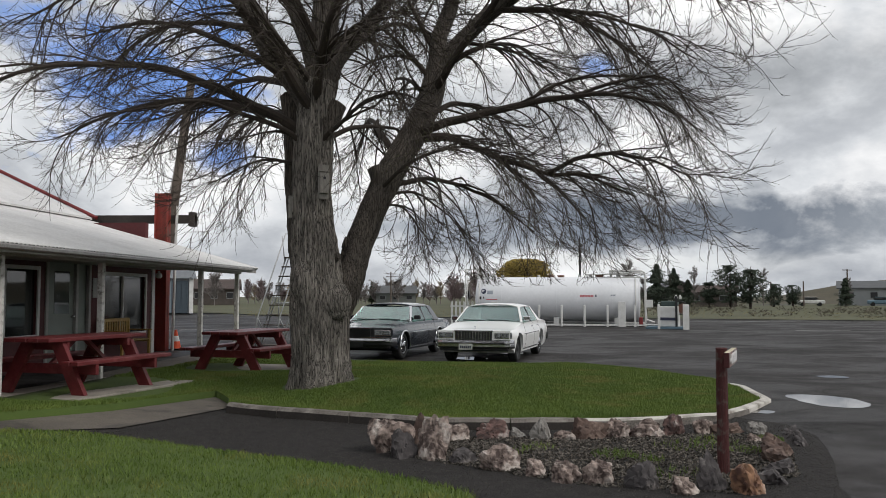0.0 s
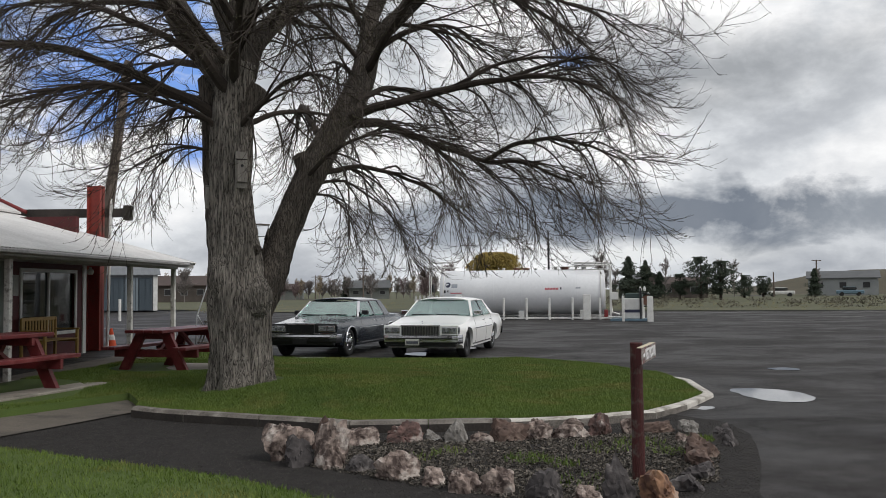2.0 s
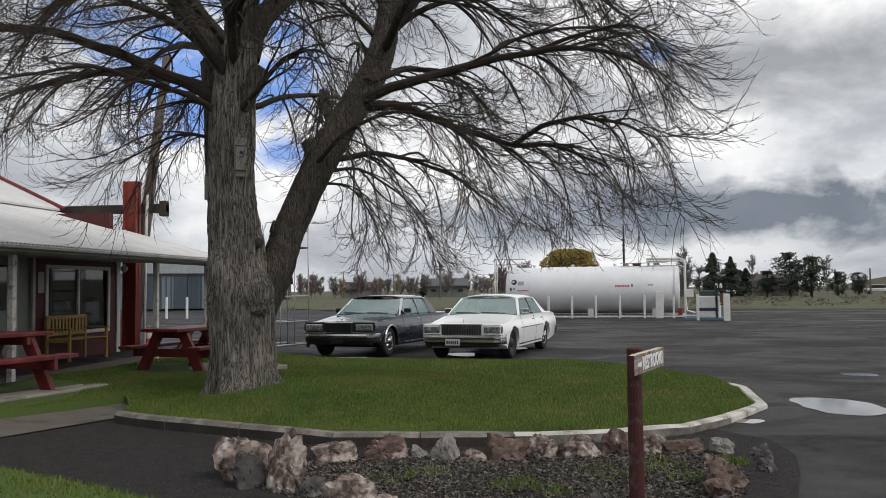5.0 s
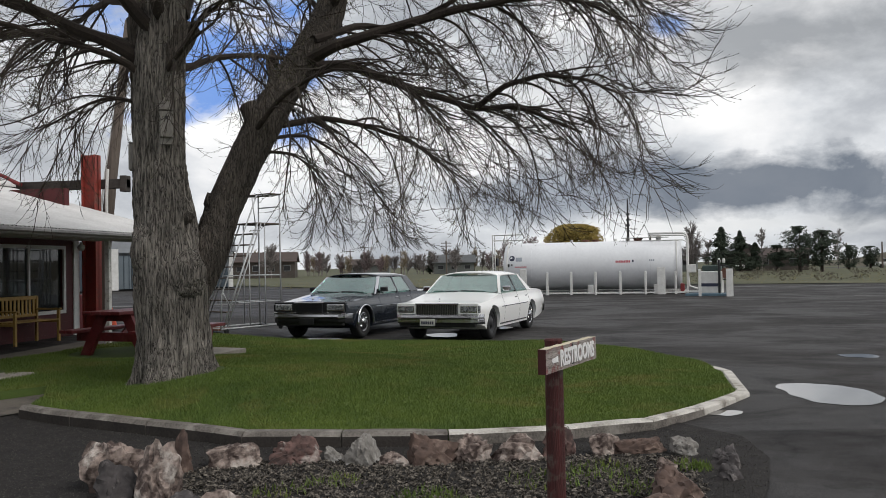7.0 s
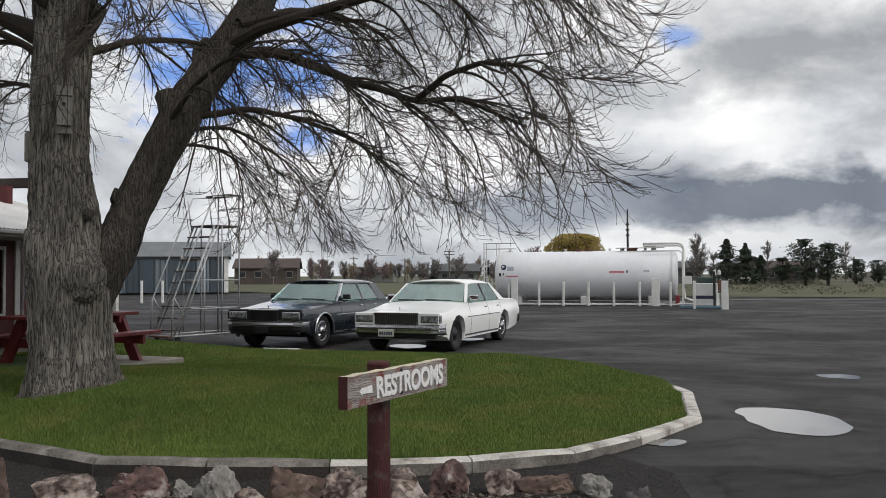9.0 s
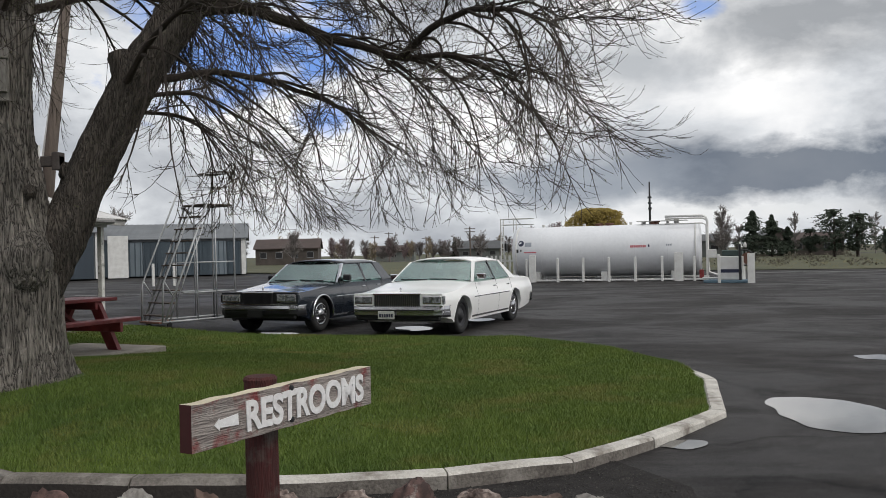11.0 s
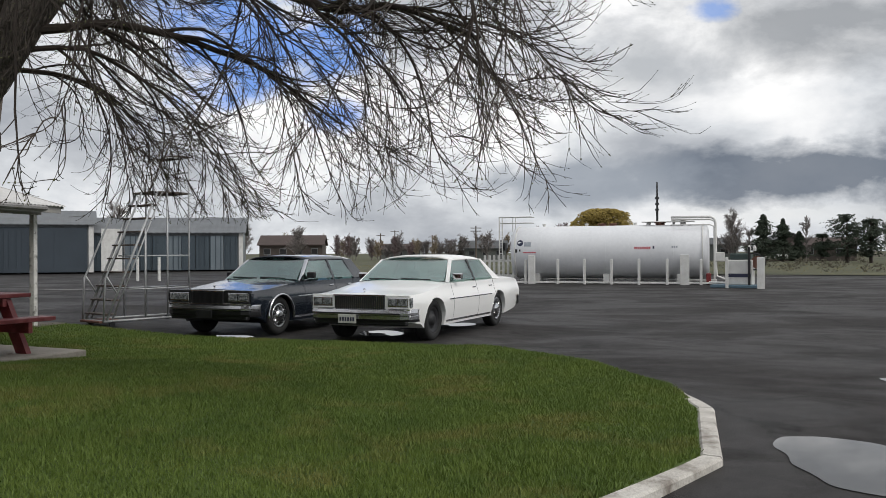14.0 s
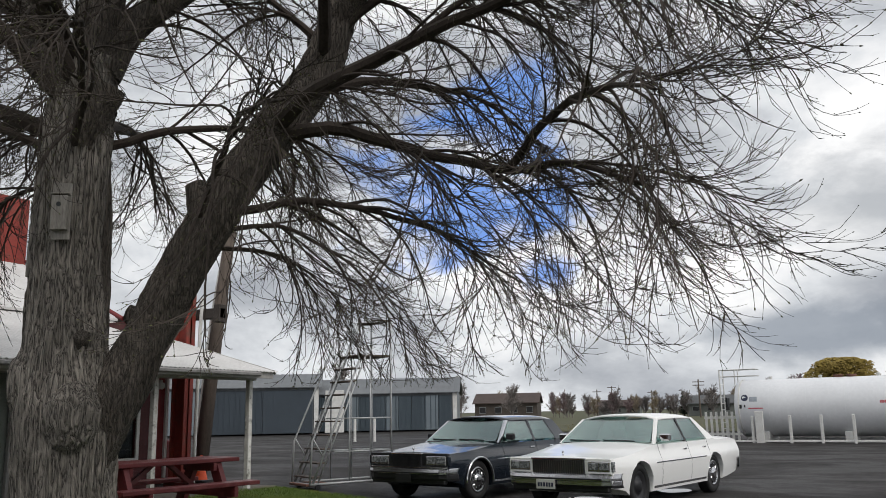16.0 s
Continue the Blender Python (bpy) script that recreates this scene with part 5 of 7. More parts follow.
# ---- rock bed ----
def rock(x, y, sx, sy, sz, rz, material, seed, label, lean=0):
    bm = bmesh.new()
    bmesh.ops.create_icosphere(bm, subdivisions=4, radius=1)
    rr = random.Random(seed)
    cuts = [(Vector((rr.gauss(0, 1), rr.gauss(0, 1), rr.gauss(0.2, 0.7))).normalized(), rr.uniform(0.45, 0.8)) for _ in range(14)]
    for v in bm.verts:
        p = v.co.normalized()
        r = 1.0
        for n, d in cuts:
            k = p.dot(n)
            if k > 0:
                r = min(r, d / k)
        q = p * 1.0
        r *= 1 + 0.13 * noise.noise((q.x * 1.7 + seed, q.y * 1.7, q.z * 1.7)) + 0.2 * ridged((q.x * 3.5 + seed, q.y * 3.5, q.z * 2.2)) + 0.1 * ridged((q.x * 8 + seed, q.y * 8, q.z * 5)) - 0.12
        v.co = p * r
    zmin = -0.35
    for v in bm.verts:
        v.co.z = max(v.co.z, zmin)
        v.co = Vector((v.co.x * sx, v.co.y * sy, (v.co.z - zmin) * sz))
    ob = part("rock", bm, material, smooth=True)
    ob.data.set_sharp_from_angle(angle=radians(38))
    ob.matrix_world = pose(x, y, gravel_z(x, y) - 0.02, 0, lean, rz)
    return tagged(ob, label, "rock", "rocks round the gravel bed")


def rocks():
    P, Bn, Gy, Dk, Or, Rd = M_ROCK_PINK, M_ROCK_BROWN, M_ROCK_GREY, M_ROCK_DARK, M_ROCK_RUST, M_ROCK_RED
    names = {P: "rough pale pink and white petrified rock", Bn: "angular brown rock in the bed edge", Gy: "rounded pale grey boulder in the bed edge", Dk: "dark grey-brown rough rock in the bed edge", Or: "rust-coloured rough rock in the bed edge", Rd: "dark red rough rock with white veins in the bed edge"}
    rows = [(-0.33, 9.25, 0.3, 0.26, 0.49, 20, P, 0), (-0.16, 9.0, 0.22, 0.2, 0.38, 80, Dk, 0), (0.14, 8.93, 0.3, 0.25, 0.46, 140, P, 0), (-0.08, 9.75, 0.15, 0.12, 0.33, 0, Bn, 4),
            (0.28, 9.95, 0.3, 0.18, 0.26, 8, P, 0), (0.75, 10.1, 0.25, 0.16, 0.22, 30, Rd, 0), (1.02, 10.15, 0.13, 0.12, 0.14, 0, Gy, 0), (1.27, 10.1, 0.21, 0.18, 0.32, 60, Gy, 0), (1.52, 10.05, 0.15, 0.12, 0.16, 10, P, 0),
            (1.75, 10.08, 0.27, 0.16, 0.33, 0, Bn, 6), (2.08, 10.2, 0.26, 0.2, 0.27, 45, P, 0), (2.45, 10.3, 0.3, 0.17, 0.22, 5, P, 0), (2.8, 10.42, 0.2, 0.17, 0.24, 70, Rd, 0), (3.12, 10.48, 0.17, 0.14, 0.18, 10, P, 0), (3.45, 10.55, 0.32, 0.15, 0.2, 15, Bn, -8),
            (3.78, 10.5, 0.17, 0.15, 0.2, 0, Gy, 0), (4.0, 10.1, 0.19, 0.16, 0.22, 40, Dk, 0), (3.55, 10.0, 0.13, 0.1, 0.12, 0, P, 0), (3.5, 9.2, 0.28, 0.2, 0.28, 35, Bn, 8), (3.95, 9.75, 0.13, 0.12, 0.16, 0, Dk, 0), (3.4, 8.8, 0.24, 0.16, 0.15, 100, Bn, 0), (3.25, 8.35, 0.18, 0.15, 0.17, 0, Dk, 0),
            (0.42, 8.72, 0.18, 0.15, 0.18, 10, Dk, 0), (0.76, 8.42, 0.25, 0.18, 0.22, 20, P, 0), (1.06, 8.2, 0.16, 0.14, 0.18, 50, P, 0), (1.3, 7.98, 0.22, 0.18, 0.28, 70, P, 0), (1.6, 7.88, 0.2, 0.17, 0.25, 15, P, 0), (1.93, 7.72, 0.2, 0.17, 0.22, 0, Dk, 0), (2.2, 7.55, 0.16, 0.13, 0.18, 45, P, 0), (2.45, 7.68, 0.18, 0.16, 0.32, 20, Dk, 0), (2.75, 7.62, 0.25, 0.2, 0.28, 60, Or, 0), (3.05, 7.95, 0.2, 0.16, 0.18, 110, Dk, 0)]
    for k, (x, y, sx, sy, sz, rz, m, lean) in enumerate(rows):
        rock(x, y, sx * 0.88, sy * 0.86, sz * 0.72, rz, m, 31 + 7 * k, names[m], lean)


rocks()


def chips():
    """Loose stone chips in the bed and along the path, and weeds."""
    rnd = random.Random(3)
    v, f = [], []

    def chip(x, y, z, s):
        b = len(v)
        for _ in range(4):
            v.append((x + rnd.uniform(-s, s), y + rnd.uniform(-s, s), z + rnd.uniform(0, s)))
        v.append((x + rnd.uniform(-s, s) * 0.4, y + rnd.uniform(-s, s) * 0.4, z - s * 0.3))
        f.extend([(b, b + 1, b + 2), (b, b + 2, b + 3), (b, b + 3, b + 1), (b + 4, b + 2, b + 1), (b + 4, b + 3, b + 2), (b + 4, b + 1, b + 3)])
    n = 0
    while n < 15000:
        x, y = rnd.uniform(-0.4, 4.0), rnd.uniform(7.4, 10.5)
        if inside(x, y, BED):
            chip(x, y, gravel_z(x, y) + 0.004, rnd.uniform(0.008, 0.026))
            n += 1
    bed = mesh_of("bed_gravel", v, f, M_CHIP, label="coarse grey and tan stone chips filling the bed", kind="stuff")
    bed["category"] = "gravel"
    v, f = [], []
    n = 0
    while n < 30000:
        x, y = rnd.uniform(-4.4, 4.4), rnd.uniform(5.5, 12)
        if inside(x, y, GRAVEL) and not inside(x, y, BED):
            chip(x, y, gravel_z(x, y) + 0.002, rnd.uniform(0.003, 0.009))
            n += 1
    ob = mesh_of("path_gravel", v, f, M_CHIP_DARK, label="fine dark grey gravel scattered over the path", kind="stuff")
    ob["category"] = "gravel"
    v, f = [], []
    for cx, cy, rad, n in ((1.9, 9.1, 0.22, 260), (2.2, 8.9, 0.15, 120), (3.1, 9.9, 0.25, 200), (3.75, 10.05, 0.15, 180), (1.2, 9.5, 0.2, 90), (0.9, 9.2, 0.2, 80), (2.7, 9.6, 0.3, 120), (3.3, 9.4, 0.2, 90), (2.3, 8.2, 0.3, 120)):
        for _ in range(n):
            a, r = rnd.uniform(0, 6.28), rad * math.sqrt(rnd.random())
            x, y = cx + r * math.cos(a), cy + r * math.sin(a)
            z, h, d = gravel_z(x, y), rnd.uniform(0.02, 0.07), rnd.uniform(0, 6.28)
            b = len(v)
            w2 = rnd.uniform(0.004, 0.009)
            v += [(x - w2 * math.cos(d), y - w2 * math.sin(d), z), (x + w2 * math.cos(d), y + w2 * math.sin(d), z), (x + rnd.gauss(0, 0.02), y + rnd.gauss(0, 0.02), z + h)]
            f.append((b, b + 1, b + 2))
    ob = mesh_of("weeds", v, f, M_GRASS, label="small green weeds growing in the gravel bed", kind="stuff")
    ob["category"] = "weeds"


chips()


def grass(name, poly, zf, count, seed, hmin, hmax, near, label, keep=None):
    """Mown blades over an outline, denser towards near."""
    rs = np.random.RandomState(seed)
    xs, ys = [p[0] for p in poly], [p[1] for p in poly]
    step = 0.2
    gx, gy = np.arange(min(xs), max(xs) + step, step), np.arange(min(ys), max(ys) + step, step)
    grid = np.array([[zf(x, y) for x in gx] for y in gy])
    px, py = rs.uniform(min(xs), max(xs), count * 3), rs.uniform(min(ys), max(ys), count * 3)
    d = np.hypot(px - near[0], py - near[1])
    ok = rs.rand(len(px)) < np.clip(1.35 - d / 13.0, 0.3, 1)
    px, py = px[ok], py[ok]
    hit = np.zeros(len(px), bool)
    for (x0, y0), (x1, y1) in zip(poly, poly[1:] + poly[:1]):
        if y0 != y1:
            c = ((y0 > py) != (y1 > py)) & (px < (x1 - x0) * (py - y0) / (y1 - y0) + x0)
            hit ^= c
    if keep is not None:
        hit &= keep(px, py)
    px, py = px[hit][:count], py[hit][:count]
    n = len(px)
    fx, fy = (px - gx[0]) / step, (py - gy[0]) / step
    i, j = np.clip(fx.astype(int), 0, len(gx) - 2), np.clip(fy.astype(int), 0, len(gy) - 2)
    fx, fy = fx - i, fy - j
    pz = grid[j, i] * (1 - fx) * (1 - fy) + grid[j, i + 1] * fx * (1 - fy) + grid[j + 1, i] * (1 - fx) * fy + grid[j + 1, i + 1] * fx * fy
    patch = 0.5 + 0.5 * np.sin(px * 2.1 + 1.3 * np.sin(py * 1.7)) * np.sin(py * 2.6 + np.sin(px * 1.1))
    h = (hmin + (hmax - hmin) * rs.rand(n)) * (0.75 + 0.5 * patch)
    a, w2 = rs.uniform(0, 6.2832, n), rs.uniform(0.003, 0.006, n) * (1 + 0.02 * np.hypot(px - near[0], py - near[1]) ** 1.3)
    lx, ly = rs.normal(0, 0.4, n) * h, rs.normal(0, 0.4, n) * h
    v = np.empty((n, 3, 3))
    v[:, 0] = np.stack([px - w2 * np.cos(a), py - w2 * np.sin(a), pz - 0.005], 1)
    v[:, 1] = np.stack([px + w2 * np.cos(a), py + w2 * np.sin(a), pz - 0.005], 1)
    v[:, 2] = np.stack([px + lx, py + ly, pz + h], 1)
    me = bpy.data.meshes.new(name)
    me.vertices.add(3 * n)
    me.vertices.foreach_set("co", v.ravel())
    me.loops.add(3 * n)
    me.loops.foreach_set("vertex_index", np.arange(3 * n, dtype=np.int32))
    me.polygons.add(n)
    me.polygons.foreach_set("loop_start", np.arange(0, 3 * n, 3, dtype=np.int32))
    me.materials.append(M_GRASS)
    me.update()
    me.validate()
    ob = new(name, me)
    return tagged(ob, label, "grass", kind="stuff")


def off_pads(px, py):
    a = (np.hypot(px + 3.85, (py - 16.8) * 0.8) > 1.15)
    b = (np.hypot(px + 5.05, (py - 12.6) * 0.75) > 1.15)
    gap = np.full(len(px), 9.0)
    for (x0, y0), (x1, y1) in zip(KERB, KERB[1:]):
        dx, dy = x1 - x0, y1 - y0
        s = np.clip(((px - x0) * dx + (py - y0) * dy) / (dx * dx + dy * dy), 0, 1)
        gap = np.minimum(gap, np.hypot(px - x0 - s * dx, py - y0 - s * dy))
    clear = gap > 0.07 + 0.02 * np.clip((px - 3.6) / 1.1, 0, 1) + 0.025 * np.sin(9 * px) * np.sin(7 * py) - 0.13 * np.clip((py - 15.4) / 1.2, 0, 1)
    return a & b & clear & (np.hypot(px + 1.8, py - 13.4) > 0.6)


grass("lawn_grass", LAWN, lawn_z, 420000, 11, 0.018, 0.042, (4.0, 9.5), "short green mown grass with yellowish tips", off_pads)
grass("front_grass", FRONT, front_z, 120000, 12, 0.02, 0.045, (0.0, 5.5), "short green mown grass beside the path")


# ---- picnic tables, bench and cone ----
def picnic_table(m, label):
    T = empty("picnic_table", m, label, "picnic table", "picnic tables")
    for k in range(4):
        x = -0.375 + 0.1905 * k
        part("top_plank", bx(x, x + 0.183, -1.0, 1.0, 0.705, 0.76, bevel=0.008), M_TABLE, T)
    for sx in (-1, 1):
        for k in range(2):
            x = sx * (0.57 + 0.14 * k)
            part("bench_plank", bx(min(x, x + sx * 0.132), max(x, x + sx * 0.132), -1.0, 1.0, 0.41, 0.465, bevel=0.008), M_TABLE, T)
    for y in (-0.62, 0.62):
        part("bench_support", bx(-0.84, 0.84, y - 0.03, y + 0.03, 0.27, 0.409, bevel=0.006), M_TABLE, T)
        part("top_support", bx(-0.36, 0.36, y - 0.03, y + 0.03, 0.59, 0.704, bevel=0.006), M_TABLE, T)
        for sx in (-1, 1):
            dy = 0.068 * (1 if y > 0 else -1)
            bm = bmesh.new()
            w2 = 0.1
            vs = []
            for x, z in ((sx * 0.62, 0.0), (sx * 0.24, 0.7)):
                for ex, ey in ((-w2, -0.035), (w2, -0.035), (w2, 0.035), (-w2, 0.035)):
                    vs.append(bm.verts.new((x + ex, y + dy + ey, z)))
            for k in range(4):
                bm.faces.new((vs[k], vs[(k + 1) % 4], vs[4 + (k + 1) % 4], vs[4 + k]))
            bm.faces.new(vs[:4]); bm.faces.new(vs[4:])
            bmesh.ops.recalc_face_normals(bm, faces=bm.faces[:])
            part("leg", bm, M_TABLE, T)
        s = 1 if y > 0 else -1
        bm = bmesh.new()
        tube(bm, [(0, y - s * 0.03, 0.34), (0, y - s * 0.5, 0.7)], 0.04, 4)
        part("brace", bm, M_TABLE, T)
    return T


def pad(name, x, y, sx, sy, rz, z):
    p = part(name, bx(-sx, sx, -sy, sy, -0.1, 0.0, bevel=0.015), M_PAD)
    p.matrix_world = pose(x, y, z, 0, 0, rz)
    tagged(p, "plain concrete pad under a picnic table", "concrete pad", kind="structure")


pad("concrete_pad", -3.75, 16.9, 0.95, 1.15, -15, 0.17)
pad("concrete_pad", -5.05, 12.75, 0.85, 1.3, -15, 0.26)
picnic_table(pose(-3.87, 16.75, 0.172, 0, 0, -15), "dark red painted wooden picnic table on a concrete pad")
picnic_table(pose(-5.15, 12.55, 0.262, 0, 0, -15), "dark red painted wooden picnic table beside the porch")


def garden_bench(m):
    B = empty("garden_bench", m, "small yellow-stained slatted wooden garden bench", "bench")
    for x in (-0.6, 0.6):
        part("front_leg", bx(x - 0.025, x + 0.025, -0.5, -0.45, 0, 0.6, bevel=0.004), M_YELLOWWOOD, B)
        part("back_leg", bx(x - 0.025, x + 0.025, -0.03, 0.02, 0, 0.86, bevel=0.004), M_YELLOWWOOD, B)
        part("arm", bx(x - 0.035, x + 0.035, -0.53, 0.02, 0.6, 0.63, bevel=0.006), M_YELLOWWOOD, B)
        part("side_rail", bx(x - 0.02, x + 0.02, -0.45, -0.03, 0.36, 0.41, bevel=0.003), M_YELLOWWOOD, B)
    part("top_rail", bx(-0.6, 0.6, -0.02, 0.015, 0.8, 0.87, bevel=0.006), M_YELLOWWOOD, B)
    part("low_rail", bx(-0.6, 0.6, -0.02, 0.015, 0.48, 0.53, bevel=0.005), M_YELLOWWOOD, B)
    for k in range(11):
        x = -0.52 + 1.04 * k / 10
        part("back_slat", bx(x - 0.028, x + 0.028, -0.012, 0.006, 0.525, 0.805, bevel=0.003), M_YELLOWWOOD, B)
    for k in range(5):
        y = -0.5 + 0.1 * k
        part("seat_slat", bx(-0.58, 0.58, y, y + 0.085, 0.41, 0.43, bevel=0.004), M_YELLOWWOOD, B)


def cone(m):
    C = empty("traffic_cone", m, "orange traffic cone with white band on black base", "traffic cone")
    part("base", bx(-0.18, 0.18, -0.18, 0.18, 0, 0.03, bevel=0.012), M_BLACK, C)
    part("cone_body", lathe(bmesh.new(), [(0.13, 0.03), (0.1, 0.16), (0.09, 0.2), (0.055, 0.34), (0.03, 0.46), (0.022, 0.48), (0.0, 0.48)], 20), M_ORANGE, C, smooth=True)
    part("band", lathe(bmesh.new(), [(0.0935, 0.2), (0.061, 0.33), (0.058, 0.33)], 20), M_WHITE, C, "white reflective band", smooth=True)


# ---- house and porch ----
HM = pose(-4.72, 20.3, 0, 0, 0, -3.5)


def house():
    Hs = empty("house", HM, "low dark red house with white trim and sheet-metal porch roof", "house")
    wx = -2.25
    z0, zt = 0.2, 2.75

    def wall(name, pieces, material):
        for p in pieces:
            part(name, bx(*p), material, Hs)
    holes = [(-6.95, -5.15, 0.9, 2.05), (-4.85, -3.35, 0.27, 2.3), (-2.95, -0.95, 0.8, 2.02)]
    y = -15.0
    for a, b, lo, hi in holes:
        wall("wall", [(wx - 0.15, wx, y, a, z0, zt)], M_SIDING)
        if lo > z0 + 0.1:
            wall("wall", [(wx - 0.15, wx, a, b, z0, lo)], M_SIDING)
        wall("wall", [(wx - 0.15, wx, a, b, hi, zt)], M_SIDING)
        y = b
    wall("wall", [(wx - 0.15, wx, y, -0.5, z0, zt), (-9.0, wx - 0.15, -0.65, -0.5, z0, 3.3), (-9.0, -8.85, -15, -0.65, z0, 3.6), (-9.0, wx - 0.15, -15, -14.85, z0, 3.3)], M_SIDING)
    # horizontal boards stand proud of the wall
    for k in range(11):
        z = z0 + 0.1 + 0.23 * k
        cuts, y = [], -12.0
        for a, b, lo, hi in holes:
            if lo - 0.06 < z < hi + 0.08:
                cuts.append((y, a - 0.1)); y = b + 0.1
        cuts.append((y, -0.62))
        for a, b in cuts:
            part("siding_batten", bx(wx, wx + 0.012, a, b, z, z + 0.03), M_SIDING, Hs)

    def window(a, b, lo, hi, split):
        # black sheet behind panes and curtain stands in for the room's darkness
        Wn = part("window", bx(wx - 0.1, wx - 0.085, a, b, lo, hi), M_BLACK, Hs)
        fw = 0.07
        for q in ((a - fw, b + fw, lo - fw, lo), (a - fw, b + fw, hi, hi + fw), (a - fw, a, lo, hi), (b, b + fw, lo, hi)):
            part("frame", bx(wx - 0.02, wx + 0.03, *q, bevel=0.004), M_WHITE, Wn)
        for s in split:
            part("mullion", bx(wx - 0.05, wx + 0.005, s - 0.025, s + 0.025, lo, hi, bevel=0.004), M_WHITE, Wn)
        ed = [a] + split + [b]
        for p, q in zip(ed, ed[1:]):
            part("pane", bx(wx - 0.045, wx - 0.04, p + 0.02, q - 0.02, lo, hi), M_GLASS, Wn)
        part("curtain", bx(wx - 0.084, wx - 0.07, a + 0.02, a + 0.25, lo + 0.02, hi - 0.02), M_CURTAIN, Wn)
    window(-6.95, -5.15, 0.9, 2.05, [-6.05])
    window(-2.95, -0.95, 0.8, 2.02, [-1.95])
    D = part("door", bx(wx - 0.08, wx - 0.03, -4.75, -3.85, 0.27, 2.25, bevel=0.006), M_DOOR, Hs, "grey-green glazed door")
    part("door_pane", bx(wx - 0.032, wx - 0.022, -4.55, -4.05, 1.25, 2.05), M_GLASS, D)
    part("door_handle", lathe(bmesh.new(), [(0, 0), (0.03, 0), (0.03, 0.02), (0.012, 0.025), (0.03, 0.05), (0.02, 0.07), (0, 0.07)], 14, pose(wx - 0.03, -3.95, 1.2, 0, 90, 0)), M_CHROME, D)
    part("side_light", bx(wx - 0.08, wx - 0.05, -3.83, -3.37, 0.3, 2.25), M_DOOR, Hs)
    for a in (-4.85, -3.84, -3.37):
        part("door_trim", bx(wx - 0.04, wx + 0.03, a - 0.04, a + 0.04, 0.27, 2.3, bevel=0.004), M_GREYTRIM, Hs)
    part("corner_trim", bx(wx - 0.1, wx + 0.03, -0.62, -0.48, 0.24, 2.6, bevel=0.005), M_WHITE, Hs)
    part("notice", bx(wx + 0.004, wx + 0.02, -3.25, -3.07, 1.55, 1.95, bevel=0.003), M_GREYTRIM, Hs)
    # return wall past the corner
    part("wall", bx(-2.85, -2.7, -0.5, 0.2, 0.2, 2.45), M_RED, Hs)
    for a in (-0.42, 0.12):
        part("corner_trim", bx(-2.7, -2.64, a, a + 0.06, 0.25, 2.4, bevel=0.004), M_WHITE, Hs)
    lamp = part("porch_lamp", lathe(bmesh.new(), [(0, 0), (0.05, 0.0), (0.075, 0.05), (0.07, 0.1), (0.03, 0.13), (0.03, 0.17), (0, 0.17)], 16, pose(-2.1, -0.55, 2.0)), M_WHITE, Hs, smooth=True)
    # posts
    for y in (-12.0, -9.0, -6.4, -2.3, -0.12):
        part("porch_post", bx(-0.42, -0.33, y - 0.045, y + 0.045, 0.2, 2.2, bevel=0.006), M_POST, Hs, "white post with flaking paint")
    part("porch_beam", bx(-0.44, -0.31, -15, 0.0, 2.11, 2.2, bevel=0.006), M_GREYTRIM, Hs)
    # roof: corrugated sheet from the eave up to the ridge and down behind
    bm = bmesh.new()
    slope = (3.48 - 2.28) / 4.35
    rows = []
    y = -15.2
    while y <= 0.1:
        dz = 0.011 * math.cos(2 * math.pi * y / 0.09)
        ring = []
        for x in (0.08, -1.4, -2.9, -4.35):
            ring.append(bm.verts.new((x, y, 2.275 - x * slope + dz)))
        ring.append(bm.verts.new((-9.1, y, 2.275 + 4.35 * slope - (9.1 - 4.35) * 0.2 + dz)))
        rows.append(ring)
        y += 0.03
    for a, b in zip(rows, rows[1:]):
        for k in range(4):
            bm.faces.new((a[k], a[k + 1], b[k + 1], b[k]))
    ge = bmesh.ops.extrude_face_region(bm, geom=bm.faces[:])
    for v in ge["geom"]:
        if isinstance(v, bmesh.types.BMVert):
            v.co.z -= 0.012
    bmesh.ops.recalc_face_normals(bm, faces=bm.faces[:])
    part("porch_roof", bm, M_ROOF, Hs, "pale corrugated sheet roof", smooth=False)
    part("fascia", bx(0.0, 0.03, -15.2, 0.05, 2.13, 2.25, bevel=0.004), M_GREYTRIM, Hs)
    part("gutter", bx(0.032, 0.11, -15.2, -0.35, 2.16, 2.235, bevel=0.02), M_GUTTER, Hs)
    part("soffit", bx(-2.2, 0.0, -15.1, 0.0, 2.205, 2.225), M_GREYTRIM, Hs)
    bm = bmesh.new()
    vs = [bm.verts.new(p) for p in ((0.05, 0.06, 2.2), (0.05, 0.06, 2.27), (-4.35, 0.06, 3.47), (-4.35, 0.06, 3.36))]
    fc = bm.faces.new(vs)
    e = bmesh.ops.extrude_face_region(bm, geom=[fc])
    for v in e["geom"]:
        if isinstance(v, bmesh.types.BMVert):
            v.co.y += 0.03
    bmesh.ops.recalc_face_normals(bm, faces=bm.faces[:])
    part("barge_board", bm, M_GREYTRIM, Hs)
    # steeper main roof behind, with red edge trim and red gable wall
    bm = bmesh.new()
    q = [(-4.15, 0.15, 3.5), (-7.3, 0.15, 4.95), (-7.3, -15, 4.95), (-4.15, -15, 3.5)]
    fc = bm.faces.new([bm.verts.new(p) for p in q])
    q = [(-7.3, 0.15, 4.95), (-10.4, 0.15, 3.5), (-10.4, -15, 3.5), (-7.3, -15, 4.95)]
    bm.faces.new([bm.verts.new(p) for p in q])
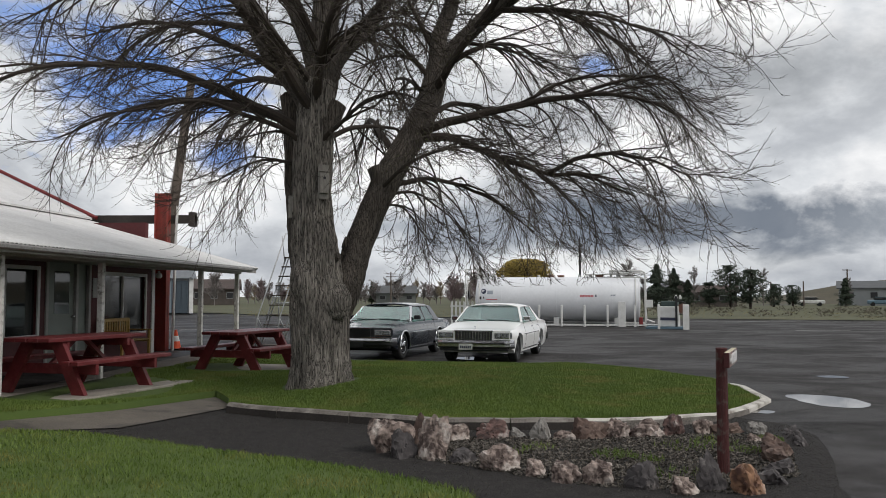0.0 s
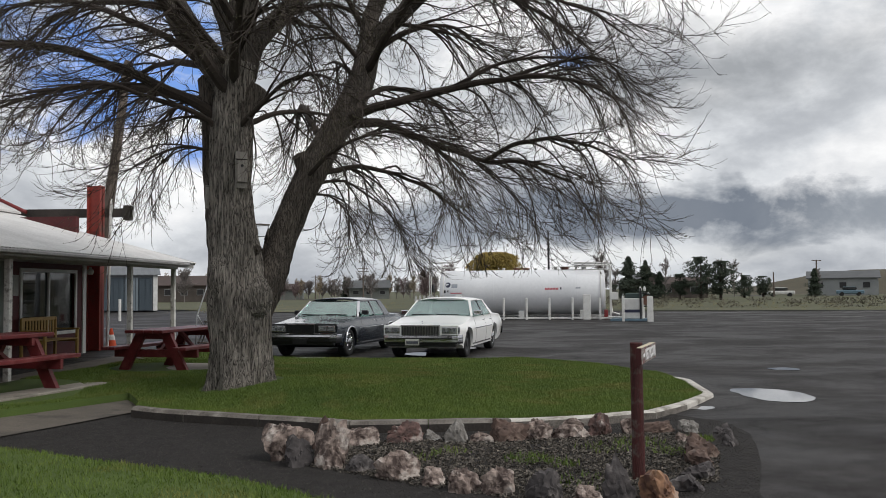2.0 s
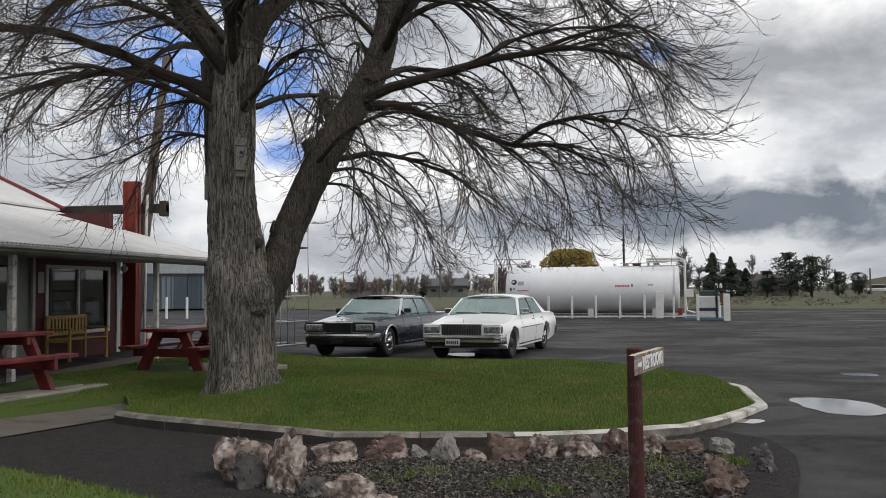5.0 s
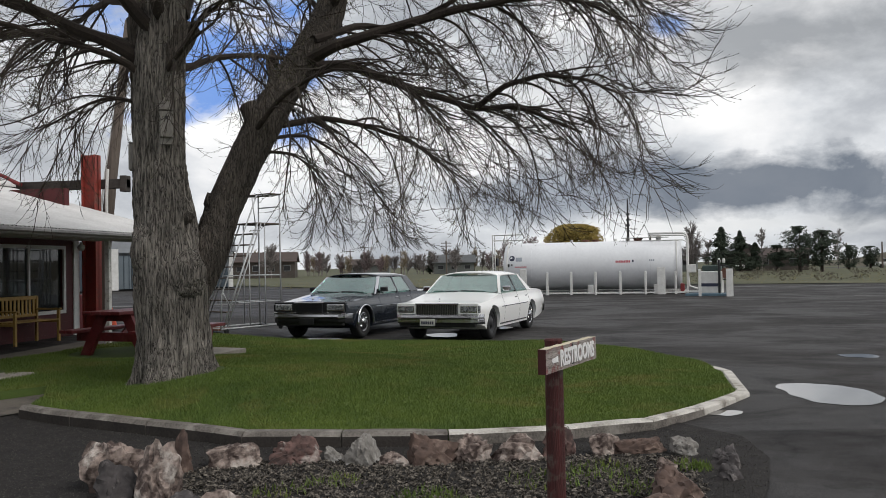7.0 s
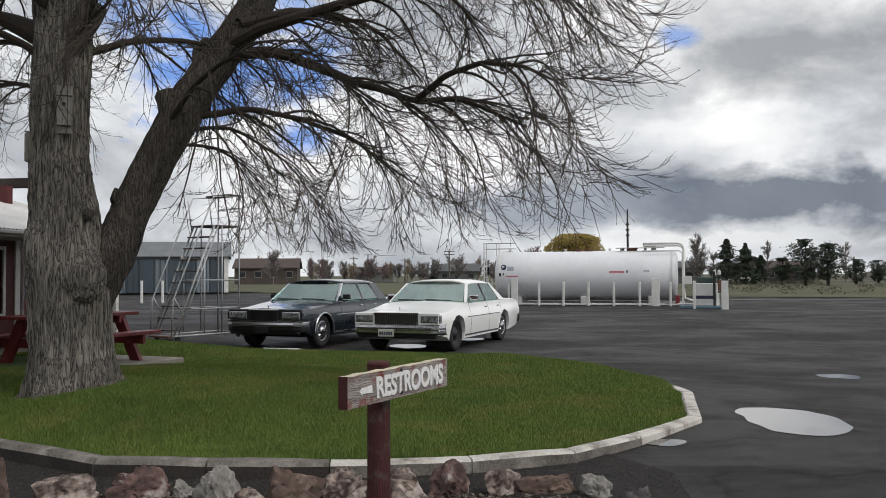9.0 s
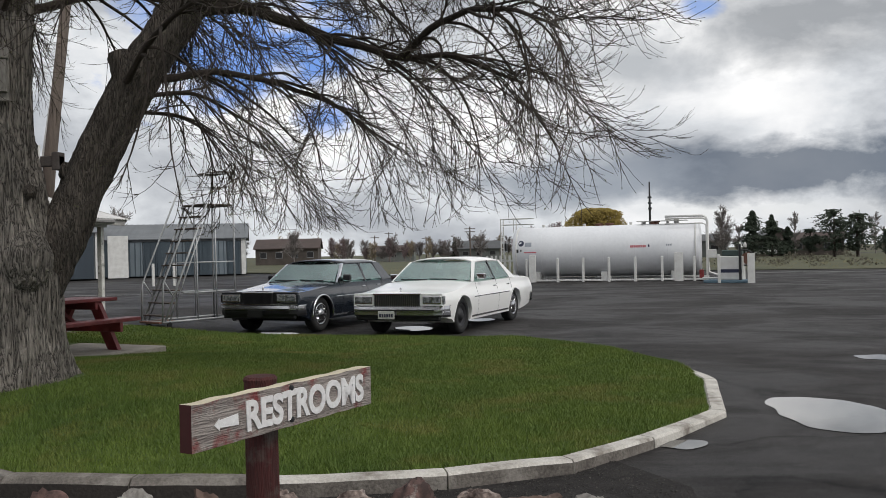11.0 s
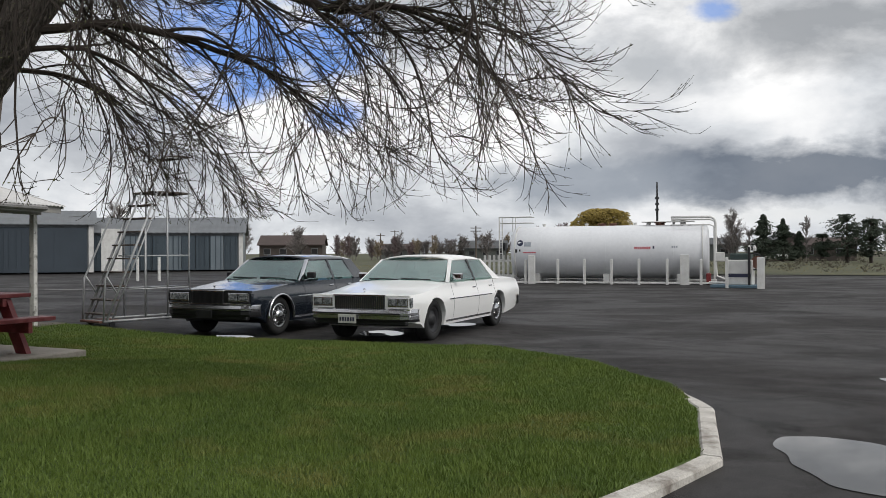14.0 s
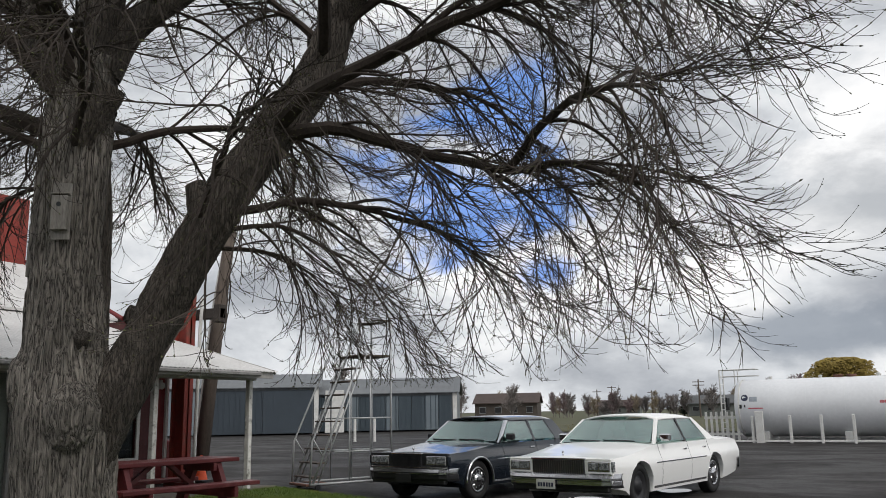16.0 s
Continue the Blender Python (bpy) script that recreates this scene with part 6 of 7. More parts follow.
    e = bmesh.ops.extrude_face_region(bm, geom=bm.faces[:])
    for v in e["geom"]:
        if isinstance(v, bmesh.types.BMVert):
            v.co.z -= 0.05
    bmesh.ops.recalc_face_normals(bm, faces=bm.faces[:])
    part("main_roof", bm, M_ROOF, Hs)
    bm = bmesh.new()
    tube(bm, [(-4.05, 0.19, 3.5), (-7.3, 0.19, 5.02)], 0.045, 6)
    part("roof_edge_trim", bm, M_RED, Hs)
    bm = bmesh.new()
    fc = bm.faces.new([bm.verts.new(p) for p in ((-4.3, 0.0, 3.45), (-7.3, 0.0, 4.85), (-10.3, 0.0, 3.45))])
    e = bmesh.ops.extrude_face_region(bm, geom=[fc])
    for v in e["geom"]:
        if isinstance(v, bmesh.types.BMVert):
            v.co.y -= 0.1
    bmesh.ops.recalc_face_normals(bm, faces=bm.faces[:])
    part("gable", bm, M_RED, Hs)
    part("upper_wall", bx(-7.75, -7.45, -9.0, 0.3, 4.3, 6.5, bevel=0.02), M_REDMAST, Hs, "red wall rising above the roof ridge")
    return Hs


house()
slab = part("porch_slab", bx(-4.3, -0.25, -15, 0.55, 0.0, 0.25, bevel=0.015), M_SLAB)
slab.matrix_world = HM
tagged(slab, "concrete porch floor slab with worn edge", "porch floor", kind="structure")
garden_bench(HM @ pose(-2.15, -2.5, 0.252, 0, 0, 90) @ pose(0, 0, 0, 0, 0, 0))
cone(pose(-6.85, 21.05, 0.28))


def mast():
    P = empty("steel_mast", pose(-7.12, 20.75, 0.2), "tall red painted steel mast with dark cross beam", "mast")
    bm = bx(-0.16, 0.16, -0.02, 0.02, 0, 3.9)
    box(bm, -0.16, -0.13, -0.12, 0.12, 0, 3.9)
    box(bm, 0.13, 0.16, -0.12, 0.12, 0, 3.9)
    part("column", bm, M_REDMAST, P)
    part("cross_beam", bx(-2.3, 0.75, 0.13, 0.3, 3.18, 3.38, bevel=0.01), M_BEAM, P, "dark weathered timber beam")
    part("pipe", tube(bmesh.new(), [(0.26, 0.1, 0), (0.3, 0.1, 3.0), (0.33, 0.1, 3.6)], 0.035, 8), M_WHITE, P)
    part("box", bx(0.6, 0.75, 0.1, 0.32, 3.1, 3.45, bevel=0.01), M_BEAM, P)


mast()
pole = empty("utility_pole", pose(-7.75, 22.05, 0.15), "leaning weathered wooden utility pole behind the house", "utility pole")
part("shaft", tube(bmesh.new(), [(0, 0, 0), (0.35, 0.03, 3.4), (0.82, 0.1, 7.3)], [0.15, 0.13, 0.1], 12), M_POLE, pole, smooth=True)
part("conduit", tube(bmesh.new(), [(-0.17, -0.05, 0), (0.2, -0.03, 3.4), (0.5, 0.0, 5.2)], 0.025, 6), M_WHITE, pole)
part("bin_body", bx(-8.3, -7.6, 20.9, 21.4, 0.2, 1.05, bevel=0.03), M_RED, tagged(new("storage_bin"), "dark red storage bin beside the mast", "bin"))


# ---- rolling ladder ----
def ladder():
    Ld = empty("rolling_ladder", pose(-4.27, 21.0, 0.16, 0, 0, 60), "tall galvanised steel rolling ladder with handrails", "rolling ladder")
    W2, run, top, rear = 0.74, 1.0, 2.43, 1.66

    def pipe(name, pts, r=0.02):
        part(name, tube(bmesh.new(), pts, r, 6), M_GALV, Ld, smooth=True)
    for y in (0, W2):
        pipe("stringer", [(0, y, 0.1), (run, y, top)], 0.022)
        pipe("stringer", [(0.1, y, 0.1), (run + 0.1, y, top)], 0.016)
        pipe("base_rail", [(-0.05, y, 0.1), (rear + 0.03, y, 0.1)], 0.024)
        pipe("rear_post", [(rear, y, 0.1), (rear, y, top + 0.68)], 0.02)
        pipe("mid_post", [(0.75, y, 0.1), (0.75, y, 1.75)], 0.016)
        pipe("handrail", [(-0.05, y, 0.1), (-0.02, y, 0.85), (run - 0.02, y, top + 0.62), (rear, y, top + 0.68)], 0.018)
        pipe("rail_brace", [(0.22, y, 0.55), (-0.0, y, 0.9)], 0.014)
        pipe("rail_brace", [(run - 0.05, y, top - 0.1), (run - 0.15, y, top + 0.55)], 0.014)
        for z in (0.65, 1.25):
            pipe("side_brace", [(0.2 + z * 0.35, y, z), (rear, y, z)], 0.014)
        for x in (0.1, rear - 0.02):
            part("caster", lathe(bmesh.new(), [(0, -0.02), (0.05, -0.02), (0.05, 0.02), (0, 0.02)], 14, pose(x, y, 0.05, 90, 0, 0)), M_BLACK, Ld)
    for k in range(10):
        z = 0.22 + (top - 0.22) * k / 9
        x = run * (z - 0.1) / (top - 0.1)
        part("tread", bx(x - 0.07, x + 0.13, 0.0, W2, z - 0.015, z + 0.012, bevel=0.004), M_TREAD, Ld)
    part("platform", bx(run, rear + 0.03, 0.0, W2, top - 0.02, top + 0.015, bevel=0.004), M_TREAD, Ld)
    for z in (0.1, 0.65, 1.25, top + 0.4, top + 0.68):
        pipe("rear_bar", [(rear, 0, z), (rear, W2, z)], 0.016)
    pipe("front_bar", [(-0.03, 0, 0.1), (-0.03, W2, 0.1)], 0.024)

    part("top_shelf", bx(rear - 0.32, rear + 0.03, -0.03, W2 + 0.03, top + 0.67, top + 0.7, bevel=0.004), M_TREAD, Ld)
    part("base_tray", bx(-0.12, 0.38, 0.02, W2 - 0.02, 0.07, 0.11, bevel=0.006), M_RUSTY, Ld, "rusty steel foot tray")
    for y in (0, W2):
        pipe("centre_post", [(1.2, y, 0.1), (1.2, y, top)], 0.016)
    for x in (0.75, 1.2):
        pipe("cross_bar", [(x, 0, 0.65), (x, W2, 0.65)], 0.016)

ladder()


# ---- fuel tank ----
def tank():
    a, b = Vector((0.6, 47.4, 0)), Vector((9.3, 46.05, 0))
    d = b - a
    Ln, ang = d.length, math.degrees(math.atan2(d.y, d.x))
    T = empty("fuel_tank", pose(a.x, a.y, 0, 0, 0, ang), "long white horizontal steel fuel tank on saddles", "fuel tank")
    R, zc = 1.21, 1.43
    bm = lathe(bmesh.new(), [(0, -0.02), (R * 0.75, 0.0), (R * 0.93, 0.05), (R, 0.16), (R, Ln * 0.2), (R, Ln * 0.4), (R, Ln * 0.6), (R, Ln * 0.8), (R, Ln - 0.16), (R * 0.93, Ln - 0.05), (R * 0.75, Ln), (0, Ln + 0.02)], 64, pose(0, 0, zc, 0, 90, 0))
    sh = part("shell", bm, M_TANK, T, smooth=True)
    for k in range(1, 6):
        x = Ln * k / 6
        part("weld_seam", lathe(bmesh.new(), [(R, -0.012), (R + 0.005, 0), (R, 0.012)], 64, pose(x, 0, zc, 0, 90, 0)), M_TANK, T, smooth=True)
    for x in (0.25, Ln - 0.25):
        part("end_ring", lathe(bmesh.new(), [(R, -0.03), (R + 0.03, -0.03), (R + 0.03, 0.03), (R, 0.03)], 64, pose(x, 0, zc, 0, 90, 0)), M_WHITE, T)
    for x in (1.2, Ln / 2, Ln - 1.2):
        part("saddle", bx(x - 0.15, x + 0.15, -0.9, 0.9, 0, 0.45, bevel=0.02), M_WHITE, T)
    part("base_rail", bx(-0.1, Ln + 0.3, -1.6, -1.5, 0.04, 0.12, bevel=0.01), M_WHITE, T)
    part("base_rail", bx(-0.1, Ln + 0.3, 1.3, 1.4, 0.05, 0.15, bevel=0.01), M_WHITE, T)
    # top fittings
    for x, h, r in ((1.4, 0.1, 0.07), (3.4, 0.09, 0.07), (4.1, 0.08, 0.16), (4.6, 0.08, 0.16), (5.6, 0.1, 0.06), (6.2, 0.13, 0.1), (6.7, 0.1, 0.2), (7.3, 0.24, 0.06), (7.7, 0.2, 0.12)):
        part("hatch", lathe(bmesh.new(), [(0, 0), (r, 0), (r, h), (r * 1.25, h), (r * 1.25, h + 0.04), (0, h + 0.05)], 16, pose(x, 0, zc + R - 0.02)), M_WHITE if r < 0.16 else M_RUSTY, T)
    part("catwalk", bx(5.9, 8.2, -0.35, 0.35, zc + R + 0.12, zc + R + 0.15, bevel=0.006), M_WHITE, T)
    # access ladder and cage at one end
    for y in (-0.9, -0.35):
        part("ladder_rail", tube(bmesh.new(), [(-0.55, y, 0), (-0.55, y, 3.1)], 0.03, 8), M_WHITE, T)
        part("guard_post", tube(bmesh.new(), [(0.1, y, 2.4), (0.1, y, 3.1)], 0.022, 8), M_WHITE, T)
        for z in (2.8, 3.08):
            part("guard_rail", tube(bmesh.new(), [(-0.55, y, z), (1.0, y, z)], 0.022, 8), M_WHITE, T)
    for k in range(10):
        part("rung", tube(bmesh.new(), [(-0.55, -0.9, 0.3 + 0.27 * k), (-0.55, -0.35, 0.3 + 0.27 * k)], 0.016, 6), M_WHITE, T)
    part("pump_box", bx(-0.6, -0.45, -0.3, 0.1, 1.5, 1.9, bevel=0.01), M_BLACK, T)
    # pipes at the other end
    for y, r, h in ((-0.5, 0.055, 2.95), (-0.25, 0.04, 2.85), (-0.75, 0.03, 2.6)):
        part("riser_pipe", tube(bmesh.new(), [(Ln - 1.6, y, h), (Ln + 0.05, y, h), (Ln + 0.22, y, h - 0.08), (Ln + 0.28, y, h - 0.25), (Ln + 0.28, y, 0.9), (Ln + 0.32, y, 0.35), (Ln + 0.7, y - 0.2, 0.22)], r, 8), M_WHITE, T, smooth=True)
    part("valve_box", bx(Ln + 0.22, Ln + 0.65, -0.9, -0.6, 1.0, 1.4, bevel=0.02), M_WHITE, T)
    part("frame_post", bx(Ln + 0.2, Ln + 0.28, -1.2, -1.12, 0, 2.5, bevel=0.006), M_WHITE, T)
    part("hazard_bin", bx(Ln - 0.1, Ln + 0.1, -1.5, -1.3, 0.0, 0.5, bevel=0.03), M_RED, T)
    # markings, on the curved side that faces the cars
    def mark(x, z, w2, h2, material, name="marking"):
        bm = bmesh.new()
        n = 6
        rows = []
        for k in range(n + 1):
            zz = z - h2 + 2 * h2 * k / n
            yy = -math.sqrt(max(0.0, R * R - (zz - zc) ** 2)) - 0.004
            rows.append((bm.verts.new((x - w2, yy, zz)), bm.verts.new((x + w2, yy, zz))))
        for p, q in zip(rows, rows[1:]):
            bm.faces.new((p[0], p[1], q[1], q[0]))
        part(name, bm, material, T)
    bm = bmesh.new()
    n = 24
    c = []
    for k in range(n):
        zz = 1.86 + 0.14 * math.sin(6.2832 * k / n)
        c.append(bm.verts.new((0.5 + 0.14 * math.cos(6.2832 * k / n), -math.sqrt(R * R - (zz - zc) ** 2) - 0.004, zz)))
    bm.faces.new(c)
    part("round_emblem", bm, M_INK, T)
    mark(0.85, 1.8, 0.16, 0.1, M_MARKGREY)
    mark(0.3, 1.5, 0.08, 0.08, M_BLACK)
    mark(0.95, 1.42, 0.3, 0.025, M_MARKRED)
    mark(0.5, 1.52, 0.03, 0.05, M_BLACK)
    for k in range(9):
        mark(5.7 + 0.08 * k, 1.6, 0.031, 0.055, M_MARKRED, "marking_bar")
    mark(6.5, 1.62, 0.035, 0.06, M_INK)
    for k in range(3):
        mark(7.3 + 0.09 * k, 1.64, 0.035, 0.04, M_MARKGREY, "marking_bar")


tank()


def bollard(x, y, h, w2=0.06, wide=0.0):
    B = part("bollard", bx(-w2 - wide, w2 + wide, -w2, w2, -0.02, h, bevel=0.012), M_WHITE)
    B.matrix_world = pose(x, y, 0, 0, 0, -9)
    tagged(B, "white painted square guard post before the tank", "guard post", "guard posts round the tank")


for k in range(5):
    bollard(2.67 + 1.175 * k, 45.47 - 0.185 * k, 1.12, 0.055)
bollard(1.48, 45.65, 1.3, 0.06, 0.1)
bollard(1.2, 45.75, 1.1, 0.055)
bollard(8.09, 44.62, 1.3, 0.06, 0.13)
bollard(8.75, 44.5, 1.1, 0.055)
bollard(9.35, 41.6, 1.2)
bollard(10.5, 41.0, 1.2, 0.06, 0.08)
fence = empty("picket_fence", pose(-0.9, 47.2, 0, 0, 0, -18), "short white picket fence beside the tank", "fence")
for k in range(7):
    part("picket", bx(0.24 * k, 0.24 * k + 0.11, 0, 0.03, 0, 1.3, bevel=0.006), M_WHITE, fence)
for z in (0.3, 1.0):
    part("fence_rail", bx(-0.05, 1.65, 0.03, 0.07, z, z + 0.09, bevel=0.006), M_WHITE, fence)


def fuel_pump():
    P = empty("fuel_pump", pose(9.95, 41.9, 0, 0, 0, -22), "white fuel dispenser with black hose on blue-grey plinth", "fuel pump")
    part("plinth", bx(-1.1, 0.75, -0.45, 0.45, 0, 0.12, bevel=0.02), M_BLUEGREY, P)
    part("cabinet", bx(-0.5, 0.45, -0.25, 0.25, 0.12, 1.1, bevel=0.03), M_WHITE, P)
    part("display_band", bx(-0.45, 0.4, -0.258, -0.25, 0.42, 0.56), M_INK, P)
    part("head", bx(-0.4, 0.4, -0.2, 0.2, 1.1, 1.35, bevel=0.04), M_DKGREEN, P)
    part("hose_post", tube(bmesh.new(), [(0.35, -0.3, 0.12), (0.35, -0.3, 1.6)], 0.05, 8), M_BLACK, P)
    part("hose", tube(bmesh.new(), smooth_line([(0.36, -0.3, 1.35), (0.7, -0.3, 1.3), (0.95, -0.3, 1.0), (0.8, -0.3, 0.75), (0.5, -0.28, 0.72)], 0.08), 0.03, 8), M_BLACK, P, smooth=True)
    part("hose_reel", lathe(bmesh.new(), [(0, -0.08), (0.24, -0.08), (0.24, -0.05), (0.16, -0.04), (0.16, 0.04), (0.24, 0.05), (0.24, 0.08), (0, 0.08)], 20, pose(0.6, 0.0, 1.0, 90, 0, 0)), M_RUSTY, P)
    for x in (0.3, 0.5):
        part("lamp_cap", lathe(bmesh.new(), [(0, 0), (0.06, 0), (0.07, 0.1), (0.04, 0.2), (0, 0.22)], 12, pose(x, 0, 1.45)), M_WHITE, P)
    part("pipe_run", tube(bmesh.new(), [(-1.2, -0.2, 0.2), (-0.5, -0.2, 0.2)], 0.04, 8), M_WHITE, P)


fuel_pump()


# ---- hangars and things beyond the apron ----
def hangar(name, m, length, depth, eave, ridge, material, panels, label):
    Hg = empty(name, m, label, "hangar", "hangars")
    z0 = 0.0
    part("wall", bx(0, length, 0.1, depth, z0, eave), M_HANGARWALL, Hg)
    bm = bmesh.new()
    n = max(8, int(length / 0.5))
    rows = []
    for k in range(2 * n + 1):
        x = -0.3 + (length + 0.6) * k / (2 * n)
        dz = 0.02 if k % 2 else 0.0
        rows.append([bm.verts.new(p) for p in ((x, -0.25, eave + dz), (x, depth * 0.5, ridge + dz), (x, depth + 0.25, eave + dz))])
    for a, b in zip(rows, rows[1:]):
        for k in range(2):
            bm.faces.new((a[k], a[k + 1], b[k + 1], b[k]))
    e = bmesh.ops.extrude_face_region(bm, geom=bm.faces[:])
    for v in e["geom"]:
        if isinstance(v, bmesh.types.BMVert):
            v.co.z -= 0.06
    bmesh.ops.recalc_face_normals(bm, faces=bm.faces[:])
    part("roof", bm, M_HANGARROOF, Hg)
    for x in (0, length - 0.1):
        bm = bmesh.new()
        fc = bm.faces.new([bm.verts.new(p) for p in ((x, 0.1, eave), (x, depth * 0.5, ridge - 0.05), (x, depth, eave))])
        e = bmesh.ops.extrude_face_region(bm, geom=[fc])
        for v in e["geom"]:
            if isinstance(v, bmesh.types.BMVert):
                v.co.x += 0.1
        bmesh.ops.recalc_face_normals(bm, faces=bm.faces[:])
        part("gable", bm, material, Hg)
    part("corner_post", bx(length - 0.3, length + 0.05, -0.05, 0.3, 0, eave), M_WHITE, Hg)
    for k in range(panels):
        x0, x1 = 0.2 + (length - 0.6) * k / panels, 0.2 + (length - 0.6) * (k + 1) / panels
        part("door_panel", bx(x0 + 0.02, x1 - 0.02, -0.02 - 0.05 * (k % 2), 0.09, 0.02, eave - 0.25, bevel=0.015), material if k % 3 else M_HANGAR2, Hg)
    for k in range(int(length / 0.42)):
        x = 0.3 + 0.42 * k
        if x < length - 0.5:
            part("sheet_rib", bx(x, x + 0.07, -0.1, -0.06, 0.03, eave - 0.26), material, Hg)
    part("header", bx(0, length, 0.0, 0.1, eave - 0.23, eave), M_HANGARROOF, Hg)
    return Hg


hangar("corrugated_hangar", pose(-36.6, 68.6, 0.1, 0, 0, 22), 13.0, 11, 3.1, 4.55, M_HANGAR, 11, "corrugated steel-blue aircraft hangar with sliding doors")
hangar("dark_hangar", pose(-53.0, 52.0, 0.1, 0, 0, 33), 24, 12, 3.6, 4.9, M_HANGARDARK, 6, "dark blue-grey aircraft hangar with wide closed doors")
part("panel", bx(0, 1.5, 0, 0.12, 0, 3.3, bevel=0.02), M_WHITE, empty("white_door", pose(-32.4, 65.4, 0.1, 0, 0, 33), "white metal side door between the two hangars", "door"))
for k in range(2):
    p = part("marker_post", tube(bmesh.new(), [(0, 0, 0), (0, 0, 1.3)], 0.07, 10), M_WHITE)
    p.location = (-17.0 + 1.1 * k, 44.0, 0)
    tagged(p, "short white marker post standing on the asphalt", "post", "marker posts")
for k, (x, y, ln) in enumerate(((-9.5, 33.5, 1.8), (-12.5, 33.0, 1.6), (-3.6, 30.5, 1.3), (16.5, 40, 1.2), (21, 45, 1.4))):
    p = part("paint_line", bx(-ln, ln, -0.07, 0.07, 0.0, 0.006), M_LINE)
    p.matrix_world = pose(x, y, base_z(x, y) + 0.002, 0, 0, -4)
    tagged(p, "faded white painted line on the asphalt", "road marking", kind="structure")
p = part("paint_line", bx(-22, 22, -0.1, 0.1, 0.0, 0.006), M_LINE)
p.matrix_world = pose(33, 52.5, 0.004, 0, 0, -6)
tagged(p, "long pale edge line along the asphalt", "road marking", kind="structure")


def far(x, y, k=1.35):
    return 2.3 + k * (x - 2.3), 4 + k * (y - 4)


def far_house(x, y, L, D, h, ridge, rz, wall, roof, label, windows=3):
    X, Y = far(x, y)
    Hh = empty("far_house", pose(X, Y, 0, 0, 0, rz), label, "house", "far houses")
    part("wall", bx(-L / 2, L / 2, 0, D, 0, h), wall, Hh)
    bm = bmesh.new()
    a = [(-L / 2 - 0.4, -0.4, h - 0.05), (L / 2 + 0.4, -0.4, h - 0.05), (L / 2 + 0.4, D / 2, ridge), (-L / 2 - 0.4, D / 2, ridge)]
    b = [(-L / 2 - 0.4, D / 2, ridge), (L / 2 + 0.4, D / 2, ridge), (L / 2 + 0.4, D + 0.4, h - 0.05), (-L / 2 - 0.4, D + 0.4, h - 0.05)]
    for q in (a, b):
        bm.faces.new([bm.verts.new(p) for p in q])
    e = bmesh.ops.extrude_face_region(bm, geom=bm.faces[:])
    for v in e["geom"]:
        if isinstance(v, bmesh.types.BMVert):
            v.co.z += 0.15
    bmesh.ops.recalc_face_normals(bm, faces=bm.faces[:])
    part("roof", bm, roof, Hh)
    for x in (-L / 2, L / 2 - 0.1):
        bm = bmesh.new()
        e = bmesh.ops.extrude_face_region(bm, geom=[bm.faces.new([bm.verts.new(p) for p in ((x, 0, h), (x, D / 2, ridge), (x, D, h))])])
        for v in e["geom"]:
            if isinstance(v, bmesh.types.BMVert):
                v.co.x += 0.1
        bmesh.ops.recalc_face_normals(bm, faces=bm.faces[:])
        part("gable", bm, wall, Hh)
    for k in range(windows):
        x = -L / 2 + L * (k + 0.5) / windows
        wn = part("window", bx(x - 0.6, x + 0.6, -0.06, 0.0, h * 0.42, h * 0.8), M_FARBLUE, Hh)
        part("pane", bx(x - 0.54, x + 0.54, -0.08, -0.061, h * 0.45, h * 0.77), M_BLACK, wn)
    return Hh


far_house(-34.8, 110.5, 11, 9, 2.9, 4.6, 14, M_FARBROWN, M_FARROOF, "brown weathered building with a rusty red roof", 4)
far_house(-11.2, 126.6, 8.0, 8, 2.2, 3.7, 6, M_FARGREEN, M_FARGREYROOF, "pale grey-green house with a dark grey roof", 3)
far_house(-27, 140, 9, 8, 2.1, 3.4, 8, M_FARGREEN, M_FARROOF, "low brick and grey house among bare trees", 3)
far_house(21.7, 101, 5, 7, 2.4, 3.9, -80, M_FARBROWN, M_FARGREYROOF, "low tan shed with a grey gable roof", 1)
far_house(16.0, 104, 10, 8, 2.4, 3.4, -12, M_FARGREEN, M_FARGREYROOF, "long low house with grey roof behind the tank", 3)
far_house(51.5, 110, 11, 8, 3.0, 4.2, -24, M_FARBLUE, M_FARGREYROOF, "grey-blue house with dark windows below the hill", 3)
far_house(27.5, 98, 8, 6, 2.2, 3.2, -14, M_FARBROWN, M_FARROOF, "low shed with red siding behind the pines", 2)


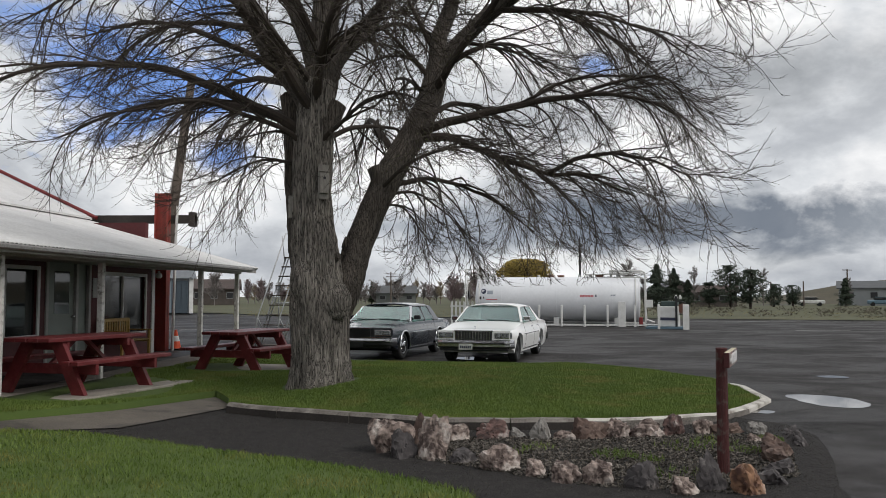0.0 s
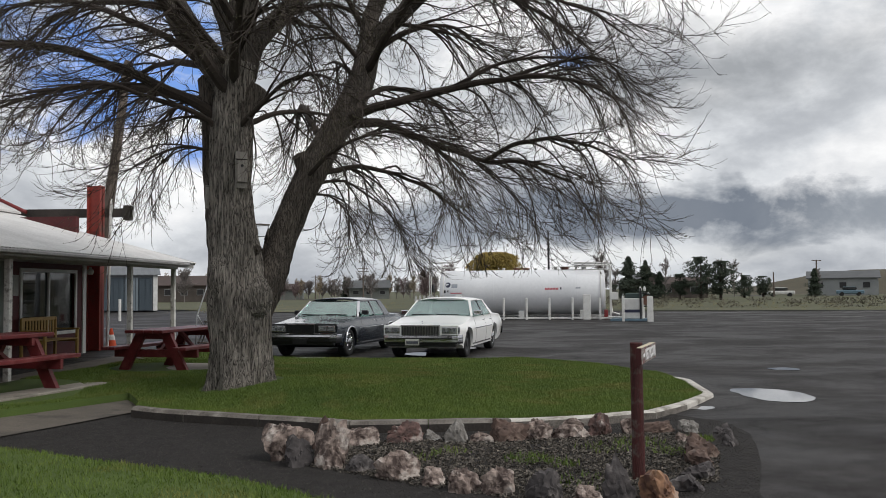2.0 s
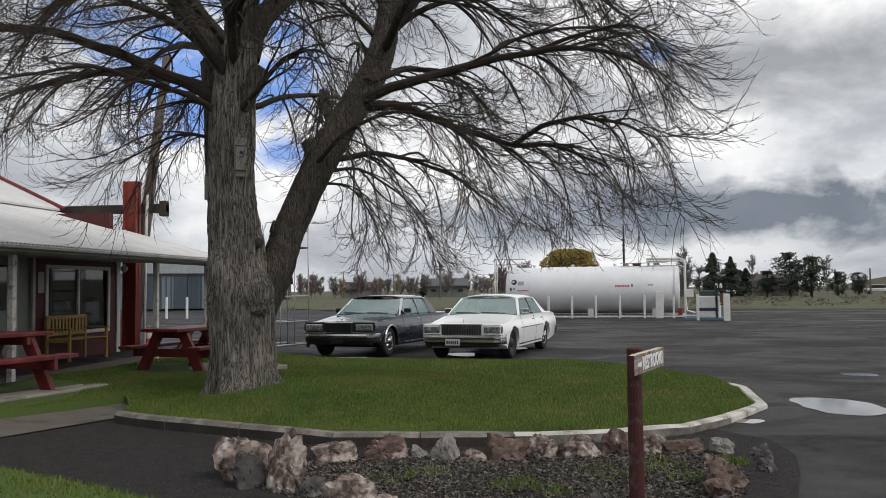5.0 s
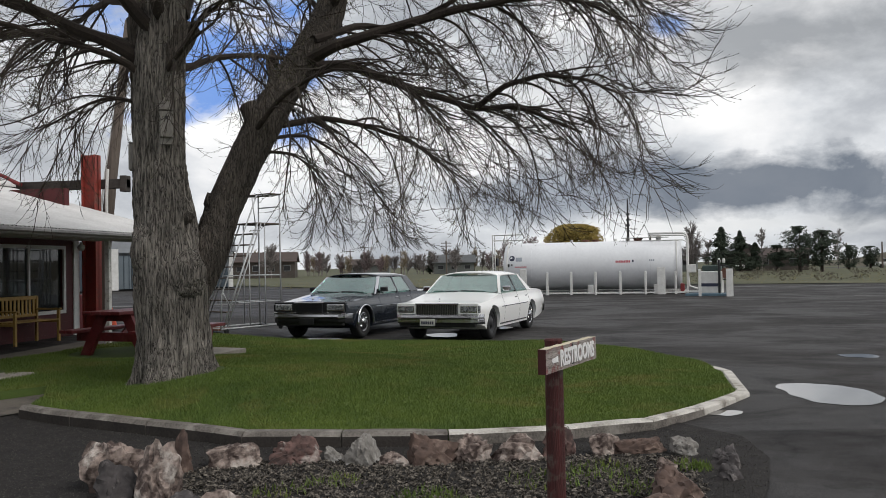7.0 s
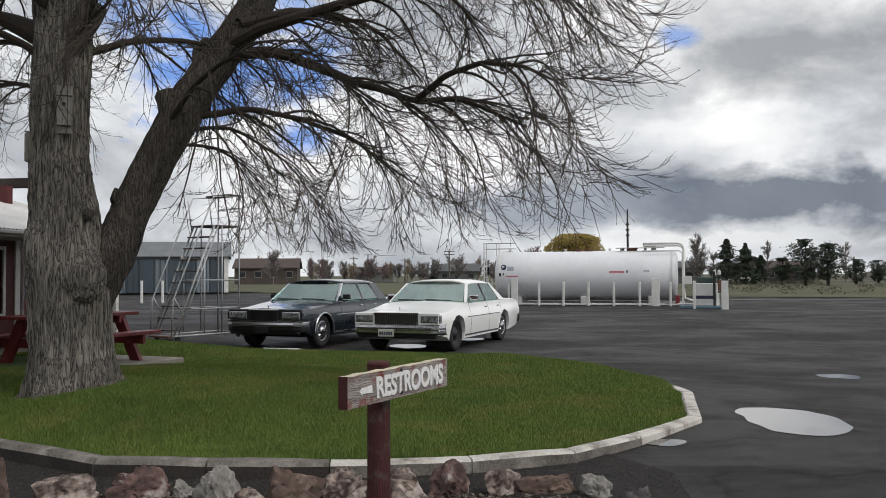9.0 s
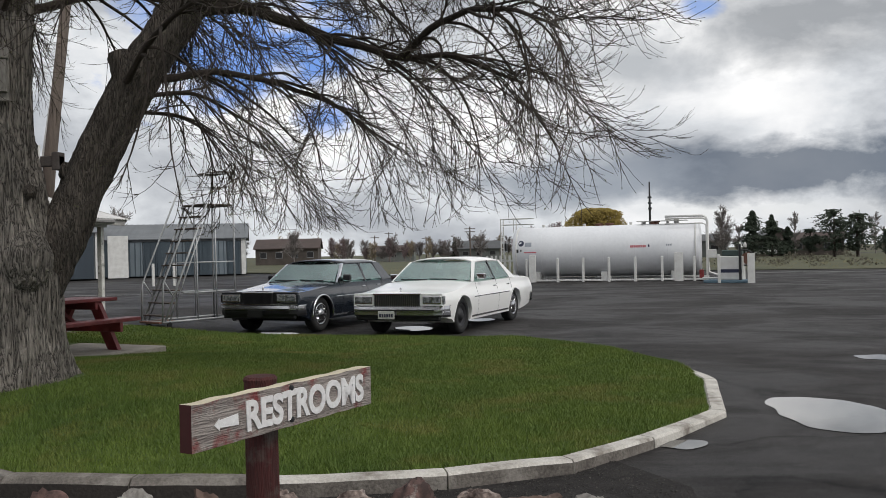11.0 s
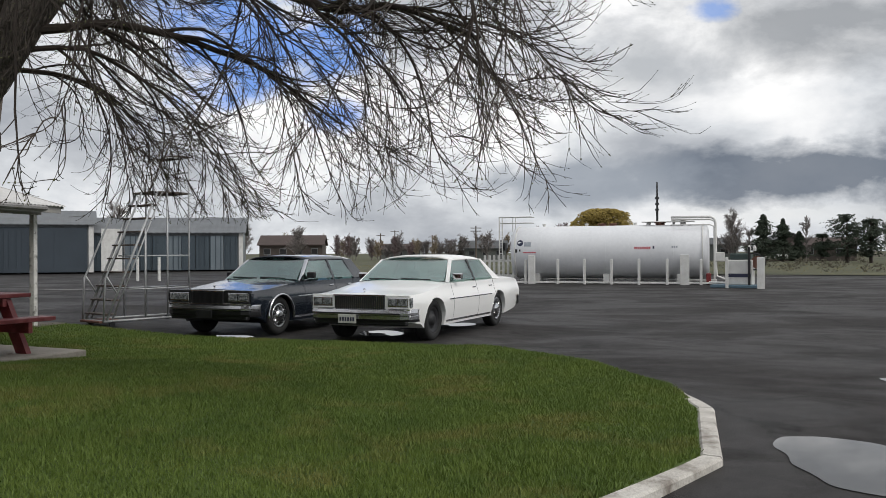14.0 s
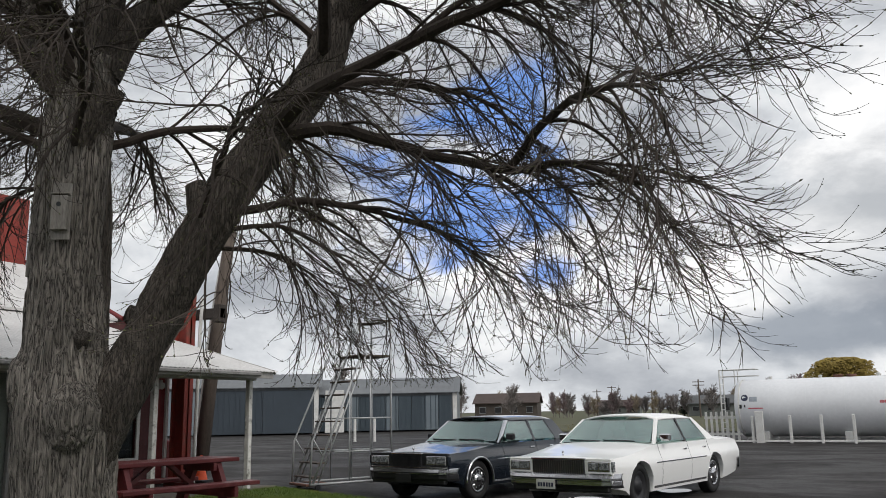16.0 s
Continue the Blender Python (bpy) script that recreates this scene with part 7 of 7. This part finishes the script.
def bare_tree(x, y, h, spread, seed, material, label, k=1.35, dense=1.0, trunk=0.09):
    X, Y = far(x, y, k)
    rnd = random.Random(seed)
    T = empty("bare_tree", pose(X, Y, 0), label, "tree", "far trees")
    tw = Twigs()
    tw.tube([Vector((0, 0, 0)), Vector((0.05, 0, h * 0.25)), Vector((0, 0.05, h * 0.55)), Vector((0.1, 0, h * 0.9))], trunk, 0.04, 6)
    mesh_of("trunk", tw.v, tw.f, M_TWIGFAR, T)
    tw = Twigs()
    for _ in range(int(30 * dense)):
        z = rnd.uniform(0.1, 0.8) * h
        a, up = rnd.uniform(0, 6.28), rnd.uniform(0.7, 2.0)
        L = spread * rnd.uniform(0.5, 1.0) * (1.1 - z / h * 0.6)
        d = Vector((math.cos(a), math.sin(a), up)).normalized()
        p0 = Vector((0, 0, z))
        mid, end = p0 + d * L * 0.5, p0 + d * L + Vector((0, 0, 0.1 * L))
        tw.tube([p0, mid, end], 0.05, 0.022, 4)
        for _ in range(int(11 * dense)):
            s = rnd.uniform(0.25, 1)
            q = p0.lerp(end, s)
            e = (d + Vector((rnd.gauss(0, 0.6), rnd.gauss(0, 0.6), rnd.gauss(0.2, 0.5)))).normalized()
            q2 = q + e * L * rnd.uniform(0.2, 0.45)
            tw.tube([q, q2], 0.024, 0.013, 3)
            for _ in range(5):
                q3 = q.lerp(q2, rnd.uniform(0.3, 1))
                e3 = (e + Vector((rnd.gauss(0, 0.6), rnd.gauss(0, 0.6), rnd.gauss(0.1, 0.5)))).normalized()
                tw.tube([q3, q3 + e3 * L * rnd.uniform(0.14, 0.34)], 0.016, 0.008, 3)
    mesh_of("crown", tw.v, tw.f, material, T)


def conifer(x, y, h, r, seed, label, round_=False, k=1.35, material=None, low=0.08):
    X, Y = far(x, y, k)
    rnd = random.Random(seed)
    T = empty("conifer", pose(X, Y, 0), label, "tree", "far trees")
    part("trunk", tube(bmesh.new(), [(0, 0, 0), (0, 0, h * 0.5), (0.05, 0, h * 0.97)], [0.2, 0.13, 0.03], 6), M_TWIG, T)
    v, f = [], []
    for _ in range(9000 if material else 4200):
        s = rnd.random() ** 0.85
        tier = 0.62 + 0.5 * (1 - (s * 11 + 0.3 * noise.noise((seed, s * 4, 5))) % 1.0)
        z = h * (low + (1 - low) * s)
        if round_:
            rad = r * math.sqrt(max(0.02, 1 - (2 * s - 0.85) ** 2 / 1.5)) * (0.85 + 0.3 * noise.noise((seed, s * 5, 1)))
        else:
            rad = r * (1 - s) ** 0.8 * (0.85 + 0.9 * noise.noise((seed * 3.1, s * 9, 2))) * tier + 0.05
        a = rnd.uniform(0, 6.28)
        rad *= 0.85 + (0.15 if material else 1.1) * noise.noise((math.cos(a) * 1.5 + seed, math.sin(a) * 1.5, z * 1.3))
        q = rad * math.sqrt(rnd.random())
        p = Vector((q * math.cos(a), q * math.sin(a), z))
        if round_ and not material and noise.noise((p.x * 0.95 + seed * 7, p.y * 0.95, p.z * 1.25)) < -0.2:
            continue
        size = rnd.uniform(0.1, 0.3) * (h / 7) ** 0.5
        o = Vector((math.cos(a), math.sin(a), rnd.uniform(-0.5, 0.4))).normalized() * size
        t2 = Vector((-math.sin(a), math.cos(a), rnd.uniform(-0.4, 0.4))) * size * 0.5
        b = len(v)
        v += [p - t2, p + t2, p + o + Vector((0, 0, -0.1 * size)), p + Vector((0, 0, size * 0.45))]
        f += [(b, b + 1, b + 2), (b, b + 3, b + 1), (b, b + 2, b + 3), (b + 1, b + 3, b + 2)]
    mesh_of("crown", v, f, material or M_NEEDLE, T)


conifer(20.6, 93.6, 6.3, 3.0, 1, "tall dark green spruce behind the shed", low=0.05)
conifer(22.4, 93.3, 5.7, 3.1, 2, "dark green spruce beside the taller spruce", low=0.05)
conifer(23.9, 93.3, 4.0, 1.8, 3, "low dark green juniper beside the spruces", low=0.03)
conifer(25.2, 82.5, 5.6, 2.5, 4, "spreading dark pine with open crown and bare stems", True, low=0.13)
conifer(27.0, 82.2, 5.0, 2.1, 5, "spreading dark pine with open crown and bare stems", True, low=0.13)
conifer(23.6, 84.0, 3.4, 1.3, 6, "small dark pine at the field edge", True, low=0.2)
conifer(33.7, 95.1, 3.4, 1.6, 7, "rounded dark juniper at the field edge", True, low=0.08)
conifer(39.0, 103.8, 3.4, 1.7, 8, "rounded dark juniper at the field edge", True, low=0.08)
conifer(43.6, 100.0, 4.4, 1.8, 9, "pointed dark juniper near the utility pole", False, low=0.03)
conifer(55.0, 102.0, 2.6, 1.7, 10, "low dark juniper beside the house", True, low=0.05)
conifer(11.5, 104.0, 5.0, 1.0, 11, "slim dark conifer behind the tank")
conifer(14.0, 106.0, 4.8, 1.0, 12, "slim dark conifer behind the tank")
conifer(-15.0, 128.0, 4.6, 1.5, 13, "dark conifer behind the grey house")
conifer(5.2, 82.6, 5.2, 4.0, 14, "yellow-green rounded willow crown behind the tank", True, 1.0, M_WILLOW, 0.3)
bare_tree(19.0, 101.4, 7.6, 2.6, 21, M_TWIGFAR, "tall spreading bare tree behind the fuel pump", dense=1.5)
bare_tree(21.0, 103.0, 5.0, 1.6, 22, M_TWIGFAR, "thin bare tree behind the shed")
bare_tree(24.4, 92.7, 6.8, 1.3, 23, M_TWIGFAR, "slender bare poplar beside the spruces", trunk=0.1)
bare_tree(30.4, 92.7, 6.6, 1.3, 24, M_TWIGFAR, "slender bare poplar behind the pines", trunk=0.1)
bare_tree(35.9, 105.0, 7.0, 1.4, 25, M_TWIGFAR, "slender bare poplar behind the junipers", trunk=0.1)
bare_tree(45.2, 103.0, 5.0, 1.4, 26, M_TWIGFAR, "bare tree beside the utility pole")
bare_tree(-32.3, 106.2, 6.0, 2.4, 27, M_TWIGFAR, "bushy bare tree before the brown building", dense=1.3)
bare_tree(1.0, 92.0, 5.4, 2.2, 28, M_TWIGPINK, "reddish bare shrub tree behind the tank", dense=1.4)
bare_tree(-1.5, 92.0, 4.8, 2.0, 29, M_TWIGPINK, "reddish bare shrub tree behind the tank", dense=1.4)
for k in range(48):
    rr = random.Random(100 + k)
    bare_tree(-42 + 0.92 * k + rr.uniform(-0.6, 0.6), 133 + rr.uniform(-13, 12), rr.uniform(2.6, 5.6), rr.uniform(1.3, 2.3), 40 + k, (M_TWIGFAR, M_TWIGTAN, M_TWIGFAR, M_TWIGPINK)[k % 4], "bare bushy tree in the far tree line", dense=1.15)
for k in range(6):
    rr = random.Random(200 + k)
    bare_tree(-62 + 5 * k, 100 + rr.uniform(-6, 10), rr.uniform(5.0, 6.6), 2.2, 60 + k, M_TWIGFAR, "bare tree standing behind the hangars", dense=1.1)
bare_tree(-30.0, 62.5, 6.4, 2.0, 80, M_TWIGFAR, "bare tree behind the hangar roof", 1.25, 1.3)


def far_pole(x, y, h, arms, k=1.35):
    X, Y = far(x, y, k)
    P = empty("utility_pole", pose(X, Y, 0, 0, 0, 20), "distant wooden utility pole with cross arm", "utility pole", "far utility poles")
    part("shaft", tube(bmesh.new(), [(0, 0, 0), (0, 0, h)], [0.14, 0.1], 8), M_POLE, P)
    for z in arms:
        part("cross_arm", bx(-0.9, 0.9, -0.06, 0.06, h - z - 0.12, h - z), M_POLE, P)


for x, y, h, arms in ((-26.4, 134.0, 6.2, (0.2,)), (-28.6, 133.6, 5.6, (0.4,)), (-9.9, 106.7, 5.8, (0.3, 0.8)), (-21.0, 137, 5.2, (0.3,)), (-42.5, 112, 6.5, (0.3,)), (44.6, 101.7, 5.9, (0.05,)), (39.6, 102, 4.0, ()), (36.5, 104, 4.0, ()), (-36.0, 128, 4.6, (0.3,))):
    far_pole(x, y, h, arms)
X, Y = 8.75, 67.5
mastp = empty("antenna_mast", pose(X, Y, 0), "thin black antenna mast rising behind the tank", "antenna mast")
part("shaft", tube(bmesh.new(), [(0, 0, 0), (0, 0, 4.2), (0, 0, 6.3)], [0.09, 0.08, 0.05], 8), M_BLACK, mastp)
for z in (4.3, 4.7, 5.1):
    part("collar", lathe(bmesh.new(), [(0, z), (0.15, z), (0.13, z + 0.14), (0, z + 0.14)], 10), M_BLACK, mastp)


def hill():
    bm = bmesh.new()
    n = 26
    rows = []
    for j in range(9):
        row = []
        for i in range(n):
            x, y = 55 + 9.0 * i, 165 + 14 * j
            s = smoothstep(66, 96, x) * math.sin(math.pi * min(1, j / 6))
            row.append(bm.verts.new((x, y, -0.2 + 5.6 * s + 0.7 * s * noise.noise((x * 0.05, y * 0.05, 2)))))
        rows.append(row)
    for a, b in zip(rows, rows[1:]):
        for i in range(n - 1):
            bm.faces.new((a[i], a[i + 1], b[i + 1], b[i]))
    tagged(part("hill", bm, M_HILL, smooth=True), "low brown grassy hill behind the house", "hill", kind="structure")


hill()


def brush():
    """Sagebrush and dry tufts along the field, too many to count."""
    rnd = random.Random(77)
    for name, material, count, hh, label in (("sagebrush", M_SAGE, 300, (0.25, 0.85), "grey-brown sagebrush scattered along the field edge"), ("dry_tufts", M_DRYGRASS, 2600, (0.08, 0.28), "yellow dry grass tufts over the field")):
        v, f = [], []
        for _ in range(count):
            x = rnd.uniform(9, 95) if hh[1] > 0.5 else rnd.uniform(-45, 95)
            edge = 62 if x < 14 else 60 - 0.2 * (x - 14)
            y = max(40, edge) + (rnd.random() ** 1.4) * (38 if hh[1] < 0.5 else 45) + (6 if hh[1] > 0.5 else 0.3)
            if x < -20 and y < 100:
                continue
            h = rnd.uniform(*hh)
            for _ in range(46 if hh[1] > 0.5 else 8):
                a, u = rnd.uniform(0, 6.28), rnd.random()
                q = h * 1.1 * math.sqrt(rnd.random()) * math.sqrt(1 - 0.85 * u * u)
                px, py = x + q * math.cos(a), y + q * math.sin(a)
                z = field_z(px, py) + h * 0.8 * u
                s = h * rnd.uniform(0.1, 0.24)
                b = len(v)
                d = rnd.uniform(0, 6.28)
                v += [(px - s * 0.6 * math.cos(d), py - s * 0.6 * math.sin(d), z - 0.3 * s), (px + s * 0.6 * math.cos(d), py + s * 0.6 * math.sin(d), z + rnd.uniform(-0.5, 0.3) * s), (px + rnd.gauss(0, 0.6) * s, py + rnd.gauss(0, 0.6) * s, z + s * 0.8)]
                f.append((b, b + 1, b + 2))
        ob = mesh_of(name, v, f, material, label=label, kind="stuff")
        ob["category"] = "shrubs"


brush()


def far_car(x, y, rz, material, label):
    X, Y = far(x, y)
    C = empty("far_car", pose(X, Y, 0, 0, 0, rz), label, "car", "far parked cars")
    part("body", bx(-2.1, 2.1, -0.85, 0.85, 0.35, 0.95, bevel=0.12), material, C)
    part("cabin", bx(-1.2, 1.0, -0.75, 0.75, 0.95, 1.5, bevel=0.2), M_GLASS, C)
    part("roof", bx(-1.0, 0.8, -0.68, 0.68, 1.45, 1.53, bevel=0.03), material, C)
    for x2 in (-1.3, 1.3):
        for y2 in (-0.8, 0.8):
            part("wheel", lathe(bmesh.new(), [(0, -0.1), (0.32, -0.1), (0.32, 0.1), (0, 0.1)], 16, pose(x2, y2, 0.32, 90, 0, 0)), M_TYRE, C)


far_car(22.3, 98.0, -10, M_WHITE, "white car parked beside the shed")
far_car(42.0, 106.0, -15, M_WHITE, "pale pickup parked on the far slope")
far_car(50.5, 106.0, -20, M_BLUEGREY, "blue car parked before the far house")
